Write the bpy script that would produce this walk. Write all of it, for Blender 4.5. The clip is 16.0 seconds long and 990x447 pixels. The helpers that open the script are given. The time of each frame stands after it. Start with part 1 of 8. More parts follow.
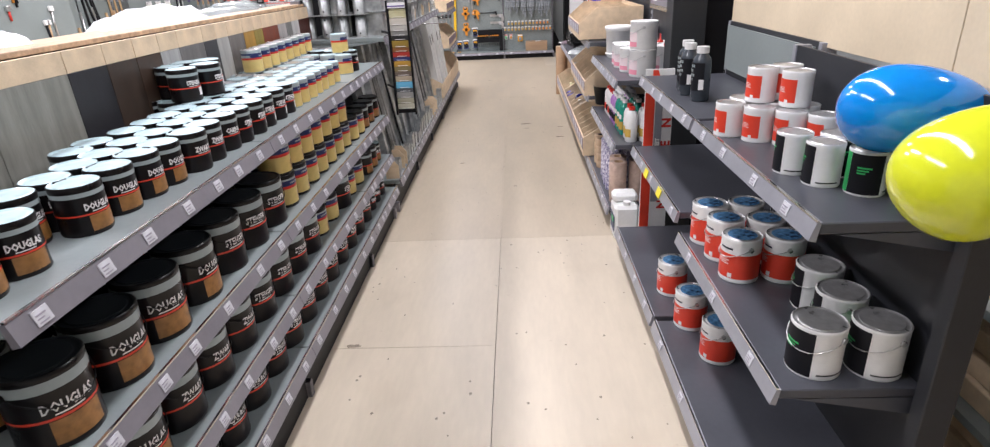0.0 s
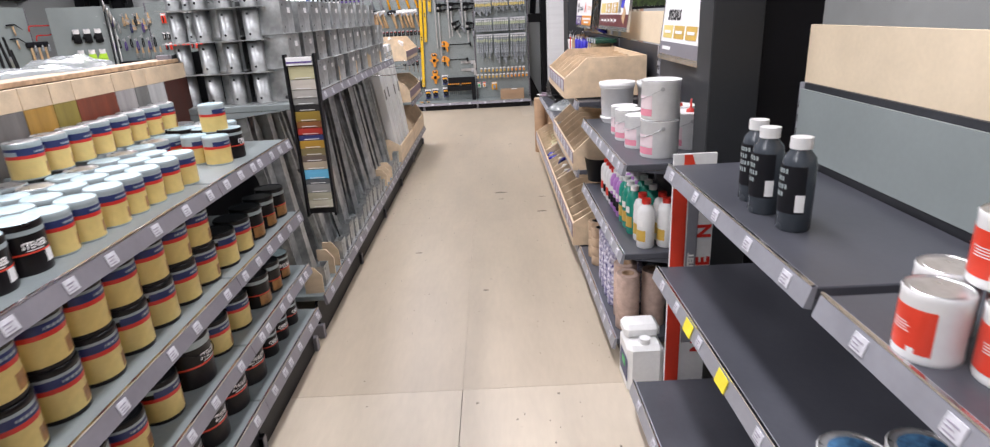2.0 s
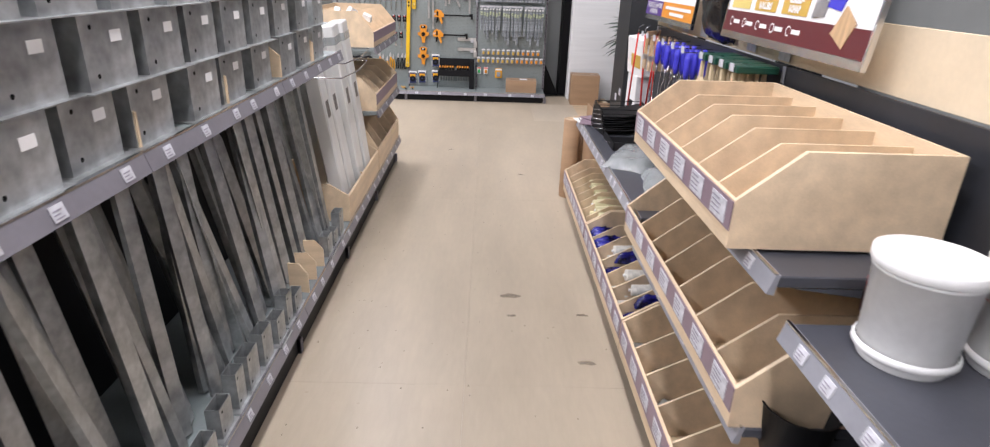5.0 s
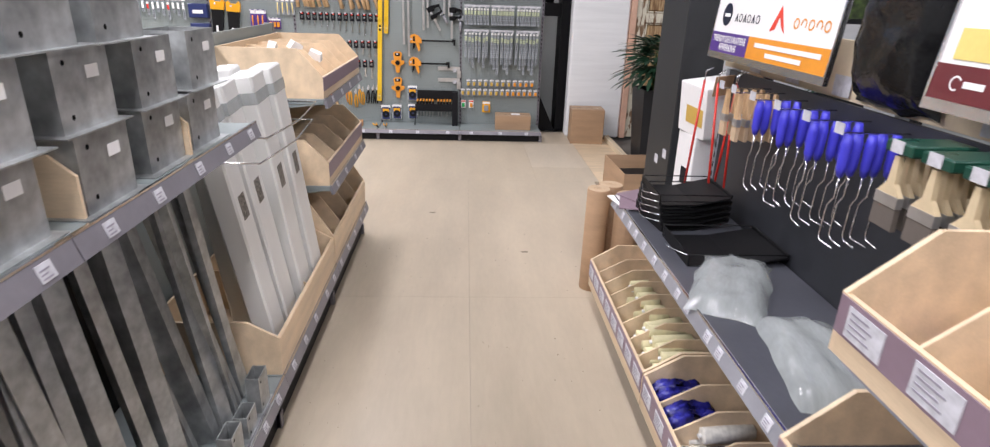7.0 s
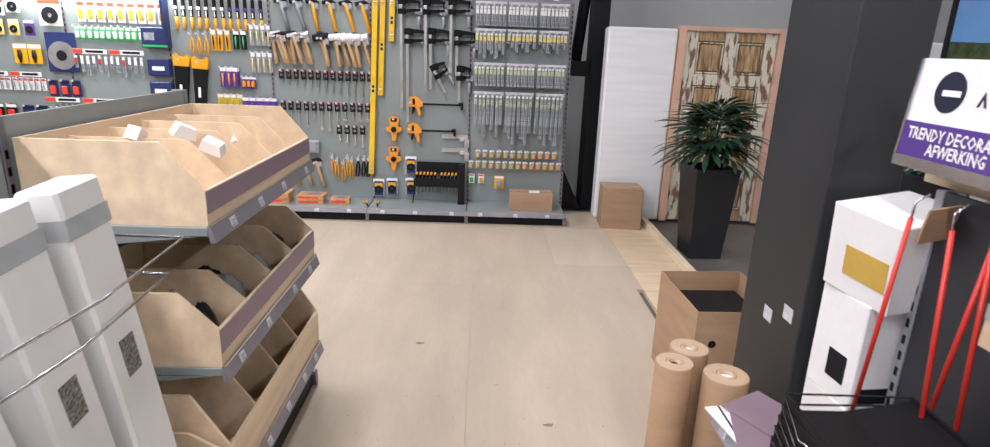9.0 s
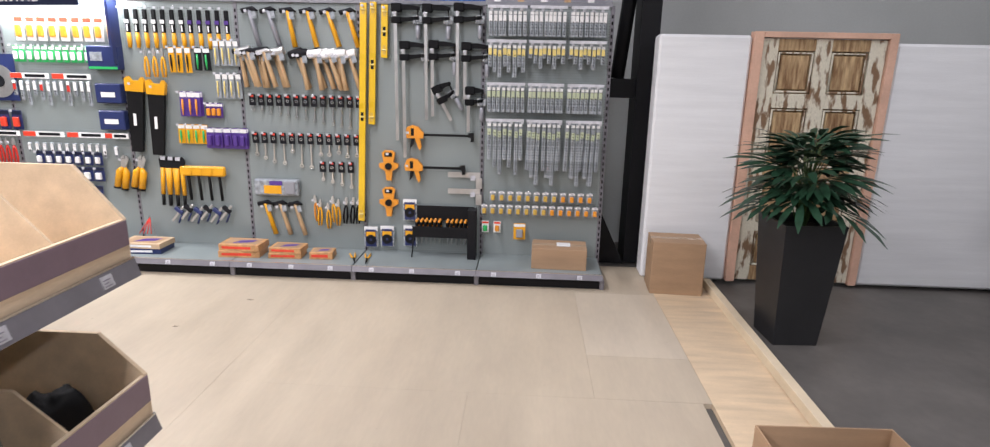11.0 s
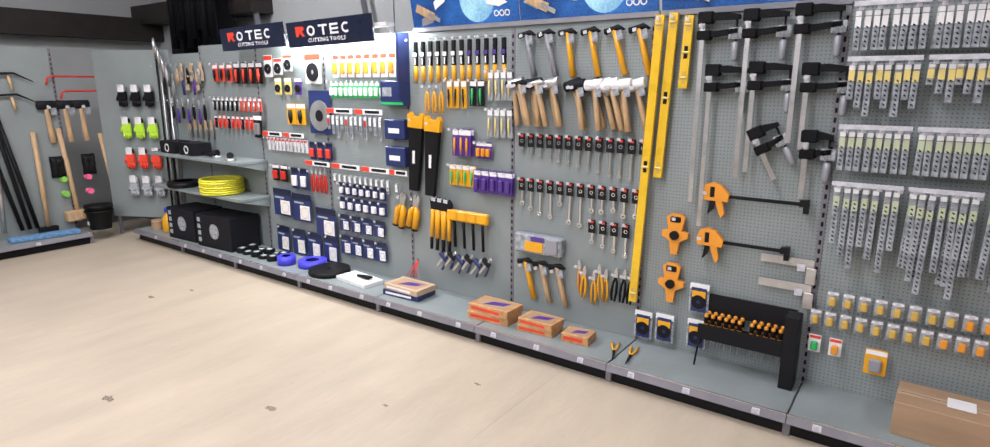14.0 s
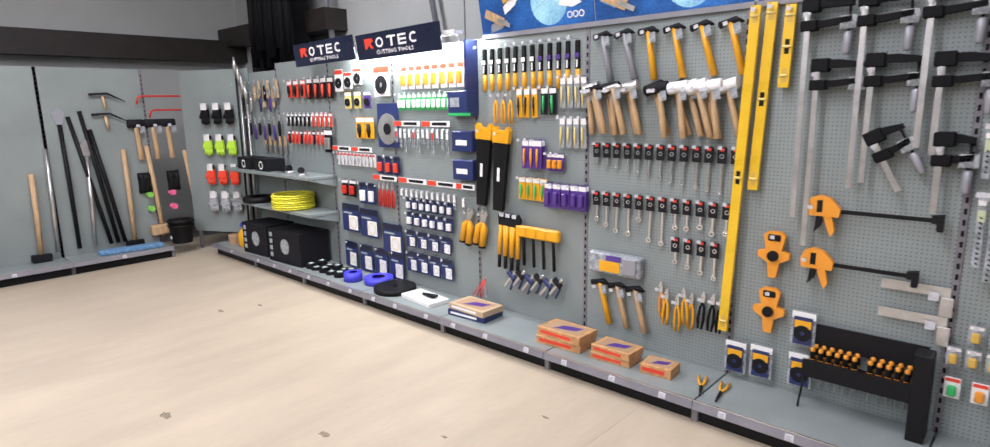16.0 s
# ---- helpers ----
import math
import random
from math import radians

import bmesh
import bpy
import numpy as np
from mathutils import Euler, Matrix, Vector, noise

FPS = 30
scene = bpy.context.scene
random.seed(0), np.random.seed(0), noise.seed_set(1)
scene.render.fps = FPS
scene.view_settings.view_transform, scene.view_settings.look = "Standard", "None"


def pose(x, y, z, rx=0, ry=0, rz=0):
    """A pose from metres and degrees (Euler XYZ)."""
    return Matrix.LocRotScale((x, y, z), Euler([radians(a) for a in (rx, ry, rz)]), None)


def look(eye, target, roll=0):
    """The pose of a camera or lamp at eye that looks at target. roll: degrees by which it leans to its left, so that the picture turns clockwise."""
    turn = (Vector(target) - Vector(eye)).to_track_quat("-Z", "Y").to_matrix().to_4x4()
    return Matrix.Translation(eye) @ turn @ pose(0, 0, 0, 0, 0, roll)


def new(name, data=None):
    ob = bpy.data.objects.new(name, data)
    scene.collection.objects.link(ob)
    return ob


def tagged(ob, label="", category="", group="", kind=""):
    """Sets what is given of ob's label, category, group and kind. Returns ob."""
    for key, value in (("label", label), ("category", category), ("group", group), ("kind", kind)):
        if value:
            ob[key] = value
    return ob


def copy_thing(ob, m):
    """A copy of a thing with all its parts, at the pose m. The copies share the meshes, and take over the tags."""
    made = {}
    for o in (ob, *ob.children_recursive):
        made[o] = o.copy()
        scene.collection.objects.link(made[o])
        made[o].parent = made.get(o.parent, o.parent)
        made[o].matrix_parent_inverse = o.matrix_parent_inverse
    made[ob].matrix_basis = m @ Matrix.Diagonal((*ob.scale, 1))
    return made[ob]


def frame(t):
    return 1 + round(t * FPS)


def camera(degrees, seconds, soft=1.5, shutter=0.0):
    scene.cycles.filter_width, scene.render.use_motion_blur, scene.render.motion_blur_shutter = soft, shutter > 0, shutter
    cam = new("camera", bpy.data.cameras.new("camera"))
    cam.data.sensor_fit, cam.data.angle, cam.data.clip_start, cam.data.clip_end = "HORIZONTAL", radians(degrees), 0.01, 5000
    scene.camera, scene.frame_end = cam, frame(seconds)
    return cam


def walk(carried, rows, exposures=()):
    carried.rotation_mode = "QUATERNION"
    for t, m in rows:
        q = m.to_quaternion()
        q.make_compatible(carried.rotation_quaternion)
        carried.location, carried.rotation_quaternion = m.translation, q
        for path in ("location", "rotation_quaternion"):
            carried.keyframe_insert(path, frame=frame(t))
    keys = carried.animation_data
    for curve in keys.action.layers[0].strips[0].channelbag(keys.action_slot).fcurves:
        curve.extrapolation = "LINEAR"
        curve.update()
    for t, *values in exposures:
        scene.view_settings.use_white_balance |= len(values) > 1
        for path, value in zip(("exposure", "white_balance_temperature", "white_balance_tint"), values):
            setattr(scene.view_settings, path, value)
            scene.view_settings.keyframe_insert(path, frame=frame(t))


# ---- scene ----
cam = camera(78.6, 16.0, soft=1.2, shutter=0.25)
PATH = [
    (0, (0.244, -1.923, 1.685), (0.156, -0.08, 0.912), -2.8),
    (0.5, (0.235, -1.735, 1.662), (0.148, 0.12, 0.92), -2.8),
    (1, (0.187, -1.392, 1.685), (0.142, 0.481, 0.986), -2.6),
    (1.5, (0.258, -0.997, 1.652), (0.241, 0.889, 0.986), -3.0),
    (2, (0.317, -0.595, 1.657), (0.298, 1.294, 1.002), -3.1),
    (2.5, (0.302, -0.131, 1.636), (0.307, 1.759, 0.98), -2.1),
    (3, (0.348, 0.304, 1.611), (0.363, 2.19, 0.945), -2.0),
    (3.2, (0.376, 0.467, 1.636), (0.374, 2.352, 0.965), -2.8),
    (5.3, (0.112, 2.255, 1.722), (0.155, 4.101, 0.954), 2.3),
    (5.5, (0.077, 2.395, 1.72), (0.131, 4.241, 0.952), 2.2),
    (6, (0.045, 2.716, 1.749), (0.166, 4.562, 0.989), 2.1),
    (6.5, (0.084, 3.122, 1.743), (0.195, 4.972, 0.993), 1.6),
    (7, (0.059, 3.439, 1.739), (0.163, 5.303, 1.022), 1.8),
    (7.5, (0.035, 3.818, 1.746), (0.144, 5.698, 1.073), 1.4),
    (8, (0.119, 4.182, 1.734), (0.224, 6.072, 1.089), 1.2),
    (8.5, (0.166, 4.52, 1.734), (0.222, 6.42, 1.113), 1.6),
    (9, (0.141, 4.885, 1.739), (0.191, 6.804, 1.177), 2.1),
    (9.2, (0.146, 5.005, 1.745), (0.197, 6.927, 1.194), 2.0),
    (11.3, (0.393, 6.438, 1.689), (0.244, 8.374, 1.208), 1.0),
    (11.5, (0.391, 6.565, 1.669), (0.207, 8.501, 1.204), 0.9),
    (12, (0.406, 6.835, 1.665), (0.138, 8.761, 1.199), 1.3),
    (12.5, (0.356, 7.144, 1.68), (0.01, 9.059, 1.222), 1.4),
    (13, (0.387, 7.38, 1.728), (-0.309, 9.194, 1.253), 0.0),
    (13.5, (0.413, 7.577, 1.724), (-0.587, 9.246, 1.261), 0.7),
    (14, (0.411, 7.633, 1.772), (-0.723, 9.218, 1.324), -0.0),
    (14.5, (0.419, 7.642, 1.78), (-0.765, 9.202, 1.372), -0.4),
    (15, (0.43, 7.66, 1.76), (-0.788, 9.201, 1.385), -0.5),
    (15.5, (0.424, 7.71, 1.738), (-0.834, 9.222, 1.377), -0.8),
    (16, (0.257, 7.883, 1.689), (-1.076, 9.323, 1.305), -1.0),
]
walk(cam, [(t, look(eye, target, roll)) for t, eye, target, roll in PATH])

import itertools

# ---- light and sky ----
world = bpy.data.worlds.new("world")
scene.world = world
world.use_nodes = True
world.node_tree.nodes["Background"].inputs[0].default_value = (0.75, 0.8, 0.9, 1)
world.node_tree.nodes["Background"].inputs[1].default_value = 0.3
scene.view_settings.exposure = 0.11


def strip_lamp(x, y, z, sx, sy, watts, col=(0.98, 0.95, 1.02)):
    data = bpy.data.lights.new("hall_light", "AREA")
    data.shape, data.size, data.size_y, data.energy, data.color = "RECTANGLE", sx, sy, watts, col
    ob = new("hall_light", data)
    ob.location = (x, y, z)
    return ob


for lx, ly, lw in ((-3.1, -1.0, 185), (-3.1, 3.9, 240), (-1.3, 8.7, 132), (-4.8, 8.7, 178), (3.9, 1.5, 190), (3.4, 8.6, 60)):
    strip_lamp(lx, ly, 4.35, 0.35, 3.6, lw)
strip_lamp(0.1, 1.8, 4.35, 0.35, 9.2, 250)
strip_lamp(-3.7, 11.1, 2.2, 1.7, 0.06, 38, (0.95, 0.98, 1.0))


# ---- mesh builder ----
class Shape:
    """Collects vertices and faces for one mesh."""

    def __init__(self):
        self.v, self.f, self.s, self.m = [], [], [], []
        self.mat = 0

    def face(self, idx, smooth=False):
        self.f.append(tuple(idx))
        self.s.append(smooth)
        self.m.append(self.mat)

    def add(self, verts, faces, smooth=False):
        n = len(self.v)
        self.v += [tuple(p) for p in verts]
        for f in faces:
            self.face([n + i for i in f], smooth)
        return self

    def box(self, x0, x1, y0, y1, z0, z1, c=0.0):
        if c <= 0:
            v = [(x, y, z) for x in (x0, x1) for y in (y0, y1) for z in (z0, z1)]
            return self.add(v, [(0, 1, 3, 2), (4, 6, 7, 5), (0, 4, 5, 1), (2, 3, 7, 6), (0, 2, 6, 4), (1, 5, 7, 3)])
        lo, hi = (x0, y0, z0), (x1, y1, z1)
        v, at = [], {}
        for sx in (0, 1):
            for sy in (0, 1):
                for sz in (0, 1):
                    s = (sx, sy, sz)
                    for a in range(3):
                        p = [(hi if s[k] else lo)[k] + (0 if k == a else (-c if s[k] else c)) for k in range(3)]
                        at[s, a] = len(v)
                        v.append(p)
        f = []
        for a in range(3):
            b, d = (a + 1) % 3, (a + 2) % 3
            for sa in (0, 1):
                ring = []
                for sb, sd in ((0, 0), (1, 0), (1, 1), (0, 1)):
                    s = [0, 0, 0]
                    s[a], s[b], s[d] = sa, sb, sd
                    ring.append(at[tuple(s), a])
                f.append(ring if sa else ring[::-1])
            for sb in (0, 1):
                for sd in (0, 1):
                    s0, s1 = [0, 0, 0], [0, 0, 0]
                    s0[a], s1[a] = 0, 1
                    s0[b] = s1[b] = sb
                    s0[d] = s1[d] = sd
                    s0, s1 = tuple(s0), tuple(s1)
                    r = [at[s0, b], at[s1, b], at[s1, d], at[s0, d]]
                    f.append(r if sb != sd else r[::-1])
        for s in itertools.product((0, 1), repeat=3):
            r = [at[s, 0], at[s, 1], at[s, 2]]
            f.append(r if sum(s) % 2 else r[::-1])
        return self.add(v, f)

    def lathe(self, prof, cx=0, cy=0, seg=20, a0=0.0, a1=360.0):
        """Turn a profile of (radius, height) round the upright axis at (cx, cy)."""
        full = abs(a1 - a0 - 360) < 1e-6
        n = seg if full else seg + 1
        base = len(self.v)
        for r, z in prof:
            for k in range(n):
                a = radians(a0 + (a1 - a0) * k / seg)
                self.v.append((cx + r * math.cos(a), cy + r * math.sin(a), z))
        for j in range(len(prof) - 1):
            for k in range(seg):
                k2 = (k + 1) % n
                a, b = base + j * n + k, base + j * n + k2
                self.face((a, b, b + n, a + n), abs(prof[j][0] - prof[j + 1][0]) < 2.5 * abs(prof[j][1] - prof[j + 1][1]))
        return self

    def disc(self, r, z, cx=0, cy=0, seg=20, up=True):
        v = [(cx + r * math.cos(2 * math.pi * k / seg), cy + r * math.sin(2 * math.pi * k / seg), z) for k in range(seg)]
        return self.add(v, [tuple(range(seg)) if up else tuple(range(seg))[::-1]])

    def cyl(self, r, z0, z1, cx=0, cy=0, seg=14, r1=None):
        r1 = r if r1 is None else r1
        self.lathe([(r, z0), (r1, z1)], cx, cy, seg)
        self.disc(r, z0, cx, cy, seg, False)
        return self.disc(r1, z1, cx, cy, seg)

    def tube(self, pts, r, seg=6, caps=True):
        """A round bar along points; r may be a list."""
        pts = [Vector(p) for p in pts]
        rr = r if isinstance(r, (list, tuple)) else [r] * len(pts)
        base = len(self.v)
        side = None
        for i, p in enumerate(pts):
            d = (pts[min(i + 1, len(pts) - 1)] - pts[max(i - 1, 0)]).normalized()
            if side is None:
                side = d.orthogonal().normalized()
            side = (side - d * side.dot(d)).normalized()
            up = d.cross(side)
            for k in range(seg):
                a = 2 * math.pi * k / seg
                self.v.append(tuple(p + (side * math.cos(a) + up * math.sin(a)) * rr[i]))
        for i in range(len(pts) - 1):
            for k in range(seg):
                a, b = base + i * seg + k, base + i * seg + (k + 1) % seg
                self.face((a, b, b + seg, a + seg), True)
        if caps:
            self.face([base + k for k in range(seg)][::-1])
            self.face([base + (len(pts) - 1) * seg + k for k in range(seg)])
        return self

    def prism(self, poly, y0, y1, axis="y"):
        """A flat outline drawn in the other two axes, given thickness along one axis."""
        n = len(poly)

        def at(p, d):
            a, b = p
            return {"y": (a, d, b), "x": (d, a, b), "z": (a, b, d)}[axis]

        v = [at(p, y0) for p in poly] + [at(p, y1) for p in poly]
        f = [tuple(range(n))[::-1], tuple(range(n, 2 * n))] + [(i, (i + 1) % n, n + (i + 1) % n, n + i) for i in range(n)]
        return self.add(v, f)

    def move(self, m, start=0):
        for i in range(start, len(self.v)):
            self.v[i] = tuple(m @ Vector(self.v[i]))
        return self

    def mesh(self, name, mats):
        me = bpy.data.meshes.new(name)
        me.from_pydata(self.v, [], self.f)
        for m in mats if isinstance(mats, (list, tuple)) else [mats]:
            me.materials.append(m)
        me.polygons.foreach_set("use_smooth", self.s)
        me.polygons.foreach_set("material_index", self.m)
        bm = bmesh.new()
        bm.from_mesh(me)
        bmesh.ops.recalc_face_normals(bm, faces=bm.faces)
        bm.to_mesh(me)
        bm.free()
        return me


def part(name, shape, material, parent=None, label=""):
    me = shape if isinstance(shape, bpy.types.Mesh) else shape.mesh(name, material)
    ob = new(name, me)
    if parent:
        ob.parent = parent
    if label:
        ob["label"] = label
    return ob


def thing(name, m, label, category, group=""):
    ob = new(name)
    ob.matrix_basis = m
    ob.empty_display_size = 0.05
    return tagged(ob, label, category, group)


def solid(name, shape, material, m, label, category, group=""):
    """A thing that is one mesh."""
    ob = new(name, shape if isinstance(shape, bpy.types.Mesh) else shape.mesh(name, material))
    ob.matrix_basis = m
    return tagged(ob, label, category, group)


def structure(name, shape, material):
    return tagged(new(name, shape.mesh(name, material)), kind="structure")


KINDS = {}


def put(kind, m, *args):
    """Build a kind of thing once, then copy it."""
    key = (kind, args)
    if key not in KINDS:
        KINDS[key] = kind(m, *args)
        return KINDS[key]
    return copy_thing(KINDS[key], m)


TEXTS = {}


def text_shape(text, size, bend=0.0, bold=0.0, squeeze=1.0):
    """Flat lettering in the x-z plane facing -y, centred; bend wraps it round an upright cylinder of that radius."""
    key = (text, size, bend, bold, squeeze)
    if key not in TEXTS:
        cu = bpy.data.curves.new("lettering", "FONT")
        cu.body, cu.size, cu.resolution_u, cu.offset = text, size, 1, bold
        cu.align_x, cu.align_y = "CENTER", "CENTER"
        ob = new("lettering", cu)
        bpy.context.view_layer.update()
        me = bpy.data.meshes.new_from_object(ob)
        bpy.data.objects.remove(ob)
        for v in me.vertices:
            x, z = v.co.x * squeeze, v.co.y
            if bend:
                v.co = (bend * math.sin(x / bend), -bend * math.cos(x / bend), z)
            else:
                v.co = (x, 0, z)
        TEXTS[key] = me
    return TEXTS[key]


def lettering(text, size, material, parent, at=(0, 0, 0), bend=0.0, bold=0.0, squeeze=1.0, turn=0.0):
    me = text_shape(text, size, bend, bold, squeeze).copy()
    me.materials.clear()
    me.materials.append(material)
    ob = new("lettering", me)
    ob.parent = parent
    ob.matrix_basis = pose(*at, 0, 0, turn)
    return ob


# ---- materials ----
def mat(name, col, rough=0.5, metal=0.0, vary=0.12, scale=6.0, fine=60.0, bump=0.15, dark=None, stretch=(1, 1, 1), coat=0.0, rand=0.0, alpha=1.0, trans=0.0, rough_vary=0.1):
    m = bpy.data.materials.new(name)
    m.use_nodes = True
    nt = m.node_tree
    n, l = nt.nodes, nt.links
    p = n["Principled BSDF"]
    tc = n.new("ShaderNodeTexCoord")
    mp = n.new("ShaderNodeMapping")
    mp.inputs["Scale"].default_value = stretch
    l.new(tc.outputs["Object"], mp.inputs[0])
    n1, n2 = n.new("ShaderNodeTexNoise"), n.new("ShaderNodeTexNoise")
    n1.inputs["Scale"].default_value, n1.inputs["Detail"].default_value = scale, 3
    n2.inputs["Scale"].default_value, n2.inputs["Detail"].default_value = fine, 2
    l.new(mp.outputs[0], n1.inputs[0])
    l.new(mp.outputs[0], n2.inputs[0])
    r1 = n.new("ShaderNodeValToRGB")
    r1.color_ramp.elements[0].position, r1.color_ramp.elements[1].position = 0.3, 0.7
    dark = dark or tuple(c * (1 - 2.2 * vary) for c in col)
    light = tuple(min(1, c * (1 + vary)) for c in col)
    r1.color_ramp.elements[0].color = (*dark, 1)
    r1.color_ramp.elements[1].color = (*light, 1)
    l.new(n1.outputs[0], r1.inputs[0])
    mx = n.new("ShaderNodeMix")
    mx.data_type, mx.blend_type = "RGBA", "MULTIPLY"
    r2 = n.new("ShaderNodeMapRange")
    r2.inputs[1].default_value, r2.inputs[2].default_value = 0.3, 0.7
    r2.inputs[3].default_value, r2.inputs[4].default_value = 1 - vary, 1.0
    l.new(n2.outputs[0], r2.inputs[0])
    mx.inputs[0].default_value = 1.0
    l.new(r1.outputs[0], mx.inputs[6])
    l.new(r2.outputs[0], mx.inputs[7])
    out = mx.outputs[2]
    if rand:
        oi = n.new("ShaderNodeObjectInfo")
        mr = n.new("ShaderNodeMapRange")
        mr.inputs[3].default_value, mr.inputs[4].default_value = 1 - rand, 1 + rand
        l.new(oi.outputs["Random"], mr.inputs[0])
        mx2 = n.new("ShaderNodeMix")
        mx2.data_type, mx2.blend_type = "RGBA", "MULTIPLY"
        mx2.inputs[0].default_value = 1.0
        l.new(out, mx2.inputs[6])
        l.new(mr.outputs[0], mx2.inputs[7])
        out = mx2.outputs[2]
    l.new(out, p.inputs["Base Color"])
    rr = n.new("ShaderNodeMapRange")
    rr.inputs[3].default_value, rr.inputs[4].default_value = max(0.02, rough - rough_vary), min(1, rough + rough_vary)
    l.new(n1.outputs[0], rr.inputs[0])
    l.new(rr.outputs[0], p.inputs["Roughness"])
    p.inputs["Metallic"].default_value = metal
    p.inputs["Coat Weight"].default_value = coat
    p.inputs["Alpha"].default_value = alpha
    p.inputs["Transmission Weight"].default_value = trans
    if bump:
        b = n.new("ShaderNodeBump")
        b.inputs["Strength"].default_value, b.inputs["Distance"].default_value = bump, 0.002
        l.new(n2.outputs[0], b.inputs["Height"])
        l.new(b.outputs[0], p.inputs["Normal"])
    return m


def flat(name, col, rough=0.5, **k):
    k.setdefault("vary", 0.05)
    k.setdefault("bump", 0.05)
    return mat(name, col, rough, **k)


def floor_material(name="floor_board", col=(0.66, 0.55, 0.41)):
    """Sanded birch plywood underlay: broad cloudy grain, dirt, small knots and plugs."""
    m = mat(name, col, 0.42, vary=0.05, scale=1.6, fine=14, bump=0.06, stretch=(3.0, 0.7, 1), rand=0.03)
    nt = m.node_tree
    n, l = nt.nodes, nt.links
    p = n["Principled BSDF"]
    base = p.inputs["Base Color"].links[0].from_socket
    tc = n["Texture Coordinate"]
    sp = n.new("ShaderNodeTexVoronoi")
    sp.inputs["Scale"].default_value = 7.0
    sp.inputs["Randomness"].default_value = 0.9
    mp = n.new("ShaderNodeMapping")
    mp.inputs["Scale"].default_value = (1.0, 1.5, 1)
    l.new(tc.outputs["Object"], mp.inputs[0])
    l.new(mp.outputs[0], sp.inputs["Vector"])
    lim = n.new("ShaderNodeMapRange")
    lim.inputs[1].default_value, lim.inputs[2].default_value = 0.035, 0.08
    lim.inputs[3].default_value, lim.inputs[4].default_value = 0.35, 0.0
    l.new(sp.outputs["Distance"], lim.inputs[0])
    big = n.new("ShaderNodeTexNoise")
    big.inputs["Scale"].default_value = 0.9
    l.new(tc.outputs["Object"], big.inputs[0])
    gate = n.new("ShaderNodeMapRange")
    gate.inputs[1].default_value, gate.inputs[2].default_value = 0.42, 0.6
    l.new(big.outputs[0], gate.inputs[0])
    mul = n.new("ShaderNodeMath")
    mul.operation = "MULTIPLY"
    l.new(lim.outputs[0], mul.inputs[0])
    l.new(gate.outputs[0], mul.inputs[1])
    mx = n.new("ShaderNodeMix")
    mx.data_type = "RGBA"
    mx.inputs[7].default_value = (0.25, 0.19, 0.13, 1)
    l.new(mul.outputs[0], mx.inputs[0])
    l.new(base, mx.inputs[6])
    dirt = n.new("ShaderNodeTexNoise")
    dirt.inputs["Scale"].default_value, dirt.inputs["Detail"].default_value = 2.3, 5
    l.new(tc.outputs["Object"], dirt.inputs[0])
    dr = n.new("ShaderNodeMapRange")
    dr.inputs[1].default_value, dr.inputs[2].default_value = 0.58, 0.8
    dr.inputs[3].default_value, dr.inputs[4].default_value = 0.0, 0.35
    l.new(dirt.outputs[0], dr.inputs[0])
    mx3 = n.new("ShaderNodeMix")
    mx3.data_type = "RGBA"
    mx3.inputs[7].default_value = (0.42, 0.34, 0.25, 1)
    l.new(dr.outputs[0], mx3.inputs[0])
    l.new(mx.outputs[2], mx3.inputs[6])
    l.new(mx3.outputs[2], p.inputs["Base Color"])
    return m


def perforated(name, col, pitch=0.02):
    """Painted sheet steel with rows of small round holes."""
    m = mat(name, col, 0.45, vary=0.04, scale=3, bump=0.0)
    nt = m.node_tree
    n, l = nt.nodes, nt.links
    p = n["Principled BSDF"]
    base = p.inputs["Base Color"].links[0].from_socket
    tc = n["Texture Coordinate"]
    sep = n.new("ShaderNodeSeparateXYZ")
    l.new(tc.outputs["Object"], sep.inputs[0])
    sq = []
    for ax in (0, 2):
        f = n.new("ShaderNodeMath")
        f.operation = "PINGPONG"
        f.inputs[1].default_value = pitch / 2
        l.new(sep.outputs[ax], f.inputs[0])
        g = n.new("ShaderNodeMath")
        g.operation = "POWER"
        g.inputs[1].default_value = 2
        l.new(f.outputs[0], g.inputs[0])
        sq.append(g)
    add = n.new("ShaderNodeMath")
    add.operation = "ADD"
    l.new(sq[0].outputs[0], add.inputs[0])
    l.new(sq[1].outputs[0], add.inputs[1])
    lt = n.new("ShaderNodeMath")
    lt.operation = "LESS_THAN"
    lt.inputs[1].default_value = (pitch * 0.17) ** 2
    l.new(add.outputs[0], lt.inputs[0])
    mx = n.new("ShaderNodeMix")
    mx.data_type = "RGBA"
    mx.inputs[7].default_value = (0.1, 0.11, 0.115, 1)
    l.new(lt.outputs[0], mx.inputs[0])
    l.new(base, mx.inputs[6])
    l.new(mx.outputs[2], p.inputs["Base Color"])
    return m


M_FLOOR = floor_material(col=(0.52, 0.44, 0.335))
M_FLOOR_PALE = floor_material("floor_board_pale", (0.6, 0.52, 0.41))
M_FLOOR2 = floor_material("floor_board_grey", (0.57, 0.49, 0.385))
M_PLY = mat("plywood", (0.72, 0.56, 0.38), 0.5, vary=0.08, scale=2.5, fine=40, stretch=(1, 6, 6), bump=0.08, rand=0.05)
M_PLYEDGE = mat("plywood_edge", (0.55, 0.38, 0.24), 0.6, vary=0.15, scale=30)
M_MDF = mat("raw_board", (0.72, 0.6, 0.43), 0.6, vary=0.05, scale=3)
M_ANTH = mat("anthracite_steel", (0.07, 0.073, 0.087), 0.36, vary=0.08, scale=4, bump=0.03)
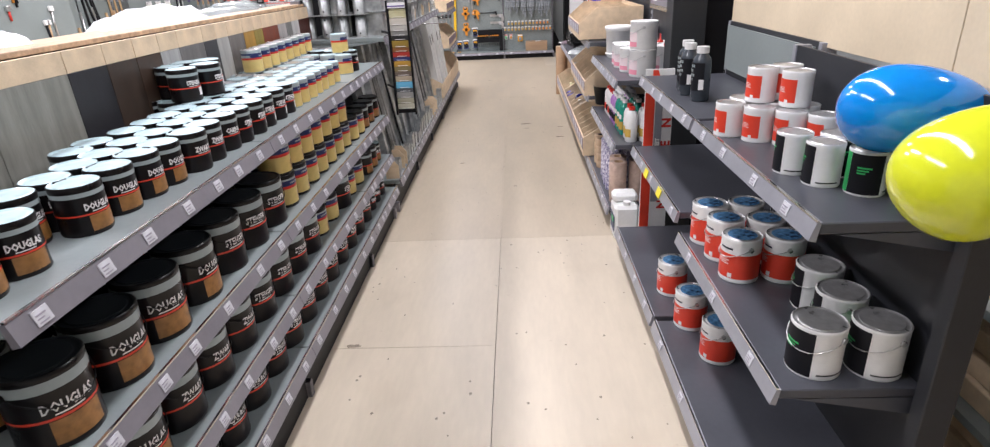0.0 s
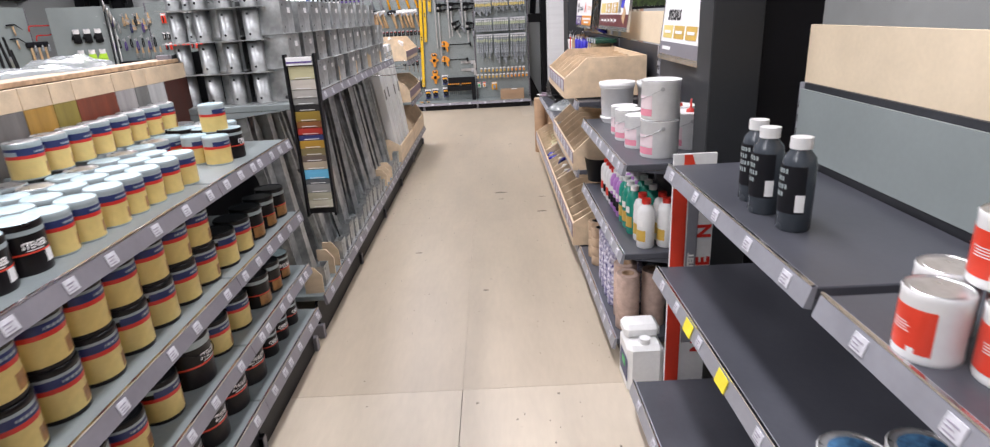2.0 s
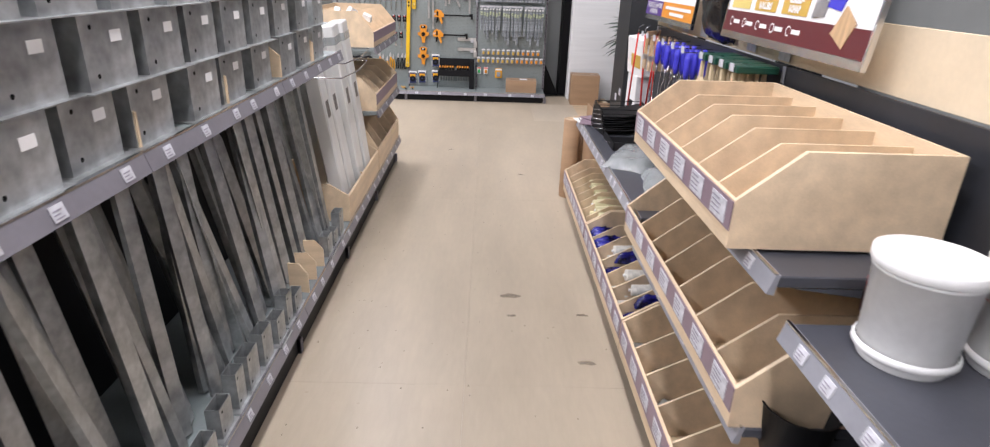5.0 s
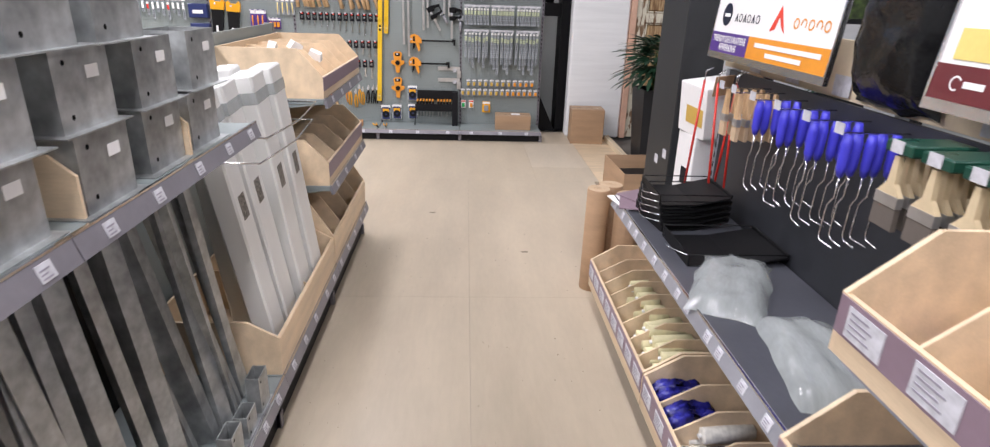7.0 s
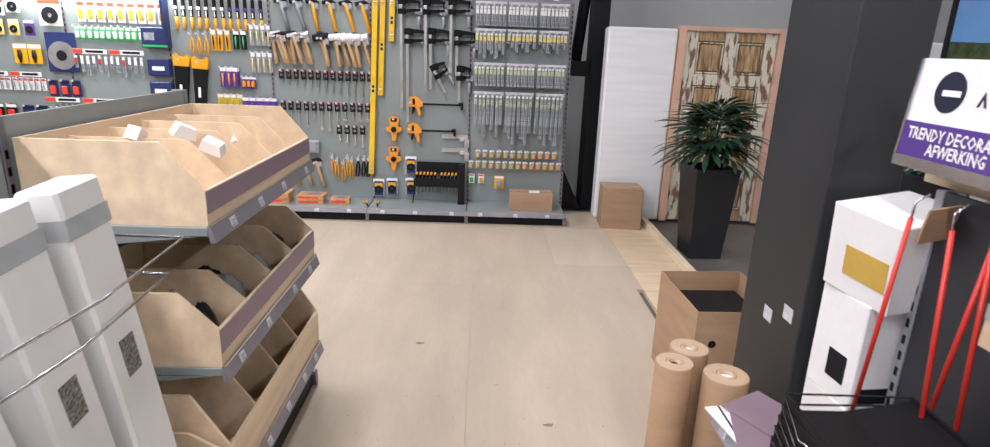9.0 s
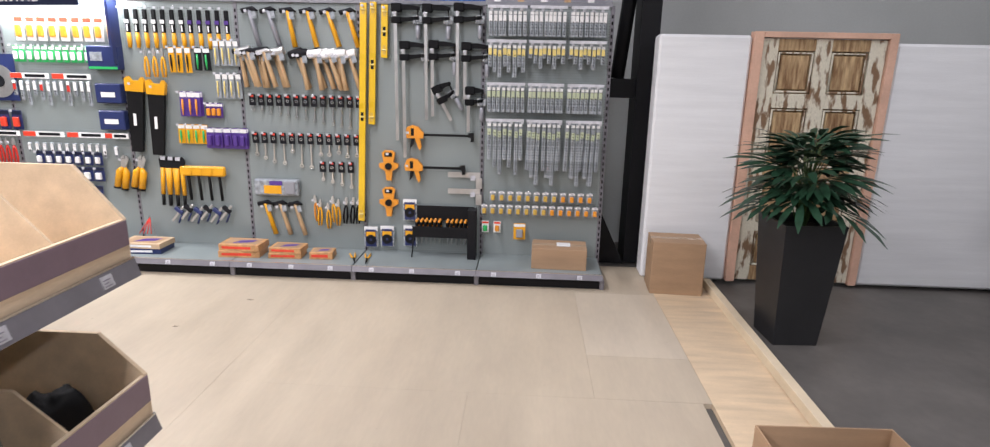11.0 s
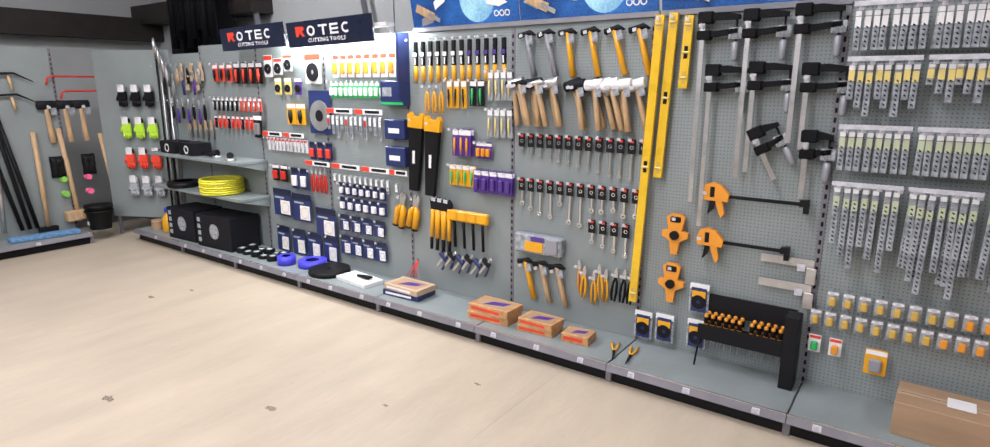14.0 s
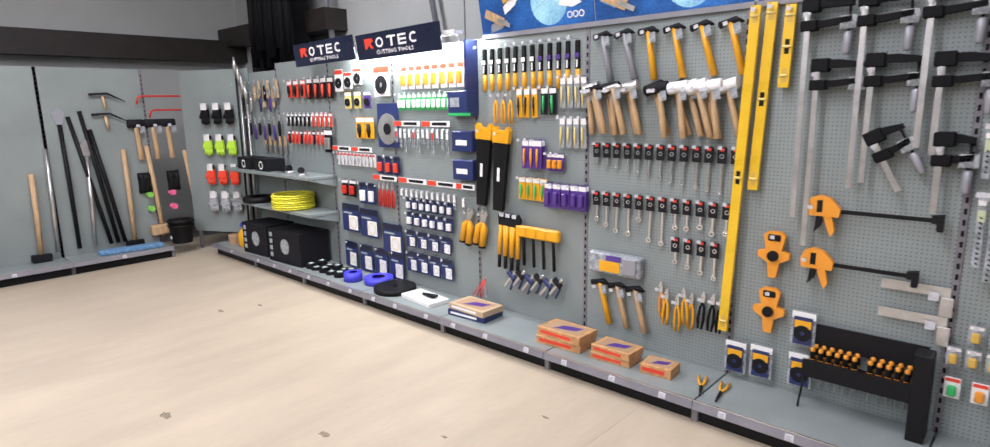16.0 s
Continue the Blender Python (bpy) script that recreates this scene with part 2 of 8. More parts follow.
M_ANTHBACK = mat("anthracite_panel", (0.026, 0.028, 0.034), 0.5, vary=0.1, bump=0.05)
M_RAILD = mat("dark_rail", (0.32, 0.325, 0.36), 0.35, metal=0.2, vary=0.06, bump=0.02)
M_GREY = mat("grey_steel", (0.24, 0.275, 0.275), 0.42, vary=0.06, scale=4, bump=0.03)
M_GREYP = mat("grey_panel", (0.25, 0.285, 0.28), 0.45, vary=0.04, scale=3, bump=0.02)
M_PERF = perforated("perforated_panel", (0.26, 0.295, 0.29))
M_RAIL = mat("grey_rail", (0.22, 0.21, 0.235), 0.38, metal=0.1, vary=0.06, bump=0.02)
M_CHROME = mat("chrome", (0.7, 0.7, 0.72), 0.22, metal=1.0, vary=0.05, bump=0.02)
M_GALV = mat("galvanised", (0.54, 0.56, 0.56), 0.42, metal=0.75, vary=0.2, scale=9, fine=45, bump=0.1, rand=0.12)
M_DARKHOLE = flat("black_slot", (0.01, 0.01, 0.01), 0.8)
M_BLACK = mat("black_plastic", (0.008, 0.008, 0.009), 0.5, vary=0.1, bump=0.1)
M_BLACKP = mat("black_paint", (0.009, 0.009, 0.011), 0.5, vary=0.12, scale=2, bump=0.05)
M_COLGREY = mat("dark_column_paint", (0.022, 0.024, 0.027), 0.5, vary=0.1, scale=2, bump=0.05)
M_WHITE = flat("white_plastic", (0.8, 0.8, 0.79), 0.35)
M_PAPER = flat("white_paper", (0.82, 0.81, 0.8), 0.6, vary=0.02, scale=8)
M_TAG = flat("price_tag", (0.6, 0.6, 0.64), 0.45, vary=0.1, scale=40)
M_YTAG = flat("yellow_tag", (0.85, 0.72, 0.05), 0.5)
M_FAINT = flat("faint_print", (0.3, 0.28, 0.33), 0.6)
M_INK = flat("black_ink", (0.01, 0.01, 0.013), 0.6)
M_CARD = mat("cardboard", (0.42, 0.27, 0.16), 0.7, vary=0.07, scale=3, fine=50, stretch=(1, 1, 5), bump=0.1, rand=0.06)
M_CARDL = mat("light_cardboard", (0.55, 0.4, 0.26), 0.7, vary=0.08, scale=3, bump=0.1)
M_TAPE = flat("brown_tape", (0.5, 0.36, 0.24), 0.25)
M_WOOD = mat("handle_wood", (0.6, 0.4, 0.22), 0.5, vary=0.12, scale=8, stretch=(6, 6, 1), bump=0.1)
M_YELLOW = flat("yellow_paint", (0.8, 0.38, 0.012), 0.35)
M_LEVEL = flat("level_yellow", (0.8, 0.5, 0.02), 0.3)
M_ORANGE = flat("orange_plastic", (0.8, 0.31, 0.03), 0.35)
M_RED = flat("red_paint", (0.6, 0.03, 0.02), 0.35)
M_REDL = flat("red_print", (0.75, 0.06, 0.03), 0.35)
M_BLUE = flat("blue_plastic", (0.06, 0.055, 0.6), 0.4)
M_NAVY = flat("navy_card", (0.018, 0.03, 0.12), 0.4)
M_NAVYS = flat("navy_sign", (0.008, 0.012, 0.035), 0.3)
M_GREEN = flat("green_print", (0.03, 0.45, 0.12), 0.4)
M_STEEL = mat("tool_steel", (0.62, 0.61, 0.6), 0.32, metal=0.8, vary=0.1, bump=0.05)
M_CLEAR = mat("clear_wrap", (0.6, 0.63, 0.66), 0.2, vary=0.25, scale=25, fine=90, bump=0.5, alpha=0.45)
M_WRAP = mat("plastic_film", (0.42, 0.45, 0.45), 0.12, vary=0.1, scale=5, fine=30, bump=1.0, alpha=0.62, stretch=(1, 3, 1))
M_BLUEPACK = mat("blue_pack", (0.03, 0.03, 0.3), 0.25, vary=0.5, scale=14, fine=60, bump=0.5)
M_CANGREY = flat("can_band", (0.36, 0.42, 0.43), 0.35)
M_CANBLK = mat("can_black", (0.011, 0.009, 0.01), 0.3, vary=0.2, coat=0.2)
M_CANLID = mat("can_lid", (0.43, 0.57, 0.61), 0.3, metal=0.0, vary=0.12, scale=20, bump=0.1)
M_CANLIDB = mat("can_lid_black", (0.012, 0.015, 0.018), 0.35, vary=0.15, bump=0.1)
M_CANBROWN = flat("can_brown_print", (0.36, 0.17, 0.05), 0.35, vary=0.15, scale=30)
M_CANYEL = flat("can_yellow_print", (0.7, 0.53, 0.19), 0.35, vary=0.08)
M_CANPALE = flat("can_pale_yellow", (0.78, 0.62, 0.2), 0.35, vary=0.06)
M_SILVER = mat("tin_silver", (0.6, 0.6, 0.6), 0.3, metal=0.7, vary=0.12, scale=25, bump=0.1)
M_LIDBLUE = mat("blue_lid_print", (0.1, 0.24, 0.42), 0.2, vary=0.3, scale=38, fine=90, dark=(0.008, 0.02, 0.06), coat=0.4)
M_CONC = mat("hall_wall_paint", (0.5, 0.52, 0.51), 0.75, vary=0.05, scale=1.2, bump=0.05)
M_BEAM = mat("dark_brown_steel", (0.03, 0.023, 0.021), 0.6, vary=0.15, bump=0.05)
M_DIMFLOOR = mat("grey_hall_floor", (0.14, 0.13, 0.12), 0.5, vary=0.12, scale=2.5, fine=18, bump=0.08)
M_PURPLE = flat("mauve_strip", (0.24, 0.17, 0.21), 0.4)
M_SIGNP = flat("violet_print", (0.09, 0.04, 0.25), 0.35)
M_OCHRE = flat("ochre_print", (0.62, 0.4, 0.08), 0.35)
M_MAROON = flat("maroon_print", (0.13, 0.02, 0.025), 0.35)

for m in (M_BLACK, M_INK, M_BLACKP, M_CANBLK, M_DARKHOLE):
    m.node_tree.nodes["Principled BSDF"].inputs["Specular IOR Level"].default_value = 0.2

# ---- building shell ----
FRONT_L, BACK_L = -0.66, -1.22
FRONT_R, BACK_R = 0.84, 1.42
structure("ground", Shape().box(-9.5, 6.5, -5.5, 13, -0.3, -0.03), M_DIMFLOOR)
structure("wall_north", Shape().box(-9.5, 6.5, 12.3, 12.6, -0.03, 4.6), M_CONC)
structure("wall_west", Shape().box(-9.4, -9.1, -5.3, 12.3, -0.03, 4.6), M_CONC)
structure("wall_east", Shape().box(6.1, 6.4, -5.3, 12.3, -0.03, 4.6), M_CONC)
structure("wall_south", Shape().box(-9.1, 6.1, -5.3, -5.0, -0.03, 4.6), M_CONC)
structure("ceiling", Shape().box(-9.5, 6.5, -5.5, 12.7, 4.6, 4.8), mat("ceiling_paint", (0.3, 0.3, 0.3), 0.8))

# ---- shelving ----
LEFT = lambda y, z=0.0, x=FRONT_L: pose(x, y, z, 0, 0, 90)
RIGHT = lambda y, z=0.0, x=FRONT_R: pose(x, y, z, 0, 0, -90)


def upright(parent, x, y, h, material, w=0.03, d=0.06, slots=True):
    """A slotted post; its slots look towards the front."""
    s = Shape().box(x - w / 2, x + w / 2, y, y + d, 0, h, 0.002)
    u = part("upright", s, material, parent)
    if slots:
        s = Shape()
        for k in range(int((h - 0.1) / 0.05)):
            z = 0.08 + k * 0.05
            s.box(x - 0.006, x + 0.006, y - 0.0015, y + 0.001, z, z + 0.026)
        tagged(part("perforation", s, M_DARKHOLE, u), kind="stuff")
    return u


def shelf(parent, w, z, depth, back, m_board, m_rail, tags=0, seed=0, lip=0.045, yellow=()):
    """A steel shelf board. z is its top; the price rail runs along the front, at local y = back - depth."""
    y0 = back - depth
    s = Shape().box(0.004, w - 0.004, y0 + 0.01, back - 0.004, z - 0.03, z, 0.003)
    b = part("shelf_board", s, m_board, parent)
    s = Shape().prism([(y0 + 0.012, z + 0.004), (y0, z + 0.002), (y0 - 0.014, z - lip), (y0 + 0.004, z - lip - 0.004)], 0.002, w - 0.002, "x")
    part("price_rail", s, m_rail, b)
    s = Shape().box(0.002, w - 0.002, y0 - 0.001, y0 + 0.006, z + 0.003, z + 0.008)
    part("rail_trim", s, M_CHROME, b)
    rnd = random.Random(seed)
    tag = Shape().prism([(-0.0015, 0.0), (-0.0145 * 0.76, -0.03), (-0.0145 * 0.76 - 0.002, -0.03), (-0.004, 0.0)], -0.02, 0.02, "x").mesh("price_tag", M_TAG)
    bars = Shape()
    for k in range(3):
        q0, q1 = 0.25 + 0.22 * k, 0.33 + 0.22 * k
        bars.prism([(-0.004 - 0.009 * q0, -0.034 * q0), (-0.004 - 0.009 * q1, -0.034 * q1), (-0.0055 - 0.009 * q1, -0.034 * q1), (-0.0055 - 0.009 * q0, -0.034 * q0)], -0.015, 0.01 - 0.008 * (k % 2), "x")
    bars = bars.mesh("print", M_FAINT)
    for k in range(tags):
        x = w * (k + 0.5) / tags + rnd.uniform(-0.03, 0.03)
        t = part("price_tag", tag, None, b)
        t.location = (x, y0 - 0.001, z - 0.005)
        t = tagged(part("print", bars, None, b), kind="stuff")
        t.location = (x, y0 - 0.001, z - 0.005)
    for x in yellow:
        s = Shape().prism([(-0.004, 0.0), (-0.016, -0.04), (-0.019, -0.04), (-0.007, 0.0)], x - 0.035, x + 0.035, "x")
        t = part("price_tag", s, M_YTAG, b, "yellow price tag")
        t.location = (0, y0, z - 0.002)
    return b


def bay(m, w, h, base_depth, shelves, board, rail, backm, label, group, base=0.16, tags=6, seed=0, ends=(1, 1), base_lip=0.05, back_z=0.1, slots=True, name="shelving_unit"):
    """One bay of shop shelving. Local x along the front, y to the back, shelves: (z, depth, tags)."""
    g = thing(name, m, label, "shelving", group)
    part("back_panel", Shape().box(0.016, w - 0.016, base_depth, base_depth + 0.012, back_z, h), backm, g)
    for k, x in enumerate((0.0, w)):
        if ends[k]:
            upright(g, x, base_depth - 0.004, h, rail if slots else backm, slots=slots)
            part("foot", Shape().box(x - 0.018, x + 0.018, 0.03, base_depth, 0, 0.08, 0.003), rail, g)
    if base:
        b = shelf(g, w, base, base_depth, base_depth, board, rail, tags, seed, base_lip)
        part("plinth", Shape().box(0.004, w - 0.004, 0.05, 0.065, 0.0, base - 0.04), M_BLACKP, g)
    for k, (z, d, nt, *yel) in enumerate(shelves):
        shelf(g, w, z, d, base_depth, board, rail, nt, seed * 7 + k + 1, yellow=yel)
        for x in (0.006, w - 0.006):
            part("bracket", Shape().prism([(base_depth - d + 0.05, z - 0.031), (base_depth - 0.002, z - 0.031), (base_depth - 0.002, z - 0.09)], x - 0.002, x + 0.002, "x"), board, g)
    return g


# paint shelves on the aisle's one side
L_LEVELS = [(0.5, 0.55, 6), (0.785, 0.55, 6), (1.145, 0.55, 7)]
for k, (y, w) in enumerate(((-1.04, 1.25), (0.21, 1.25), (1.46, 0.8))):
    bay(LEFT(y), w, 1.4, BACK_L * -1 + FRONT_L, L_LEVELS, M_GREY, M_RAIL, M_BLACKP, "grey steel shop shelving bay with five shelf levels of paint tins", "paint shelving bays", 0.25, 6, k)
bay(LEFT(-2.6), 1.54, 0.62, 0.56, [], M_GREY, M_RAIL, M_BLACKP, "grey steel low shelving bay end", "paint shelving bays", 0.25, 4, 9)
# iron posts, then plywood trays
for k, (y, w) in enumerate(((2.4, 1.05), (3.45, 1.05), (4.5, 1.05))):
    bay(LEFT(y), w, 1.55, 0.56, [(1.29, 0.56, 5)], M_GREY, M_RAIL, M_BLACKP, "grey steel shelving bay holding galvanised posts", "ironwork shelving bays", 0.25, 5, k + 20)
for k, (y, w, sh) in enumerate(((5.55, 1.07, []), (6.62, 1.1, [(0.72, 0.56, 4), (1.19, 0.56, 4)]))):
    bay(LEFT(y), w, 1.5, 0.56, sh, M_GREY, M_RAIL, M_GREYP, "grey steel shelving bay with plywood trays", "ironwork shelving bays", 0.25, 5, k + 30)

# dark shelving on the other side, near part
DARK = "anthracite steel shop shelving bay, mostly bare shelves"
bay(RIGHT(0.5), 1.07, 1.37, 0.47, [(0.60, 0.39, 3), (1.09, 0.36, 4)], M_ANTH, M_RAILD, M_ANTHBACK, DARK, "dark shelving bays", 0.16, 3, 41)
bay(RIGHT(1.6), 1.07, 1.37, 0.58, [(0.68, 0.5, 5, 0.45, 0.75), (1.09, 0.47, 5)], M_ANTH, M_RAILD, M_ANTHBACK, DARK, "dark shelving bays", 0.16, 4, 42)
# far part
for k, (y, w, sh) in enumerate((
    (3.22, 1.24, [(0.58, 0.47, 8), (1.0, 0.47, 8)]),
    (4.45, 1.2, [(0.66, 0.5, 4), (1.1, 0.5, 4)]),
    (6.4, 1.95, [(0.76, 0.5, 14)]),
)):
    bay(RIGHT(y), w, 1.42, 0.5, sh, M_ANTH, M_RAILD, M_ANTHBACK, "anthracite steel shop shelving bay with painting supplies", "dark shelving bays", 0.14, 8, 50 + k)

# tool wall
for k in range(7):
    x = -6 + k
    bay(pose(x, 10.76, 0), 1.0, 2.17, 0.46, [], M_GREY, M_RAIL, M_PERF, "grey perforated steel wall bay for tools", "tool wall bays", 0.13, 3, 60 + k, ends=(1, k == 6), base_lip=0.04)
bay(pose(-7.0, 10.76, 0), 1.0, 2.1, 0.46, [], M_GREY, M_RAIL, M_GREYP, "grey steel wall bay in the corner", "tool wall bays", 0.13, 1, 70, ends=(0, 0), base_lip=0.04)
for k in range(3):
    bay(pose(-7.2, 8.4 - 1.0 + k * 1.0, 0, 0, 0, 90), 1.0, 2.16, 0.42, [], M_GREY, M_RAIL, M_GREYP, "grey steel wall bay for garden and demolition tools", "tool wall bays", 0.13, 1, 80 + k, base_lip=0.04)

# columns
structure("column", Shape().box(1.155, 1.35, 1.8, 1.965, 0, 4.6, 0.004), M_COLGREY)
# solid black sheet stands in for the shaded recess beside the column
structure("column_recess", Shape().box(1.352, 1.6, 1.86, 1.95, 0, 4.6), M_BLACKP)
structure("column", Shape().box(1.2, 1.43, 6.68, 7.1, 0, 4.6, 0.004), M_COLGREY)
structure("column", Shape().box(1.28, 1.44, 11.55, 11.9, 0, 4.6), M_BLACKP)

solid("end_post", Shape().box(0, 0.08, 0, 0.05, 0, 1.37, 0.003), M_ANTHBACK, pose(1.27, -0.635, 0), "dark slotted steel end post of the shelving", "end post")
# floor boards
def slab(x0, x1, y0, y1, m, z=0.0, gap=0.0007):
    return structure("floor", Shape().box(x0 + gap, x1 - gap, y0 + gap, y1 - gap, z - 0.03, z), m)


for x0, x1, y0, y1 in ((-1.3, 0.1, -1.89, 0.56), (0.1, 1.5, -0.61, 1.83), (-1.3, 0.1, 0.56, 1.83), (-1.3, 1.5, -5.0, -1.89), (0.1, 1.5, -1.89, -0.61)):
    slab(x0, x1, y0, y1, M_FLOOR_PALE, 0.0, 0.0014)
for y in (1.83, 4.27, 6.71):
    slab(-1.3, 0.1, y, y + 2.44, M_FLOOR, 0.0, 0.0005)
    slab(0.1, 1.35, y, y + 2.44, M_FLOOR, 0.0, 0.0005)
slab(-8.2, -1.3, 3.0, 11.4, M_FLOOR)
slab(-1.3, 0.78, 9.15, 11.4, M_FLOOR, 0.0, 0.0004)
slab(0.78, 1.4, 9.15, 9.65, M_FLOOR)
slab(0.78, 1.4, 9.65, 10.72, M_FLOOR2)
slab(0.78, 1.4, 10.72, 11.4, M_FLOOR)
structure("trim", Shape().box(1.84, 1.9, 7.6, 11.0, -0.03, 0.06, 0.003), M_MDF)
slab(1.4, 1.84, 8.4, 11.1, M_PLY)

# ---- tins and bottles ----
BOOK = {}


def tin(m, r, h, wall, lid, band, word, patch, low, label, group, big=False):
    """A round paint tin, its label to the front (-y)."""
    g = thing("paint_tin", m, label, "paint tin", group)
    part("body", Shape().lathe([(r * 0.97, 0), (r, 0.004), (r, 0.012), (r * 0.99, 0.014), (r * 0.99, h - 0.014), (r * 1.0, h - 0.012), (r * 1.01, h - 0.004), (r * 0.97, h)], seg=24).disc(r * 0.97, 0, seg=24, up=False), wall, g)
    part("lid", Shape().lathe([(r * 0.965, h - 0.001), (r * 0.93, h + 0.001), (r * 0.9, h - 0.004), (r * 0.78, h - 0.004), (r * 0.76, h - 0.001), (r * 0.001, h - 0.001)], seg=24), lid, g)
    q = r * 0.99 + 0.0006
    part("band", Shape().lathe([(q, h * 0.78), (q, h - 0.016)], seg=24), band, g)
    if patch:
        part("label_patch", Shape().lathe([(q, h * 0.08), (q, h * 0.4)], seg=9, a0=-135, a1=-62), patch, g)
    if low:
        part("lower_print", Shape().lathe([(q, h * 0.05), (q, h * 0.62)], seg=24), low, g)
        part("stripe", Shape().lathe([(q + 0.0003, h * 0.58), (q + 0.0003, h * 0.67)], seg=24), M_RED, g)
        part("name_patch", Shape().lathe([(q + 0.0004, h * 0.67), (q + 0.0004, h * 0.83)], seg=12, a0=-165, a1=-35), M_NAVY, g)
        part("small_print", Shape().lathe([(q + 0.0005, h * 0.72), (q + 0.0005, h * 0.77)], seg=6, a0=-115, a1=-55), M_CANGREY, g)
        part("label_patch", Shape().lathe([(q + 0.0004, h * 0.14), (q + 0.0004, h * 0.42)], seg=5, a0=-80, a1=-35), M_CANBROWN, g)
    else:
        part("stripe", Shape().lathe([(q + 0.0002, h * 0.41), (q + 0.0002, h * 0.445)], seg=24), M_REDL, g)
    if word:
        lettering(word, h * 0.18, M_PAPER, g, (0, 0, h * 0.57), q + 0.0006, 0.0009, 0.72, -14)
        part("small_print", Shape().lathe([(q + 0.0003, h * 0.465), (q + 0.0003, h * 0.485)], seg=4, a0=-125, a1=-85), M_PAPER, g)
    return g


def handle_on(g, r, h, material):
    pts = [((r + 0.004) * math.cos(a), -0.012 - 0.35 * r * math.sin(a) * 1.0, h * 0.8 - 0.55 * r * math.sin(a)) for a in np.linspace(0, math.pi, 11)]
    pts = [(x, -abs(math.sqrt(max(0, (r + 0.004) ** 2 - x * x))) * 1.0 - 0.001, z) for x, y, z in pts]
    part("handle", Shape().tube(pts, 0.0016, 5), material, g)
    for s in (-1, 1):
        e = Shape().cyl(0.009, 0, 0.006, seg=10)
        e.move(pose(s * r, 0, h * 0.8, 0, 90 * s, 0))
        part("handle_ear", e, material, g)


def tin_douglas(m):
    return tin(m, 0.057, 0.122, M_CANBLK, M_CANLID, M_CANGREY, "DOUGLAS", M_CANBROWN, None, "small black paint tin, brown patch, pale metal lid", "small dark paint tins")


def tin_zwart(m):
    return tin(m, 0.057, 0.122, M_CANBLK, M_CANLID, M_CANGREY, "ZWART", None, None, "small black paint tin with white lettering on the shelf", "small dark paint tins")


def tin_carbol(m):
    return tin(m, 0.057, 0.122, M_CANBLK, M_CANLID, M_CANGREY, "CARBOL", None, None, "small black tin of wood treatment on the shelf", "small dark paint tins")


def tin_steiger(m):
    g = tin(m, 0.057, 0.122, M_CANBLK, M_CANLID, M_CANGREY, "STEIGER", None, None, "small black paint tin with a white figure on its label", "small dark paint tins")
    q = 0.0572
    part("label_patch", Shape().lathe([(q, 0.02), (q, 0.05)], seg=3, a0=-85, a1=-60), M_PAPER, g)
    return g


def tin_yellow(m):
    return tin(m, 0.05, 0.112, M_CANGREY, M_CANLID, M_CANGREY, None, None, M_CANYEL, "small yellow and red paint tin with pale lid", "small yellow paint tins")


def tin_tan(m):
    return tin(m, 0.05, 0.112, M_CANGREY, M_SILVER, M_NAVY, None, None, M_CANYEL, "small yellow paint tin with a dark blue band", "small yellow paint tins")


def bucket(m, word, patch, low, lid, wall, label):
    g = tin(m, 0.088, 0.185, wall, lid, M_CANGREY, word, patch, low, label, "large paint tins")
    handle_on(g, 0.088, 0.185, M_BLACK)
    return g


def big_douglas(m):
    return bucket(m, "DOUGLAS", M_CANBROWN, None, M_CANLIDB, M_CANBLK, "large black paint tin, brown patch, black lid")


def big_steiger(m):
    return bucket(m, "STEIGER", None, None, M_CANLIDB, M_CANBLK, "large black paint tin with white lettering and black lid")


def big_zwart(m):
    return bucket(m, "ZWART", None, None, M_CANLIDB, M_CANBLK, "large black tin marked as black stain")


def big_carbol(m):
    return bucket(m, "CARBOL", None, None, M_CANLIDB, M_CANBLK, "large black tin of wood treatment")


def big_yellow(m):
    return bucket(m, None, None, M_CANYEL, M_CANLIDB, M_CANGREY, "large yellow and red paint tin on the shelf")


def mid_yellow(m):
    g = tin(m, 0.07, 0.14, M_CANBLK, M_CANLIDB, M_CANGREY, None, None, M_CANYEL, "medium yellow and red paint tin, stacked on the shelf", "medium yellow paint tins")
    return g


def tin_gold(m):
    return tin(m, 0.066, 0.142, M_CANBLK, M_CANLIDB, M_CANGREY, None, M_CANBROWN, None, "medium black paint tin, gold patch, black lid", "medium dark paint tins")


rs = random.Random(5)


def left_at(x, y, z, turn=0.0):
    return pose(x, y, z, 0, 0, 90 + turn + rs.uniform(-14, 14))


# top shelf
y = -0.94
n = 0
while y < 2.2:
    if y < -0.2:
        kind = tin_douglas
    elif y < 0.1:
        kind = tin_zwart
    elif y < 0.22:
        kind = tin_carbol
    elif y < 0.75:
        kind = tin_steiger
    else:
        kind = tin_yellow if y < 1.9 else (tin_yellow, tin_steiger, tin_tan)[n % 3]
    rows = 5 if y > 0.35 else 3 if y > -0.45 else 2
    for k in range(rows):
        kk = kind if not (k > 1 and kind == tin_yellow and n % 2) else tin_tan
        if rs.random() < 0.04 or (1.55 < y < 1.8 and k < 2) or (1.95 < y and k < 1):
            continue
        put(kk, left_at(-0.80 - 0.088 * 1.2 * k - rs.uniform(0, 0.012) - (0.005 if kind is tin_douglas else -0.01), y + rs.uniform(-0.01, 0.01) + 0.02 * k, 1.1452))
    y += 0.118 if y < 0.75 else 0.108
    n += 1
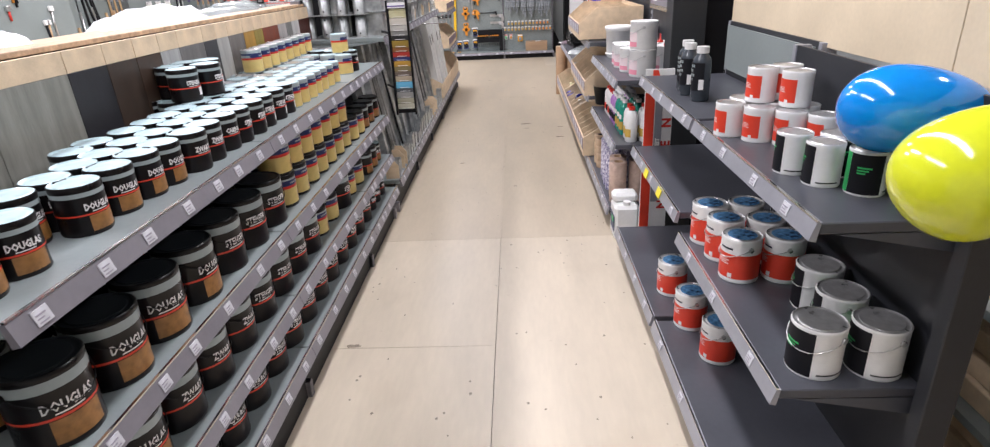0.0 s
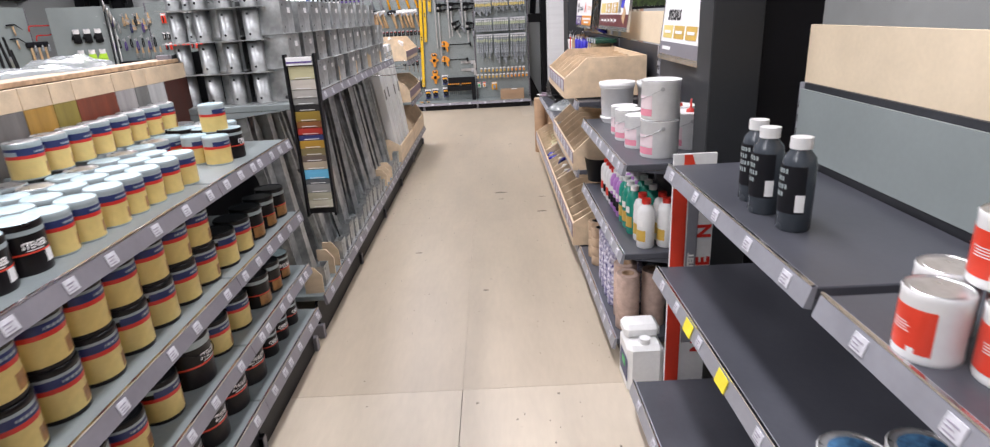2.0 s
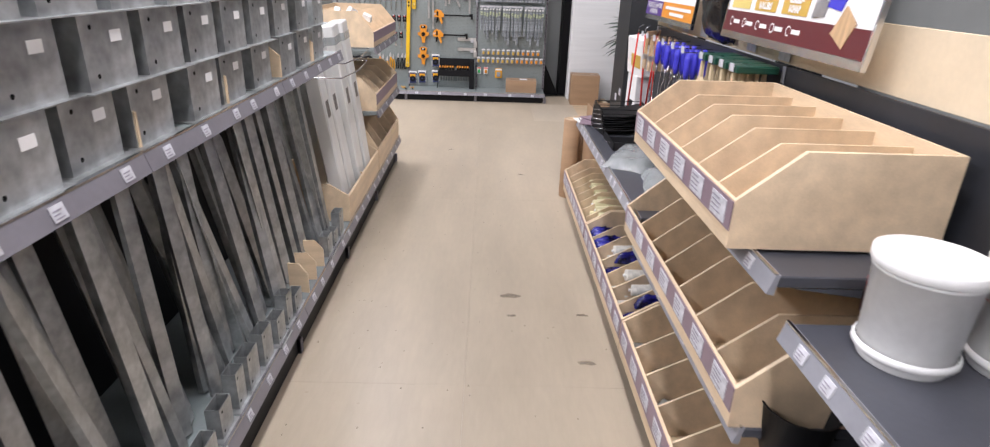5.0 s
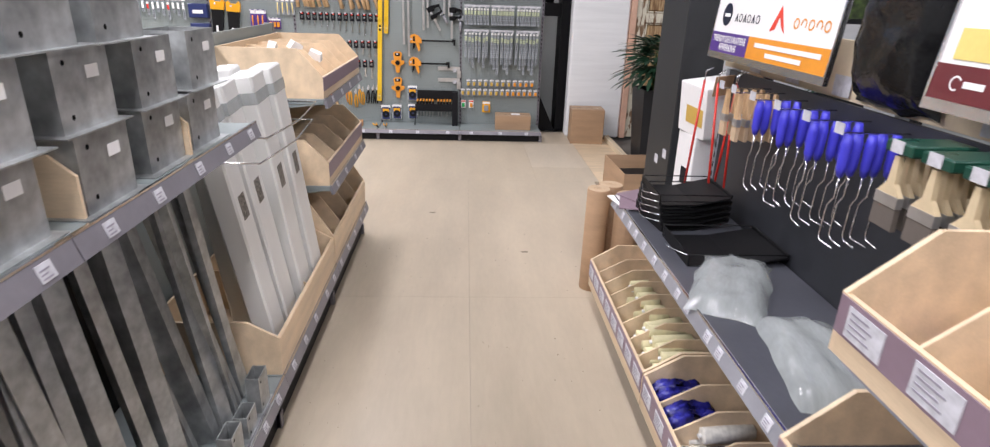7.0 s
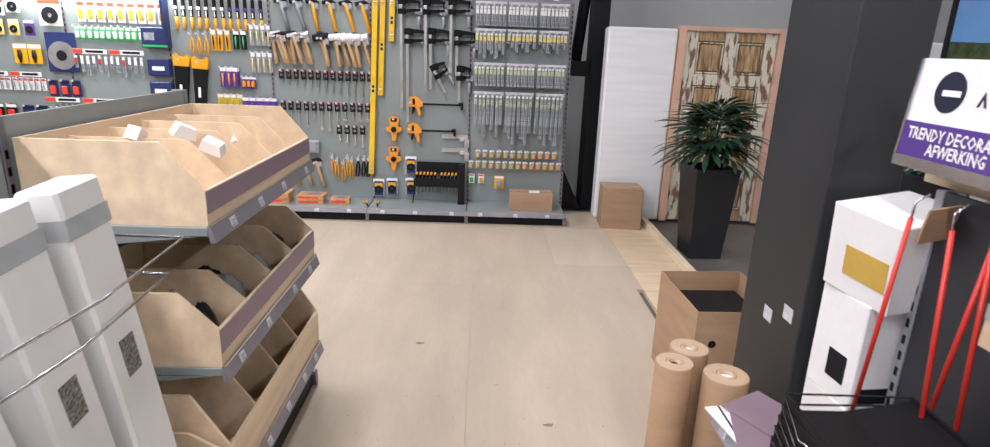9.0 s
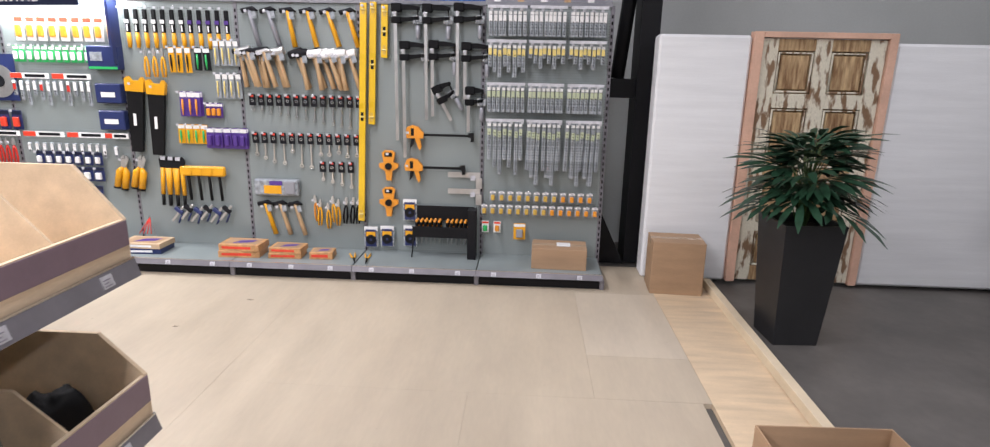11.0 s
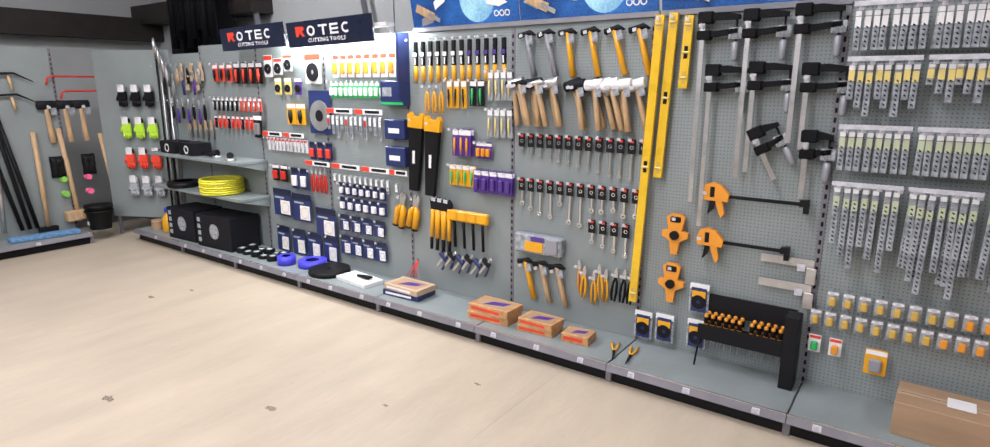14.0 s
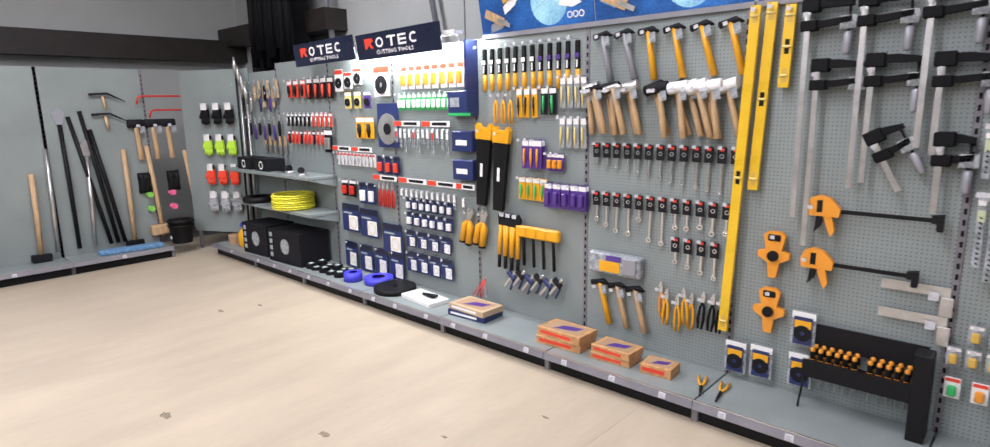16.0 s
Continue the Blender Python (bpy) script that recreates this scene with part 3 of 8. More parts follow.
for x, y, z in ((-1.05, 0.42, 1.2675), (-1.02, 0.55, 1.2675), (-1.08, 0.68, 1.2675), (-1.14, 0.5, 1.2675), (-1.14, 0.62, 1.2675)):
    put(tin_steiger, left_at(x, y, z))
put(tin_yellow, left_at(-0.84, 1.9, 1.2574))
for y in np.arange(1.2, 2.1, 0.115):
    put(tin_tan, left_at(-1.1, y, 1.2574))
# second shelf
y = -0.88
n = 0
while y < 2.25:
    kind = big_douglas if y < -0.1 else big_steiger if y < 0.45 else mid_yellow if y < 1.6 else None
    if kind:
        put(kind, left_at(-0.795, y, 0.7852))
        put(kind, left_at(-1.0, y + 0.03, 0.7852))
        if kind is mid_yellow:
            put(kind, left_at(-0.80, y, 0.9256))
            put(kind, left_at(-1.0, y + 0.03, 0.9256))
        y += 0.2 if kind is not mid_yellow else 0.155
    else:
        kind = (mid_yellow, tin_gold, tin_gold, tin_carbol)[min(n // 2, 3)]
        put(kind, left_at(-0.785, y, 0.7852))
        y += 0.125 if kind is tin_carbol else 0.15
        n += 1
# third and lowest shelves
for z, kinds in ((0.5002, (big_douglas, big_zwart, big_steiger, mid_yellow)), (0.2502, (big_douglas, big_carbol, big_steiger, big_zwart))):
    y = -0.9
    while y < 2.25:
        i = 0 if y < -0.6 else 1 if y < -0.1 else 2 if y < 0.6 else 3
        kind = kinds[i] if kinds[i] is not mid_yellow or int(y * 10) % 3 else big_steiger
        if y > 1.75:
            kind = (tin_gold if y < 2.1 else tin_douglas) if z > 0.4 else tin_carbol
            put(kind, left_at(-0.78, y, z))
            y += 0.145
        else:
            put(kind, left_at(-0.8, y, z))
            put(kind, left_at(-1.0, y + 0.04, z))
            y += 0.195

# ---- things on the dark shelves ----
def right_at(x, y, z, turn=0.0):
    return pose(x, y, z, 0, 0, -90 + turn + rs.uniform(-12, 12))


def red_tin(m, r, h, lid):
    g = thing("paint_tin", m, "white paint tin with a red label" if r < 0.07 else "large white paint tin, red label, dark blue lid", "paint tin", "red and white paint tins")
    part("body", Shape().lathe([(r * 0.97, 0), (r, 0.004), (r * 0.99, 0.01), (r * 0.99, h - 0.012), (r * 1.01, h - 0.004), (r * 0.97, h)], seg=24).disc(r * 0.97, 0, seg=24, up=False), M_WHITE, g)
    part("lid", Shape().lathe([(r * 0.96, h - 0.001), (r * 0.9, h - 0.005), (r * 0.78, h - 0.005), (r * 0.76, h - 0.002), (r * 0.001, h - 0.002)], seg=24), M_SILVER, g)
    if lid:
        part("lid_print", Shape().lathe([(r * 0.72, h - 0.0012), (r * 0.001, h - 0.0012)], seg=20), M_LIDBLUE, g)
    q = r * 0.99 + 0.0006
    part("label_red", Shape().lathe([(q, h * (0.1 if lid else 0.14)), (q, h * (0.66 if lid else 0.78))], seg=24 if lid else 12, a0=-180 if lid else -140, a1=180 if lid else -20), M_REDL, g)
    s = Shape().lathe([(q + 0.0004, h * 0.12), (q + 0.0004, h * 0.22)], seg=2, a0=-60, a1=-47)
    part("label_code", s, M_PAPER, g)
    s = Shape()
    for k in range(4):
        s.lathe([(q + 0.0004, h * (0.42 + 0.04 * k)), (q + 0.0004, h * (0.435 + 0.04 * k))], seg=5, a0=-100, a1=-60 - 6 * (k % 2))
    tagged(part("small_print", s, M_PAPER, g), kind="stuff")
    if lid:
        s = Shape().lathe([(q + 0.0004, h * 0.76), (q + 0.0004, h * 0.8)], seg=5, a0=-95, a1=-50)
        part("logo_bar", s, M_NAVYS, g)
        handle_on(g, r, h, M_SILVER)
    return g


def green_tin(m, r, h):
    g = thing("paint_tin", m, "white, black and green paint tin with metal lid", "paint tin", "green and white paint tins")
    part("body", Shape().lathe([(r * 0.97, 0), (r, 0.004), (r * 0.99, 0.01), (r * 0.99, h - 0.012), (r * 1.01, h - 0.004), (r * 0.97, h)], seg=24).disc(r * 0.97, 0, seg=24, up=False), M_WHITE, g)
    part("lid", Shape().lathe([(r * 0.96, h - 0.001), (r * 0.9, h - 0.005), (r * 0.78, h - 0.005), (r * 0.76, h - 0.001), (r * 0.001, h - 0.001)], seg=24), M_SILVER, g)
    q = r * 0.99 + 0.0006
    part("label_black", Shape().lathe([(q, h * 0.05), (q, h * 0.93)], seg=10, a0=-160, a1=-62), M_INK, g)
    part("label_green", Shape().lathe([(q + 0.0003, h * 0.05), (q + 0.0003, h * 0.93)], seg=4, a0=-190, a1=-160), M_GREEN, g)
    s = Shape()
    for k in range(3):
        s.lathe([(q + 0.0005, h * (0.62 - 0.06 * k)), (q + 0.0005, h * (0.655 - 0.06 * k))], seg=5, a0=-135, a1=-95 - 8 * k)
    tagged(part("small_print", s, M_GREEN, g), kind="stuff")
    part("label_bar", Shape().lathe([(q + 0.0004, h * 0.1), (q + 0.0004, h * 0.13)], seg=8, a0=-50, a1=20), M_INK, g)
    if r > 0.07:
        handle_on(g, r, h, M_SILVER)
    return g


for x, y in ((1.038, 0.095), (1.035, 0.265), (1.02, 0.42), (1.19, 0.085), (1.18, 0.245), (1.165, 0.42)):
    put(red_tin, right_at(x, y, 0.6002), 0.07, 0.168, True)
for x, y in ((0.985, 0.775), (0.995, 0.47), (1.04, 0.215)):
    put(red_tin, right_at(x, y, 0.1602), 0.072, 0.172, True)
for x, y, z in ((1.01, 0.277, 1.0902), (1.081, 0.19, 1.0902), (1.16, 0.116, 1.0902), (1.235, 0.04, 1.0902), (1.085, 0.357, 1.0902), (1.155, 0.274, 1.0902), (1.236, 0.198, 1.0902), (1.11, 0.275, 1.2108), (1.19, 0.175, 1.2108), (1.205, 0.302, 1.2108)):
    put(red_tin, right_at(x, y, z), 0.051, 0.12, False)
for x, y in ((1.052, -0.165), (1.088, -0.278), (1.165, -0.36), (1.25, -0.43), (1.162, -0.2), (1.248, -0.29)):
    put(green_tin, right_at(x, y, 1.0902, rs.uniform(-30, 20) + (80 if x > 1.1 else 0)), 0.05, 0.122)
for x, y, t in ((1.06, -0.46, 25), (1.222, -0.47, 20), (1.2, -0.3, 0), (1.215, -0.125, 10)):
    put(green_tin, right_at(x, y, 0.6002, t), 0.073, 0.155)


M_BOTTLE = flat("dark_bottle", (0.05, 0.06, 0.072), 0.25)


def dark_bottle(m):
    g = thing("bottle", m, "dark grey bottle with white cap and lettering", "bottle", "dark bottles")
    part("bottle_body", Shape().lathe([(0.038, 0), (0.042, 0.006), (0.042, 0.165), (0.038, 0.19), (0.022, 0.21), (0.022, 0.22)], seg=20), M_BOTTLE, g)
    part("cap", Shape().cyl(0.027, 0.212, 0.24, seg=18), M_WHITE, g)
    part("label_black", Shape().lathe([(0.0426, 0.05), (0.0426, 0.172)], seg=16, a0=-150, a1=10), M_INK, g)
    s = Shape()
    for k in range(4):
        for a in range(5 - k % 2):
            s.lathe([(0.0429, 0.152 - 0.02 * k), (0.0429, 0.164 - 0.02 * k)], seg=1, a0=-112 + 13 * a, a1=-104 + 13 * a)
    tagged(part("small_print", s, M_CANGREY, g), kind="stuff")
    part("label_white", Shape().lathe([(0.0429, 0.055), (0.0429, 0.1)], seg=4, a0=-20, a1=10), M_PAPER, g)
    return g


for x, y in ((1.075, 0.885), (1.06, 1.03), (1.078, 1.145)):
    put(dark_bottle, right_at(x, y, 1.0902))

# backing boards over the near shelves
for y0, y1 in ((-2.6, -0.2), (-0.195, 1.62)):
    structure("backing_board", Shape().box(1.435, 1.453, y0, y1, 1.352, 1.565, 0.001), M_MDF)
structure("backing_board", Shape().box(1.404, 1.416, 0.56, 1.58, 1.12, 1.35), M_GREYP)
g = thing("timber_rack", pose(2.6, 1.3, 0), "brown timber stacked behind the shelving", "timber rack")
for k in range(9):
    part("plank", Shape().box(-0.5 + 0.03 * (k % 3), 0.4, -1.6 + 0.02 * k, 1.5, 1.7 + 0.1 * k, 1.76 + 0.1 * k, 0.004), M_BEAM if k % 2 else M_CARD, g)
part("post", Shape().box(0.4, 0.5, -1.4, -1.3, 0, 2.7), M_BEAM, g)
part("post", Shape().box(0.4, 0.5, 1.3, 1.4, 0, 2.7), M_BEAM, g)
g = thing("storage_shelf", pose(2.1, -0.6, 0), "pale timber panels stored on a rack", "rack")
for k, z in enumerate((0.03, 0.34, 0.7)):
    for q in range(3):
        part("panel", Shape().box(-0.45 + 0.02 * q, 0.45, -1.2, 1.2, z + 0.075 * q, z + 0.073 + 0.075 * q, 0.003), M_PLY, g)
    part("shelf_board", Shape().box(-0.5, 0.5, -1.25, 1.25, z - 0.03, z - 0.001), M_GREY, g)


def balloon(name, m, s, length, material, label):
    prof = []
    for k in range(25):
        a = math.pi * k / 24
        r = math.sin(a) * (1 + 0.26 * math.cos(a))
        prof.append((max(0.004, s * r), -length * math.cos(a)))
    g = thing("balloon", m, label, "balloon", "balloons")
    part("skin", Shape().lathe(prof, seg=32), material, g)
    part("knot", Shape().lathe([(0.004, length - 0.002), (0.012, length + 0.012), (0.01, length + 0.014)], seg=10), material, g)
    part("string", Shape().tube([(0, 0, length), (0.01, 0.01, length + 0.1), (0.0, 0.03, length + 0.2)], 0.001, 4), M_PAPER, g)
    return g


M_BALB = flat("blue_balloon", (0.004, 0.26, 0.8), 0.12, coat=0.5)
M_BALY = flat("yellow_balloon", (0.72, 0.78, 0.03), 0.12, coat=0.5)
balloon("balloon", pose(1.2, -0.43, 1.33, 0, 86, -12), 0.104, 0.165, M_BALB, "shiny blue balloon tied to the dark shelves")
balloon("balloon", pose(1.14, -0.76, 1.285, 0, 48, -5), 0.122, 0.155, M_BALY, "shiny yellow balloon tied to the dark shelves")
solid("balloon_stick", Shape().tube([(1.25, -0.585, 1.062), (1.24, -0.78, 1.38), (1.2, -0.86, 1.44)], 0.003), M_WHITE, pose(0, 0, 0), "thin white balloon stick clipped to the shelf end", "stick")

# jugs and the leaning advertising plank between the two runs
g = thing("jerrycan", pose(0.93, 1.83, 0, 0, 0, -90), "white plastic jerrycan with a dark blue label, on the floor", "jerrycan")
part("canister", Shape().box(-0.1, 0.1, -0.08, 0.08, 0, 0.24, 0.02).box(-0.1, 0.02, -0.08, 0.08, 0.235, 0.3, 0.018), M_WHITE, g)
part("label", Shape().box(-0.06, 0.085, -0.082, -0.0803, 0.06, 0.17), M_NAVY, g)
part("label_yellow", Shape().box(-0.01, 0.045, -0.084, -0.0822, 0.115, 0.15), M_GREEN, g)
part("cap", Shape().cyl(0.025, 0.24, 0.265, 0.06, 0), M_WHITE, g)
g = thing("sign_plank", pose(1.0, 1.66, 0, 0, 0, 0), "white and red advertising panel standing between shelves", "sign")
part("panel", Shape().box(-0.01, 0.155, 0, 0.012, 0.0, 1.115), M_WHITE, g)
part("red_band", Shape().box(-0.008, 0.048, -0.002, -0.0003, 0.02, 0.98), M_REDL, g)
part("red_corner", Shape().prism([(0.03, 1.02), (0.09, 1.02), (0.06, 1.112), (0.03, 1.112)], -0.002, -0.0003), M_REDL, g)
part("dark_band", Shape().box(0.054, 0.096, -0.002, -0.0003, 0.3, 0.93), M_RAILD, g)
lettering("VITEIT", 0.034, M_PAPER, g, (0.075, -0.003, 0.66), 0, 0.002).rotation_euler = (0, radians(-90), 0)
for k, w in enumerate("NAKEND"):
    lettering(w, 0.075, M_RED, g, (0.125, -0.002, 0.28 + 0.13 * k), 0, 0.003).rotation_euler = (0, radians(-90), 0)


def white_pail(m, r, h):
    g = thing("paint_pail", m, "white metal paint pail with a pink label", "paint pail", "white paint pails")
    part("body", Shape().lathe([(r * 0.97, 0), (r, 0.004), (r, h - 0.01), (r * 1.03, h - 0.006), (r * 1.03, h), (r * 0.95, h + 0.002), (r * 0.9, h - 0.003), (0.001, h - 0.003)], seg=28), M_WHITE, g)
    q = r + 0.0006
    part("label_pink", Shape().lathe([(q, h * 0.1), (q, h * 0.28)], seg=8, a0=-90, a1=-30), flat("pink_print", (0.75, 0.28, 0.36), 0.4), g)
    part("label_pale", Shape().lathe([(q, h * 0.3), (q, h * 0.62)], seg=8, a0=-90, a1=-30), flat("pale_pink_print", (0.8, 0.66, 0.68), 0.4), g)
    # thin black ring paints the shade line at the rim
    part("rim_shadow", Shape().lathe([(r * 1.031, h - 0.002), (r * 1.031, h)], seg=28), M_INK, g)
    handle_on(g, r, h, M_SILVER)
    return g


for x, y, z, r, h in ((1.065, 2.155, 1.0002, 0.086, 0.17), (1.065, 2.155, 1.1735, 0.086, 0.17), (1.02, 2.36, 1.0002, 0.07, 0.155), (1.01, 2.55, 1.0002, 0.07, 0.155), (1.02, 2.71, 1.0002, 0.07, 0.15), (1.25, 2.3, 1.0002, 0.086, 0.17), (1.25, 2.5, 1.0002, 0.086, 0.17)):
    put(white_pail, right_at(x, y, z, 0), r, h)


def filler_tub(m):
    g = thing("filler_tub", m, "white plastic tub with lid and red print", "tub", "white plastic tubs")
    part("tub", Shape().lathe([(0.085, 0), (0.09, 0.01), (0.098, 0.2), (0.102, 0.202), (0.102, 0.212), (0.098, 0.214)], seg=28), M_WHITE, g)
    part("lid", Shape().lathe([(0.105, 0.212), (0.107, 0.216), (0.107, 0.236), (0.1, 0.238), (0.095, 0.232), (0.001, 0.232)], seg=28), M_WHITE, g)
    part("ring", Shape().lathe([(0.096, 0.02), (0.1, 0.024), (0.1, 0.034), (0.094, 0.038)], seg=28), M_WHITE, g)
    part("label_red", Shape().lathe([(0.0965, 0.07), (0.0985, 0.13)], seg=4, a0=-150, a1=-120), M_MAROON, g)
    part("label_stripe", Shape().lathe([(0.0985, 0.15), (0.099, 0.155)], seg=6, a0=-160, a1=-110), M_RED, g)
    return g


for x, y in ((1.055, 3.09), (1.27, 3.05)):
    put(filler_tub, right_at(x, y, 1.0002))


def nozzle(m):
    g = thing("nozzle_cap", m, "red plastic nozzle on a white container", "nozzle", "red nozzles")
    part("cone", Shape().lathe([(0.022, 0), (0.02, 0.012), (0.006, 0.018), (0.004, 0.06), (0.001, 0.062)], seg=10), M_RED, g)
    return g


put(nozzle, pose(1.25, 2.3, 1.168))
put(nozzle, pose(1.25, 2.5, 1.168))


def bottle(m, body, cap, lab, r, h, text):
    g = thing("bottle", m, text, "bottle", "bottles of cleaner and thinner")
    part("bottle_body", Shape().lathe([(r * 0.9, 0), (r, 0.006), (r, h * 0.74), (r * 0.8, h * 0.84), (r * 0.4, h * 0.9), (r * 0.4, h * 0.93)], seg=18), body, g)
    part("cap", Shape().cyl(r * 0.5, h * 0.9, h, seg=14), cap, g)
    part("label", Shape().lathe([(r + 0.0006, h * 0.15), (r + 0.0006, h * 0.38)], seg=8, a0=-150, a1=-60), lab, g)
    part("label_top", Shape().lathe([(r + 0.0006, h * 0.45), (r + 0.0006, h * 0.58)], seg=8, a0=-140, a1=-80), M_PAPER if lab is not M_PAPER else M_REDL, g)
    return g


M_TEAL = flat("teal_liquid", (0.02, 0.3, 0.22), 0.2, coat=0.3)
M_LILAC = flat("lilac_label", (0.45, 0.2, 0.55), 0.4)
for x, y in ((0.995, 2.075), (1.09, 2.075), (1.0, 2.17), (1.095, 2.17)):
    put(bottle, right_at(x, y, 0.5802, 35), M_WHITE, M_RED, M_OCHRE, 0.041, 0.235, "white plastic bottle with a red cap and orange label")
for x, y in ((0.985, 2.27), (0.985, 2.36), (0.985, 2.45), (1.075, 2.27), (1.075, 2.36), (1.19, 2.12), (1.19, 2.22), (1.075, 2.45)):
    put(bottle, right_at(x, y, 0.5802, 35), M_TEAL, M_PAPER, M_OCHRE, 0.04, 0.245, "clear green bottle with a white cap")
for k in range(3):
    for j in range(2):
        put(bottle, right_at(0.98 + 0.08 * j, 2.54 + 0.08 * k, 0.5802, 35), M_LILAC, M_PAPER, M_INK, 0.033, 0.22, "lilac bottle with a black label and white cap")
for k in range(4):
    for j in range(3):
        put(bottle, right_at(0.98 + 0.075 * j, 2.76 + 0.08 * k, 0.5802, 35), M_WHITE, M_PAPER if j else M_RED, M_REDL if k % 2 else M_INK, 0.033, 0.21, "white bottle with red and black label")


def roll(m, r, h, n, outer, core, text):
    """Rolls of tape or paper standing in a pile."""
    g = thing("roll_stack", m, text, "roll", "rolls on the lowest dark shelf")
    for k in range(n):
        z = h / n * k
        part("roll", Shape().lathe([(r * 0.5, z + 0.001), (r * 0.98, z + 0.001), (r, z + 0.003), (r, z + h / n - 0.003), (r * 0.98, z + h / n - 0.001), (r * 0.5, z + h / n - 0.001)], seg=20), outer, g)
    part("core", Shape().lathe([(r * 0.5, 0), (r * 0.52, h), (r * 0.44, h), (r * 0.44, 0)], seg=16), core, g)
    return g


M_KRAFT = mat("pink_kraft", (0.55, 0.4, 0.33), 0.5, vary=0.12, scale=20, bump=0.1)
M_PATT = mat("printed_film", (0.7, 0.68, 0.72), 0.3, vary=0.3, scale=60, dark=(0.1, 0.08, 0.3))
for x, y in ((0.925, 2.11), (0.94, 2.24), (1.06, 2.14)):
    put(roll, pose(x, y, 0.1402), 0.058, 0.29, 1, M_KRAFT, M_CARD, "pinkish roll of masking paper standing upright")
for x, y in ((0.925, 2.37), (0.925, 2.48), (0.93, 2.59), (0.935, 2.7), (1.04, 2.4), (1.04, 2.52)):
    put(roll, pose(x, y, 0.1402), 0.05, 0.3, 5, M_PATT, M_PAPER, "stack of printed white and violet tape rolls")
for x, y in ((0.93, 2.92), (0.93, 3.05), (1.05, 2.95)):
    put(roll, pose(x, y, 0.1402), 0.055, 0.24, 4, M_TAPE, M_INK, "stack of brown packing tape rolls")
for x, y in ((1.2, 2.15), (1.2, 2.3)):
    put(roll, pose(x, y, 0.1402), 0.05, 0.2, 1, M_CLEAR, M_PAPER, "clear plastic wrapped rolls on the lowest shelf")


# ---- plywood trays ----
TRAY_TAG = Shape().box(-0.05, 0.05, -0.002, 0, -0.03, 0.03).mesh("price_tag", M_TAG)
TAG_BARS = Shape()
for k in range(4):
    TAG_BARS.box(-0.04, 0.01 + 0.01 * (k % 2), -0.0032, -0.0022, 0.018 - 0.012 * k, 0.022 - 0.012 * k)
TAG_BARS = TAG_BARS.mesh("print", M_FAINT)


def tray(m, w, d, hf, hb, n, strip=M_PURPLE, slope=0.15, tags=True, label="open birch plywood tray with slanted dividers", th=0.012):
    g = thing("bin_tray", m, label, "storage tray", "plywood bin trays")
    poly = [(0, 0), (0, hf), (slope, hb), (d, hb), (d, 0)]
    for k in range(n + 1):
        x = th / 2 + (w - th) * k / n
        q = poly if k in (0, n) else [(th, th), (th, hf - 0.02), (slope + 0.02, hb - 0.025), (d - th, hb - 0.025), (d - th, th)]
        part("side_panel" if k in (0, n) else "divider", Shape().prism(q, x - (th if k in (0, n) else 0.007) / 2, x + (th if k in (0, n) else 0.007) / 2, "x"), M_PLY, g)
    part("bottom_panel", Shape().box(th, w - th, th, d - th, 0.001, th), M_PLY, g)
    part("back_panel", Shape().box(th, w - th, d - th, d, 0.001, hb), M_PLY, g)
    f = part("front_panel", Shape().box(th, w - th, 0.0005, th, 0, hf - 0.001), M_PLY, g)
    part("strip", Shape().box(0.004, w - 0.004, -0.003, -0.0002, hf * 0.36, hf - 0.004), strip, f)
    if tags:
        for k in range(n):
            x = (w / n) * (k + 0.5)
            for me in (TRAY_TAG, TAG_BARS):
                t = part("price_tag" if me is TRAY_TAG else "print", me, None, f)
                t.location = (x, -0.0035, hf * 0.66)
                if me is TAG_BARS:
                    t["kind"] = "stuff"
    return g


tray(RIGHT(4.42, 1.1105, 0.77), 1.04, 0.53, 0.125, 0.25, 6)
tray(RIGHT(4.56, 0.6605, 0.81), 1.3, 0.55, 0.12, 0.25, 7)
tray(RIGHT(6.62, 0.1405, 0.80), 1.12, 0.56, 0.16, 0.25, 8, label="birch plywood tray with small rollers and brushes")
tray(RIGHT(5.49, 0.1405, 0.80), 1.12, 0.56, 0.16, 0.25, 7, label="birch plywood tray with blue and white paint rollers")
tray(RIGHT(4.36, 0.1405, 0.80), 1.12, 0.56, 0.16, 0.25, 6, label="birch plywood tray, mostly empty")


def foam_roller(m, material, length, r, text):
    g = thing("paint_roller", m, text, "paint roller", "paint rollers lying in trays")
    part("sleeve", Shape().lathe([(r * 0.3, 0), (r, 0.004), (r, length - 0.004), (r * 0.3, length)], seg=12).move(pose(-length / 2, 0, 0, 0, 90, 0)), material, g)
    part("core", Shape().tube([(-length / 2 - 0.01, 0, 0), (length / 2 + 0.01, 0, 0)], r * 0.28, 6), M_WHITE, g)
    return g


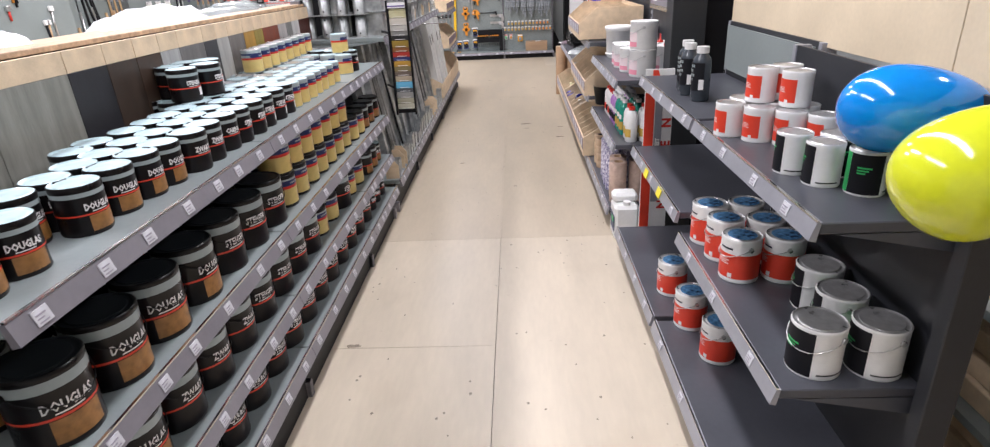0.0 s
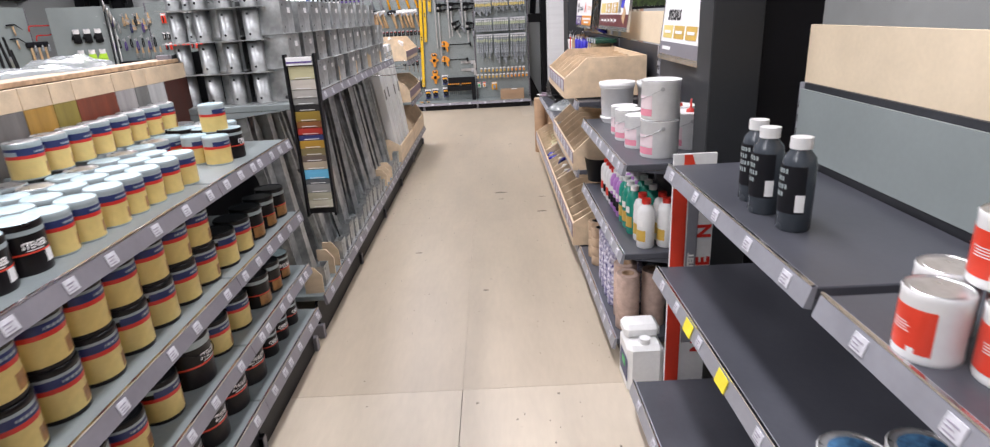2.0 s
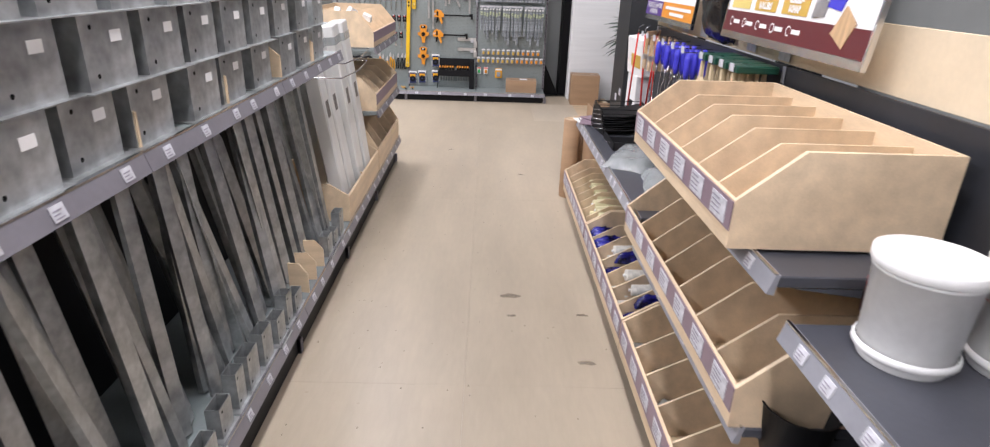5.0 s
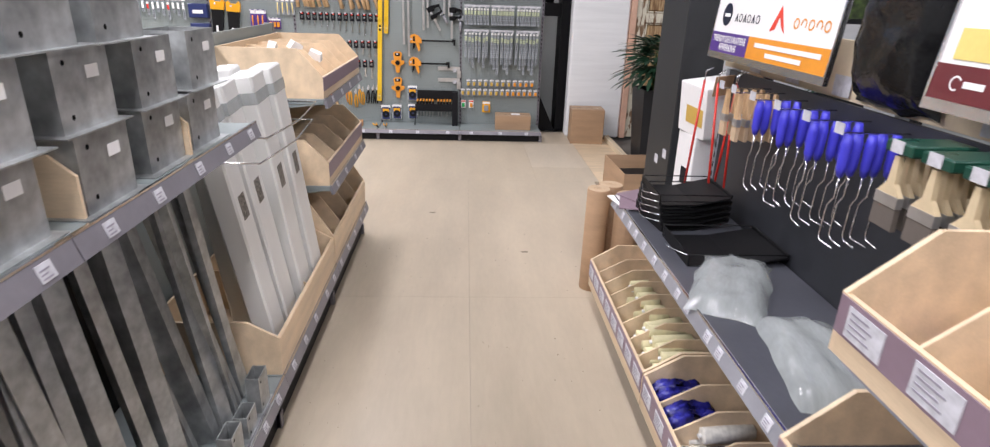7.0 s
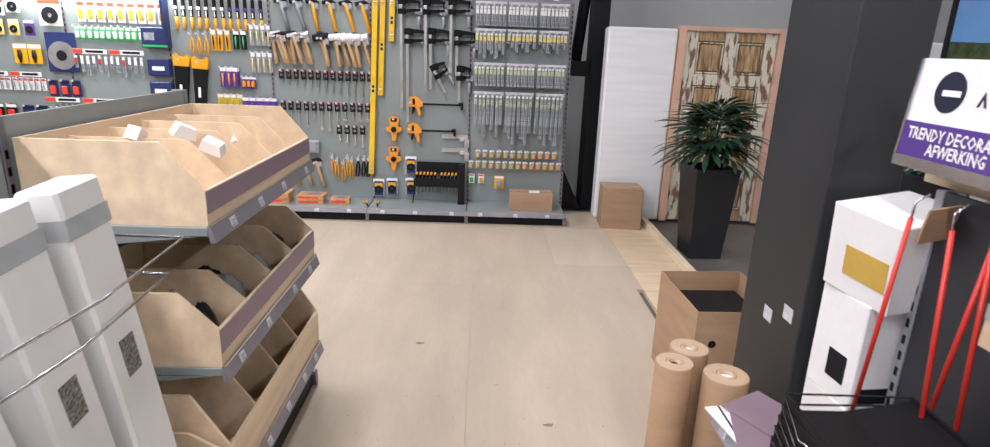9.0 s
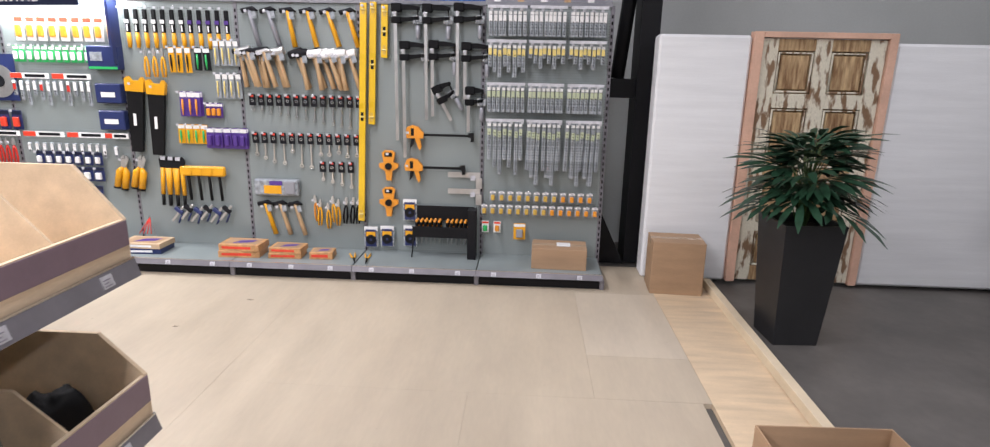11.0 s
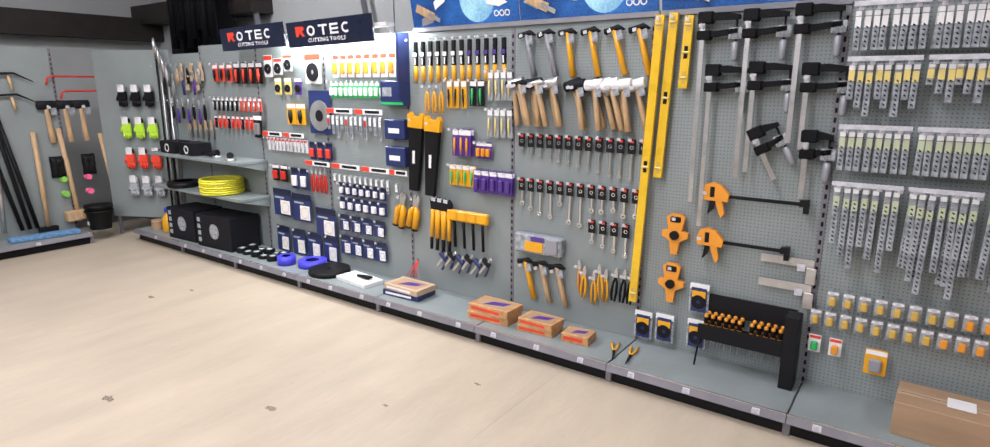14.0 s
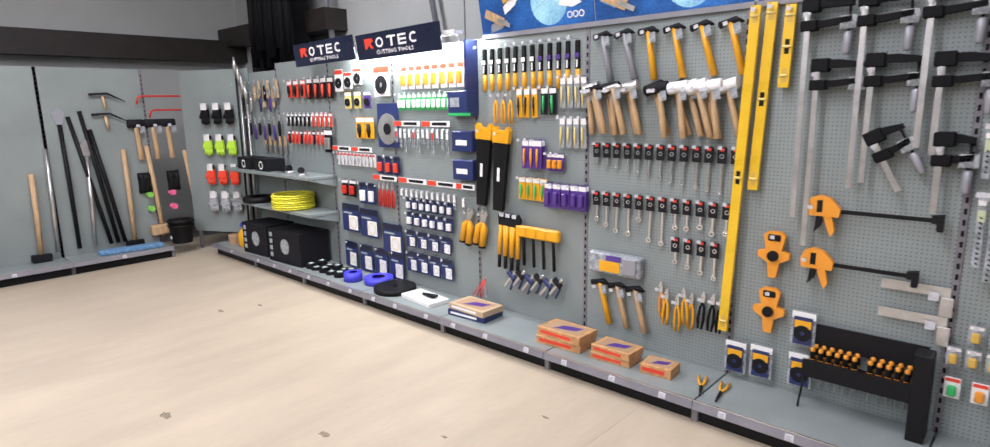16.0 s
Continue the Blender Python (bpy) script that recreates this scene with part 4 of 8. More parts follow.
def bag(m, sx, sy, sz, material, label, seed=1, cat="bag"):
    """A crumpled plastic bag or wrapped parcel."""
    rnd = random.Random(seed)
    s = Shape()
    nx, ny = 14, 10
    for top in (0, 1):
        for i in range(nx + 1):
            for j in range(ny + 1):
                u, v = i / nx * 2 - 1, j / ny * 2 - 1
                e = (1 - u ** 4) ** 0.5 * (1 - v ** 4) ** 0.5
                z = sz * e * (0.9 + 0.28 * noise.noise(Vector((u * 3 + seed, v * 3, 0)))) + 0.002 if top else 0.0
                s.v.append((u * sx * (1 + 0.1 * noise.noise(Vector((v * 2, seed, 0)))), v * sy * (1 + 0.12 * noise.noise(Vector((u * 2, seed, 5)))), z))
    n = (nx + 1) * (ny + 1)
    for i in range(nx):
        for j in range(ny):
            a = i * (ny + 1) + j
            s.face((n + a, n + a + ny + 1, n + a + ny + 2, n + a + 1), True)
            s.face((a, a + 1, a + ny + 2, a + ny + 1), True)
    return solid("plastic_bag", s, material, m, label, cat)


rt = random.Random(11)
M_CREAM = mat("cream_foam", (0.74, 0.68, 0.42), 0.75, vary=0.06, scale=20, bump=0.2)
M_FLEECE = mat("white_fleece", (0.76, 0.74, 0.68), 0.85, vary=0.1, scale=50, bump=0.4)
for k in range(5):
    y = 4.55 + 0.155 * k
    for j in range(3):
        spot = pose(0.95 + 0.03 * j, y + 0.04 * (j % 2) - 0.02, 0.195 + 0.045 * j, 0, rt.uniform(-4, 4), rt.uniform(-8, 8))
        if k in (0, 3):
            bag(spot, 0.12, 0.035, 0.06, M_BLUEPACK, "blue packaged roller sleeve in a tray", 50 + k * 3 + j, "packaged rollers")
        else:
            put(foam_roller, spot, M_FLEECE, 0.2, 0.03, "white fleece roller sleeve lying in a tray")
for k in range(8):
    y = 5.28 + 0.135 * k
    for j in range(6):
        spot = pose(0.93 + 0.03 * (j // 2), y + 0.055 * (j % 2) - 0.02, 0.2 + 0.056 * (j // 2), 0, rt.uniform(-5, 5), rt.uniform(-10, 10))
        if k in (0, 1):
            if j < 2:
                bag(spot, 0.12, 0.04, 0.1, M_BLUEPACK, "blue packaged paint rollers in a tray", 30 + k + 4 * j, "packaged rollers")
        else:
            put(foam_roller, spot, M_CREAM, 0.1 if k > 4 else 0.18, 0.028, "cream foam roller sleeve lying in a tray")
for k in range(6):
    bag(pose(0.9 + 0.05 * (k % 2), 3.5 + 0.2 * k, 0.155, 0, 0, 35 * k), 0.07, 0.045, 0.05, M_WRAP, "small parcel in clear plastic in a tray", 60 + k, "packaged parts")


def scraper(m):
    g = thing("scraper", m, "blue handled scraper lying in a plywood tray", "scraper", "scrapers in trays")
    part("handle", Shape().tube([(0, 0, 0), (0.05, 0, 0.004), (0.12, 0, 0)], [0.008, 0.012, 0.008], 8), M_BLUE, g)
    part("blade", Shape().box(0.12, 0.17, -0.02, 0.02, -0.001, 0.001), M_STEEL, g)
    return g


for x, y, z, a in ((0.92, 4.3, 1.14, 60), (0.98, 3.85, 1.14, 20), (0.9, 3.6, 1.14, 110), (1.02, 4.12, 1.14, 80)):
    put(scraper, pose(x, y, z, 0, 0, a))
solid("bucket", Shape().lathe([(0.075, 0), (0.095, 0.15), (0.1, 0.152), (0.092, 0.15), (0.072, 0.006), (0.001, 0.006)], seg=24), M_BLACK, pose(0.98, 3.25, 0.595), "small black plastic bucket on the dark shelf", "bucket")

# ---- painting tools further on ----
bag(pose(1.03, 5.36, 0.761, 0, 0, 62), 0.25, 0.13, 0.06, M_WRAP, "clear plastic bag of rollers lying on the dark shelf", 3)
bag(pose(1.08, 4.88, 0.761, 0, 0, 80), 0.24, 0.12, 0.06, M_WRAP, "clear plastic bag of rollers lying on the dark shelf", 7)
for k in range(5):
    def paint_tray(m, w, d):
        g = thing("paint_tray", m, "black plastic paint tray in a stack", "paint tray", "stacked paint trays")
        s = Shape().prism([(0, 0.0), (0, 0.05), (0.004, 0.05), (0.008, 0.004), (d * 0.5, 0.006), (d - 0.006, 0.04), (d - 0.006, 0.05), (d, 0.05), (d, 0.035), (d * 0.5, 0.0)], 0, w, "x")
        part("pan", s, M_BLACK, g)
        part("rim", Shape().tube([(0, 0, 0.05), (w, 0, 0.05), (w, d, 0.05), (0, d, 0.05), (0, 0, 0.05)], 0.003, 5), M_BLACK, g)
        part("wire_handle", Shape().tube([(0.01, -0.004, 0.045), (w * 0.5, -0.035, 0.02), (w - 0.01, -0.004, 0.045)], 0.0018, 5), M_CHROME, g)
        return g
    put(paint_tray, RIGHT(6.2, 0.7605 + 0.031 * k, 0.9 + 0.004 * k) @ pose(0, 0, 0, 0, 0, 7 - 2 * k), 0.3, 0.32)
put(paint_tray, RIGHT(5.86, 0.7605, 0.93), 0.32, 0.4)
for k, (x, y, a) in enumerate(((0.9, 6.3, 10), (0.92, 6.27, -15), (0.97, 6.33, 30))):
    solid("brochure", Shape().box(-0.08, 0.08, -0.11, 0.11, 0, 0.006, 0.001), (M_PAPER, M_PURPLE, M_PURPLE)[k], pose(x, y, 0.761 + 0.007 * k, 0, 0, a), "glossy brochure lying on the end of the shelf", "brochure", "brochures")
bag(pose(1.22, 4.55, 1.12 - 0.355, 0, 0, 0), 0.05, 0.12, 0.28, M_BLACK, "black plastic sack standing on the dark shelf", 17)


def pin(m, length=0.2):
    """A chromed display hook."""
    g = thing("display_hook", m, "chromed wire display hook on the panel", "display hook", "display hooks by the brushes")
    part("wire", Shape().tube([(0, 0, 0), (0, -length, 0), (0, -length - 0.01, 0.012)], 0.0025, 5), M_CHROME, g)
    part("price_flap", Shape().box(-0.022, 0.022, -length - 0.014, -length - 0.012, -0.002, 0.03), M_TAG, g)
    return g


def roller_frame(m):
    g = thing("roller_tool", m, "blue handled paint roller frame on a hook", "roller frame", "roller frames on hooks")
    part("handle", Shape().tube([(0, 0, 0), (0, 0, -0.03), (0, 0, -0.1), (0, 0, -0.125)], [0.012, 0.017, 0.015, 0.009], 10), M_BLUE, g)
    part("wire", Shape().tube([(0, 0, -0.125), (0, 0, -0.19), (0.025, 0, -0.22), (0.03, 0, -0.32), (0.02, 0, -0.335), (-0.045, 0, -0.335)], 0.003, 5), M_CHROME, g)
    return g


def brush(m, hw, bristle, collar, w, text):
    g = thing("paint_brush", m, text, "brush", "brushes on hooks")
    part("handle", Shape().prism([(-0.008, 0), (0.008, 0), (0.014, -0.07), (w, -0.1), (-w, -0.1), (-0.014, -0.07)], -0.007, 0.007), hw, g)
    part("collar", Shape().box(-w - 0.001, w + 0.001, -0.009, 0.009, -0.13, -0.1), collar, g)
    part("bristles", Shape().prism([(-w, -0.13), (w, -0.13), (w * 1.05, -0.19), (-w * 1.05, -0.19)], -0.007, 0.007), bristle, g)
    return g


M_BRUSHW = flat("pale_brush_wood", (0.62, 0.5, 0.32), 0.45)
M_BRISTLE = flat("grey_bristle", (0.12, 0.1, 0.085), 0.8)
for j, y in enumerate((5.1, 5.28, 5.47, 5.66, 5.83, 5.95)):
    put(pin, RIGHT(y, 1.39, 1.34), 0.2)
    for k in range(5):
        if j < 4:
            put(roller_frame, pose(1.16 + 0.036 * k, y + 0.01 * (k % 2), 1.385, 0, 0, 90 + rt.uniform(-10, 10)))
        else:
            put(brush, pose(1.16 + 0.036 * k, y, 1.385, 0, 0, -90 + rt.uniform(-6, 6)), M_WOOD, M_CARDL, M_STEEL, 0.022, "natural wood radiator brush on a hook")
for j, y in enumerate((4.5, 4.62, 4.75, 4.88)):
    put(pin, RIGHT(y, 1.39, 1.34), 0.18)
    for k in range(5):
        put(brush, pose(1.16 + 0.034 * k, y + 0.006 * k, 1.38, 0, 0, -90), M_BRUSHW, M_BRISTLE, M_STEEL, 0.042, "wide paint brush, dark green handle, pale bristles")


for y in (4.5, 4.62, 4.75, 4.88):
    solid("hang_strip", Shape().box(0, 0.17, -0.05, 0.05, 0, 0.03, 0.004), flat("dark_green_paint", (0.01, 0.06, 0.04), 0.3), pose(1.15, y, 1.385), "dark green plastic brush tops on a hook", "brush tops", "green brush tops")


for j in range(6):
    solid("price_card", Shape().box(-0.05, 0.05, -0.002, 0, -0.035, 0.035), M_TAG, RIGHT(4.5 + 0.33 * j, 1.47, 1.352), "white price card above the brush hooks", "price card", "price cards above the hooks")


def red_broom(m):
    g = thing("extension_pole", m, "thin red extension pole standing behind the trays", "pole", "red poles")
    part("pole", Shape().tube([(0, 0, 0), (0, 0, 0.62)], 0.006, 8), M_RED, g)
    part("wire_hook", Shape().tube([(0, 0, 0.62), (0, 0, 0.66), (0.03, 0, 0.68)], 0.003, 5), M_CHROME, g)
    return g


for x, y, a in ((1.16, 6.3, 3), (1.22, 6.12, -4), (1.25, 6.17, 4), (1.28, 6.09, -3)):
    put(red_broom, pose(x, y, 0.7605, a, a / 2, 0))
for k, (z, h, y) in enumerate(((0.14, 0.3, 6.54), (0.441, 0.3, 6.54), (0.742, 0.33, 6.54))):
    g = thing("appliance_box", pose(1.35, y, z, 0, 0, 3 * k), "white printed cardboard box stacked by the column", "box", "stacked white boxes")
    part("carton", Shape().box(-0.12, 0.12, -0.1, 0.1, 0, h, 0.003), M_PAPER, g)
    part("print_block", Shape().box(-0.1215, -0.1205, -0.06, 0.02, 0.06, 0.15), (M_REDL, M_ORANGE, M_INK)[k], g)
    part("print_block", Shape().box(-0.1, 0.02, -0.1015, -0.1003, 0.02, 0.07), (M_ORANGE, M_REDL, M_INK)[k], g)
g = thing("open_box", pose(1.36, 6.53, 1.085, 4, -6, 12), "torn open white box tilted on the stack", "box")
part("carton", Shape().box(-0.13, 0.13, -0.12, 0.12, 0, 0.26, 0.003), M_PAPER, g)
part("flap", Shape().box(-0.13, 0.13, -0.12, -0.115, 0.262, 0.36).move(pose(0, 0, 0, 10, 0, 0)), M_CARD, g)
part("photo_print", Shape().box(-0.132, -0.1305, -0.1, 0.05, 0.06, 0.15), M_OCHRE, g)
solid("mount_base", Shape().box(-0.13, 0.2, -0.12, 0.12, 0, 0.139), M_BLACKP, pose(1.35, 6.54, 0), "black plinth under the white boxes by the column", "plinth")


# ---- signs over the dark shelving ----
def sign(m, w, h, frame, label):
    g = thing("sign_board", m, label, "sign", "signs above the paint supplies")
    part("board", Shape().box(0, w, 0, 0.01, 0, h), M_PAPER, g)
    part("frame", Shape().box(-0.008, w + 0.008, -0.004, 0.014, -0.03, -0.0005).box(-0.01, -0.0005, -0.004, 0.014, 0, h).box(w + 0.0005, w + 0.01, -0.004, 0.014, 0, h), frame, g)
    return g


def block(g, x0, x1, z0, z1, m, name="colour_block"):
    return part(name, Shape().box(x0, x1, -0.0022, -0.0003, z0, z1), m, g)


g = sign(RIGHT(6.5, 1.5, 1.27) @ pose(0, 0, 0, -5), 1.03, 0.25, M_CHROME, "white sign with violet and orange bands")
block(g, 0.0, 0.4, 0.0, 0.09, M_SIGNP)
block(g, 0.401, 1.03, 0.0, 0.09, M_ORANGE)
lettering("TRENDY DECORATIEVE", 0.042, M_PAPER, g, (0.2, -0.0035, 0.06), 0, 0.001, 0.8)
lettering("AFWERKING", 0.042, M_PAPER, g, (0.2, -0.0035, 0.024), 0, 0.001, 0.8)
for z, a, b in ((0.06, 0.47, 0.98), (0.027, 0.58, 0.86)):
    block(g, a, b, z - 0.009, z + 0.009, M_PAPER, "unread_print").location.y = -0.002
s = Shape().lathe([(0.05, 0), (0.05, 0.001)], seg=24).disc(0.05, 0.001, seg=24)
part("round_logo", s.move(pose(0.12, -0.001, 0.17, 90)), M_NAVYS, g)
block(g, 0.1, 0.16, 0.16, 0.175, M_PAPER, "logo_bar").location.y = -0.003
for k in range(6):
    x = 0.21 + 0.042 * k
    if k % 2:
        part("logo_mark", Shape().lathe([(0.013, 0), (0.018, 0)], seg=16).move(pose(x + 0.018, -0.0018, 0.16, 90)), M_NAVYS, g)
    else:
        part("logo_mark", Shape().prism([(x + 0.004, 0.143), (x + 0.018, 0.178), (x + 0.032, 0.143), (x + 0.026, 0.143), (x + 0.018, 0.165), (x + 0.01, 0.143)], -0.0022, -0.0003), M_NAVYS, g)
part("logo_mark", Shape().prism([(0.56, 0.12), (0.62, 0.22), (0.68, 0.12), (0.65, 0.14), (0.62, 0.18), (0.6, 0.13)], -0.002, -0.0003), M_REDL, g)
for k in range(5):
    x = 0.74 + 0.052 * k
    part("logo_mark", Shape().lathe([(0.014, 0), (0.02, 0)], seg=16, a0=-40 if k % 2 else 0, a1=200 if k % 2 else 360).move(pose(x + 0.018, -0.0018, 0.16, 90)), M_ORANGE, g)

g = sign(RIGHT(4.99, 1.515, 1.27) @ pose(0, 0, 0, -6), 1.15, 0.42, M_CHROME, "white sign with ochre and dark red bands")
block(g, 0.0, 1.15, 0.0, 0.088, M_MAROON)
for k, wds in enumerate((("MUUR-", "VERF"), ("VERF-", "ROLLERS"), ("GEREED-", "SCHAP"))):
    x0 = 0.04 + 0.25 * k
    block(g, x0, x0 + 0.2, 0.1, 0.175, M_CANPALE if k == 0 else M_OCHRE)
    if k:
        lettering(wds[0], 0.034, M_PAPER, g, (x0 + 0.1, -0.0035, 0.153), 0, 0.002, 0.85)
        lettering(wds[1], 0.034, M_PAPER, g, (x0 + 0.1, -0.0035, 0.12), 0, 0.002, 0.85)
lettering("NON-PAINT", 0.09, M_INK, g, (0.35, -0.0025, 0.25), 0, 0.004, 0.85)
for k in range(5):
    part("logo_mark", Shape().lathe([(0.014, 0), (0.019, 0)], seg=16, a0=0 if k % 2 else 30, a1=360 if k % 2 else 300).move(pose(0.08 + 0.14 * k, -0.003, 0.044, 90)), M_PAPER, g)
    part("unread_print", Shape().box(0.105 + 0.14 * k, 0.17 + 0.14 * k, -0.0032, -0.0024, 0.036, 0.052), M_PAPER, g)
part("roller_picture", Shape().prism([(0.86, 0.14), (0.95, 0.36), (1.03, 0.34), (0.95, 0.13)], -0.0025, -0.0004), M_BLUE, g)
part("brush_picture", Shape().prism([(0.78, 0.1), (0.86, 0.11), (0.87, 0.25), (0.79, 0.24)], -0.005, -0.003), M_STEEL, g)
part("brush_picture", Shape().prism([(0.93, 0.06), (1.02, 0.02), (1.06, 0.1), (0.98, 0.15)], -0.005, -0.003), M_WOOD, g)

g = sign(RIGHT(2.97, 1.40, 1.27) @ pose(0, 0, 0, -6), 1.0, 0.29, M_CHROME, "white sign with ochre blocks and a grey band")
block(g, 0.0, 1.0, 0.0, 0.065, M_RAIL)
lettering("SPECIALS", 0.07, M_INK, g, (0.2, -0.0025, 0.2), 0, 0.003, 0.8)
for k in range(3):
    block(g, 0.03 + 0.2 * k, 0.2 + 0.2 * k, 0.085, 0.15, M_CANPALE if k == 0 else M_OCHRE)
    block(g, 0.06 + 0.2 * k, 0.17 + 0.2 * k, 0.11, 0.125, M_PAPER, "unread_print").location.y = -0.002
block(g, 0.82, 0.95, 0.05, 0.27, M_WHITE, "container_picture")
part("container_picture", Shape().box(0.83, 0.94, -0.005, -0.003, 0.07, 0.12), M_TEAL, g)
part("container_picture", Shape().box(0.83, 0.94, -0.005, -0.003, 0.23, 0.26), M_TEAL, g)
block(g, 0.05, 0.2, 0.024, 0.042, M_PAPER, "unread_print").location.y = -0.001
structure("backing_board", Shape().box(1.36, 1.378, 1.98, 6.5, 1.425, 1.62, 0.001), M_MDF)
bag(pose(1.345, 5.2, 1.66, 0, -90, 0), 0.22, 0.19, 0.09, mat("black_film", (0.012, 0.012, 0.013), 0.12, vary=0.3, bump=0.9, fine=60), "shiny black plastic film parcel between the signs", 23)
g = sign(pose(1.75, 7.05, 1.65), 1.3, 0.75, M_BLACKP, "landscape poster in green and blue beyond the signs")
block(g, 0, 1.3, 0.5, 0.75, flat("poster_green", (0.05, 0.16, 0.04), 0.4))
block(g, 0, 1.3, 0.16, 0.5, flat("poster_sky", (0.15, 0.35, 0.7), 0.4))
block(g, 0, 1.3, 0.0, 0.16, mat("poster_trees", (0.06, 0.1, 0.02), 0.4, vary=0.4, scale=25))
part("post", Shape().box(0.1, 0.16, 0.012, 0.05, -1.68, 0.7).box(1.1, 1.16, 0.012, 0.05, -1.68, 0.7), M_BLACKP, g)
lettering("VERBLI", 0.1, M_PAPER, g, (0.4, -0.004, 0.62), 0, 0.002)

# ---- sample boards behind the tins ----
SAMPLES = [(-1.6, -0.9, (0.2, 0.2, 0.18)), (-0.9, -0.35, (0.23, 0.23, 0.2)), (-0.35, 0.0, (0.24, 0.24, 0.21)), (0.0, 0.2, (0.022, 0.022, 0.026)), (0.2, 0.38, (0.045, 0.03, 0.022)), (0.38, 0.55, (0.05, 0.03, 0.02)), (0.55, 0.7, (0.36, 0.36, 0.35)), (0.7, 0.92, (0.16, 0.155, 0.15)), (0.92, 1.05, (0.05, 0.05, 0.055)),
           (1.05, 1.18, (0.38, 0.38, 0.36)), (1.18, 1.36, (0.17, 0.16, 0.15)), (1.36, 1.5, (0.42, 0.24, 0.05)), (1.5, 1.62, (0.28, 0.22, 0.05)), (1.62, 1.86, (0.2, 0.05, 0.025)), (1.86, 2.0, (0.4, 0.38, 0.37)), (2.0, 2.1, (0.2, 0.2, 0.19)), (2.1, 2.24, (0.5, 0.5, 0.49)), (2.24, 2.46, (0.07, 0.022, 0.016))]
for k, (y0, y1, c) in enumerate(SAMPLES):
    m = mat("stained_board", c, 0.45, vary=0.12, scale=4, fine=50, stretch=(1, 8, 0.8), bump=0.15)
    hue = "dark" if max(c) < 0.08 else "grey" if max(c) - min(c) < 0.05 else "brown"
    g = thing("sample_board", pose(-1.19, (y0 + y1) / 2, 1.15, 0, -1.2, 0), hue + " stained wooden sample board standing behind the paint tins", "sample board", "stained sample boards")
    w = (y1 - y0) / 2 - 0.0015
    part("stained_face", Shape().box(-0.01, 0.008, -w, w, 0, 0.29, 0.001), m, g)
    part("bare_top", Shape().box(-0.01, 0.008, -w, w, 0.2905, 0.36, 0.001), M_PLY, g)
structure("trim", Shape().box(-1.34, -1.21, -1.6, 2.46, 1.512, 1.53, 0.002), M_PLYEDGE)
structure("trim", Shape().box(-1.26, -1.24, -2.6, 2.4, 0.17, 1.512), M_BLACKP)

# storage tops and the next aisle behind
g = thing("shelving_unit", pose(-1.36, -1.5, 0), "grey steel shelving seen over the sample boards", "shelving")
part("top_board", Shape().box(-0.62, -0.01, -1.2, 3.95, 1.44, 1.475, 0.002), M_GREY, g)
part("back_panel", Shape().box(-0.04, -0.02, -1.2, 3.95, 0.1, 1.43), M_GREYP, g)
for x, y, a, w, d, h in ((-1.55, 0.1, 20, 0.3, 0.22, 0.03), (-1.6, 0.5, -30, 0.26, 0.2, 0.04), (-1.52, 0.85, 12, 0.2, 0.24, 0.02), (-1.7, -0.3, 45, 0.25, 0.2, 0.03), (-1.6, -0.75, 5, 0.3, 0.25, 0.05)):
    solid("cardboard_sheet", Shape().prism([(-w, 0), (-w, 0.004), (0, h), (w, 0.006), (w, 0.0), (0, h - 0.005)], -d, d), M_CARDL, pose(x, y, 1.4765, 3, 0, a), "folded piece of brown cardboard on the shelf top", "cardboard", "cardboard scraps")
for k, (x, y, sx, sy, sz, a) in enumerate(((-1.6, 1.25, 0.28, 0.16, 0.09, 10), (-1.5, 1.75, 0.3, 0.14, 0.08, 40), (-1.66, 0.2, 0.2, 0.1, 0.09, 70), (-1.55, 2.15, 0.18, 0.12, 0.1, 0), (-1.75, 1.6, 0.22, 0.2, 0.11, -20))):
    bag(pose(x, y, 1.4765, 0, 0, a), sx, sy, sz, M_WRAP if k % 2 else flat("white_film", (0.8, 0.82, 0.84), 0.25), "crumpled white plastic film on the shelf top", 70 + k, "plastic film")
for k, (x, y) in enumerate(((-1.8, -0.1), (-2.3, 0.9), (-2.35, 2.0), (-2.3, 2.9))):
    g = thing("crate", pose(x - 0.4, y, 1.15, 0, 0, 90), "light green plastic crate filled with small goods", "crate", "green crates")
    part("crate_body", Shape().prism([(-0.2, 0), (0.2, 0), (0.24, 0.22), (0.225, 0.22), (0.19, 0.012), (-0.19, 0.012), (-0.225, 0.22), (-0.24, 0.22)], -0.28, 0.28), flat("green_crate", (0.28, 0.5, 0.18), 0.4), g)
    part("packed_goods", Shape().box(-0.18, 0.18, -0.26, 0.26, 0.02, 0.18, 0.02), M_WRAP, g)
g = thing("shelving_unit", pose(-2.95, 0.9, 0), "grey steel low shelving carrying green crates", "shelving")
part("top_board", Shape().box(-0.4, 0.4, -1.4, 2.6, 1.11, 1.15, 0.002), M_GREY, g)
part("back_panel", Shape().box(-0.02, 0.02, -1.4, 2.6, 0.05, 1.1), M_GREYP, g)
structure("west_panels", Shape().box(-5.6, -5.56, -1.5, 6.3, 0.1, 2.3), M_GREYP)
rg = random.Random(8)
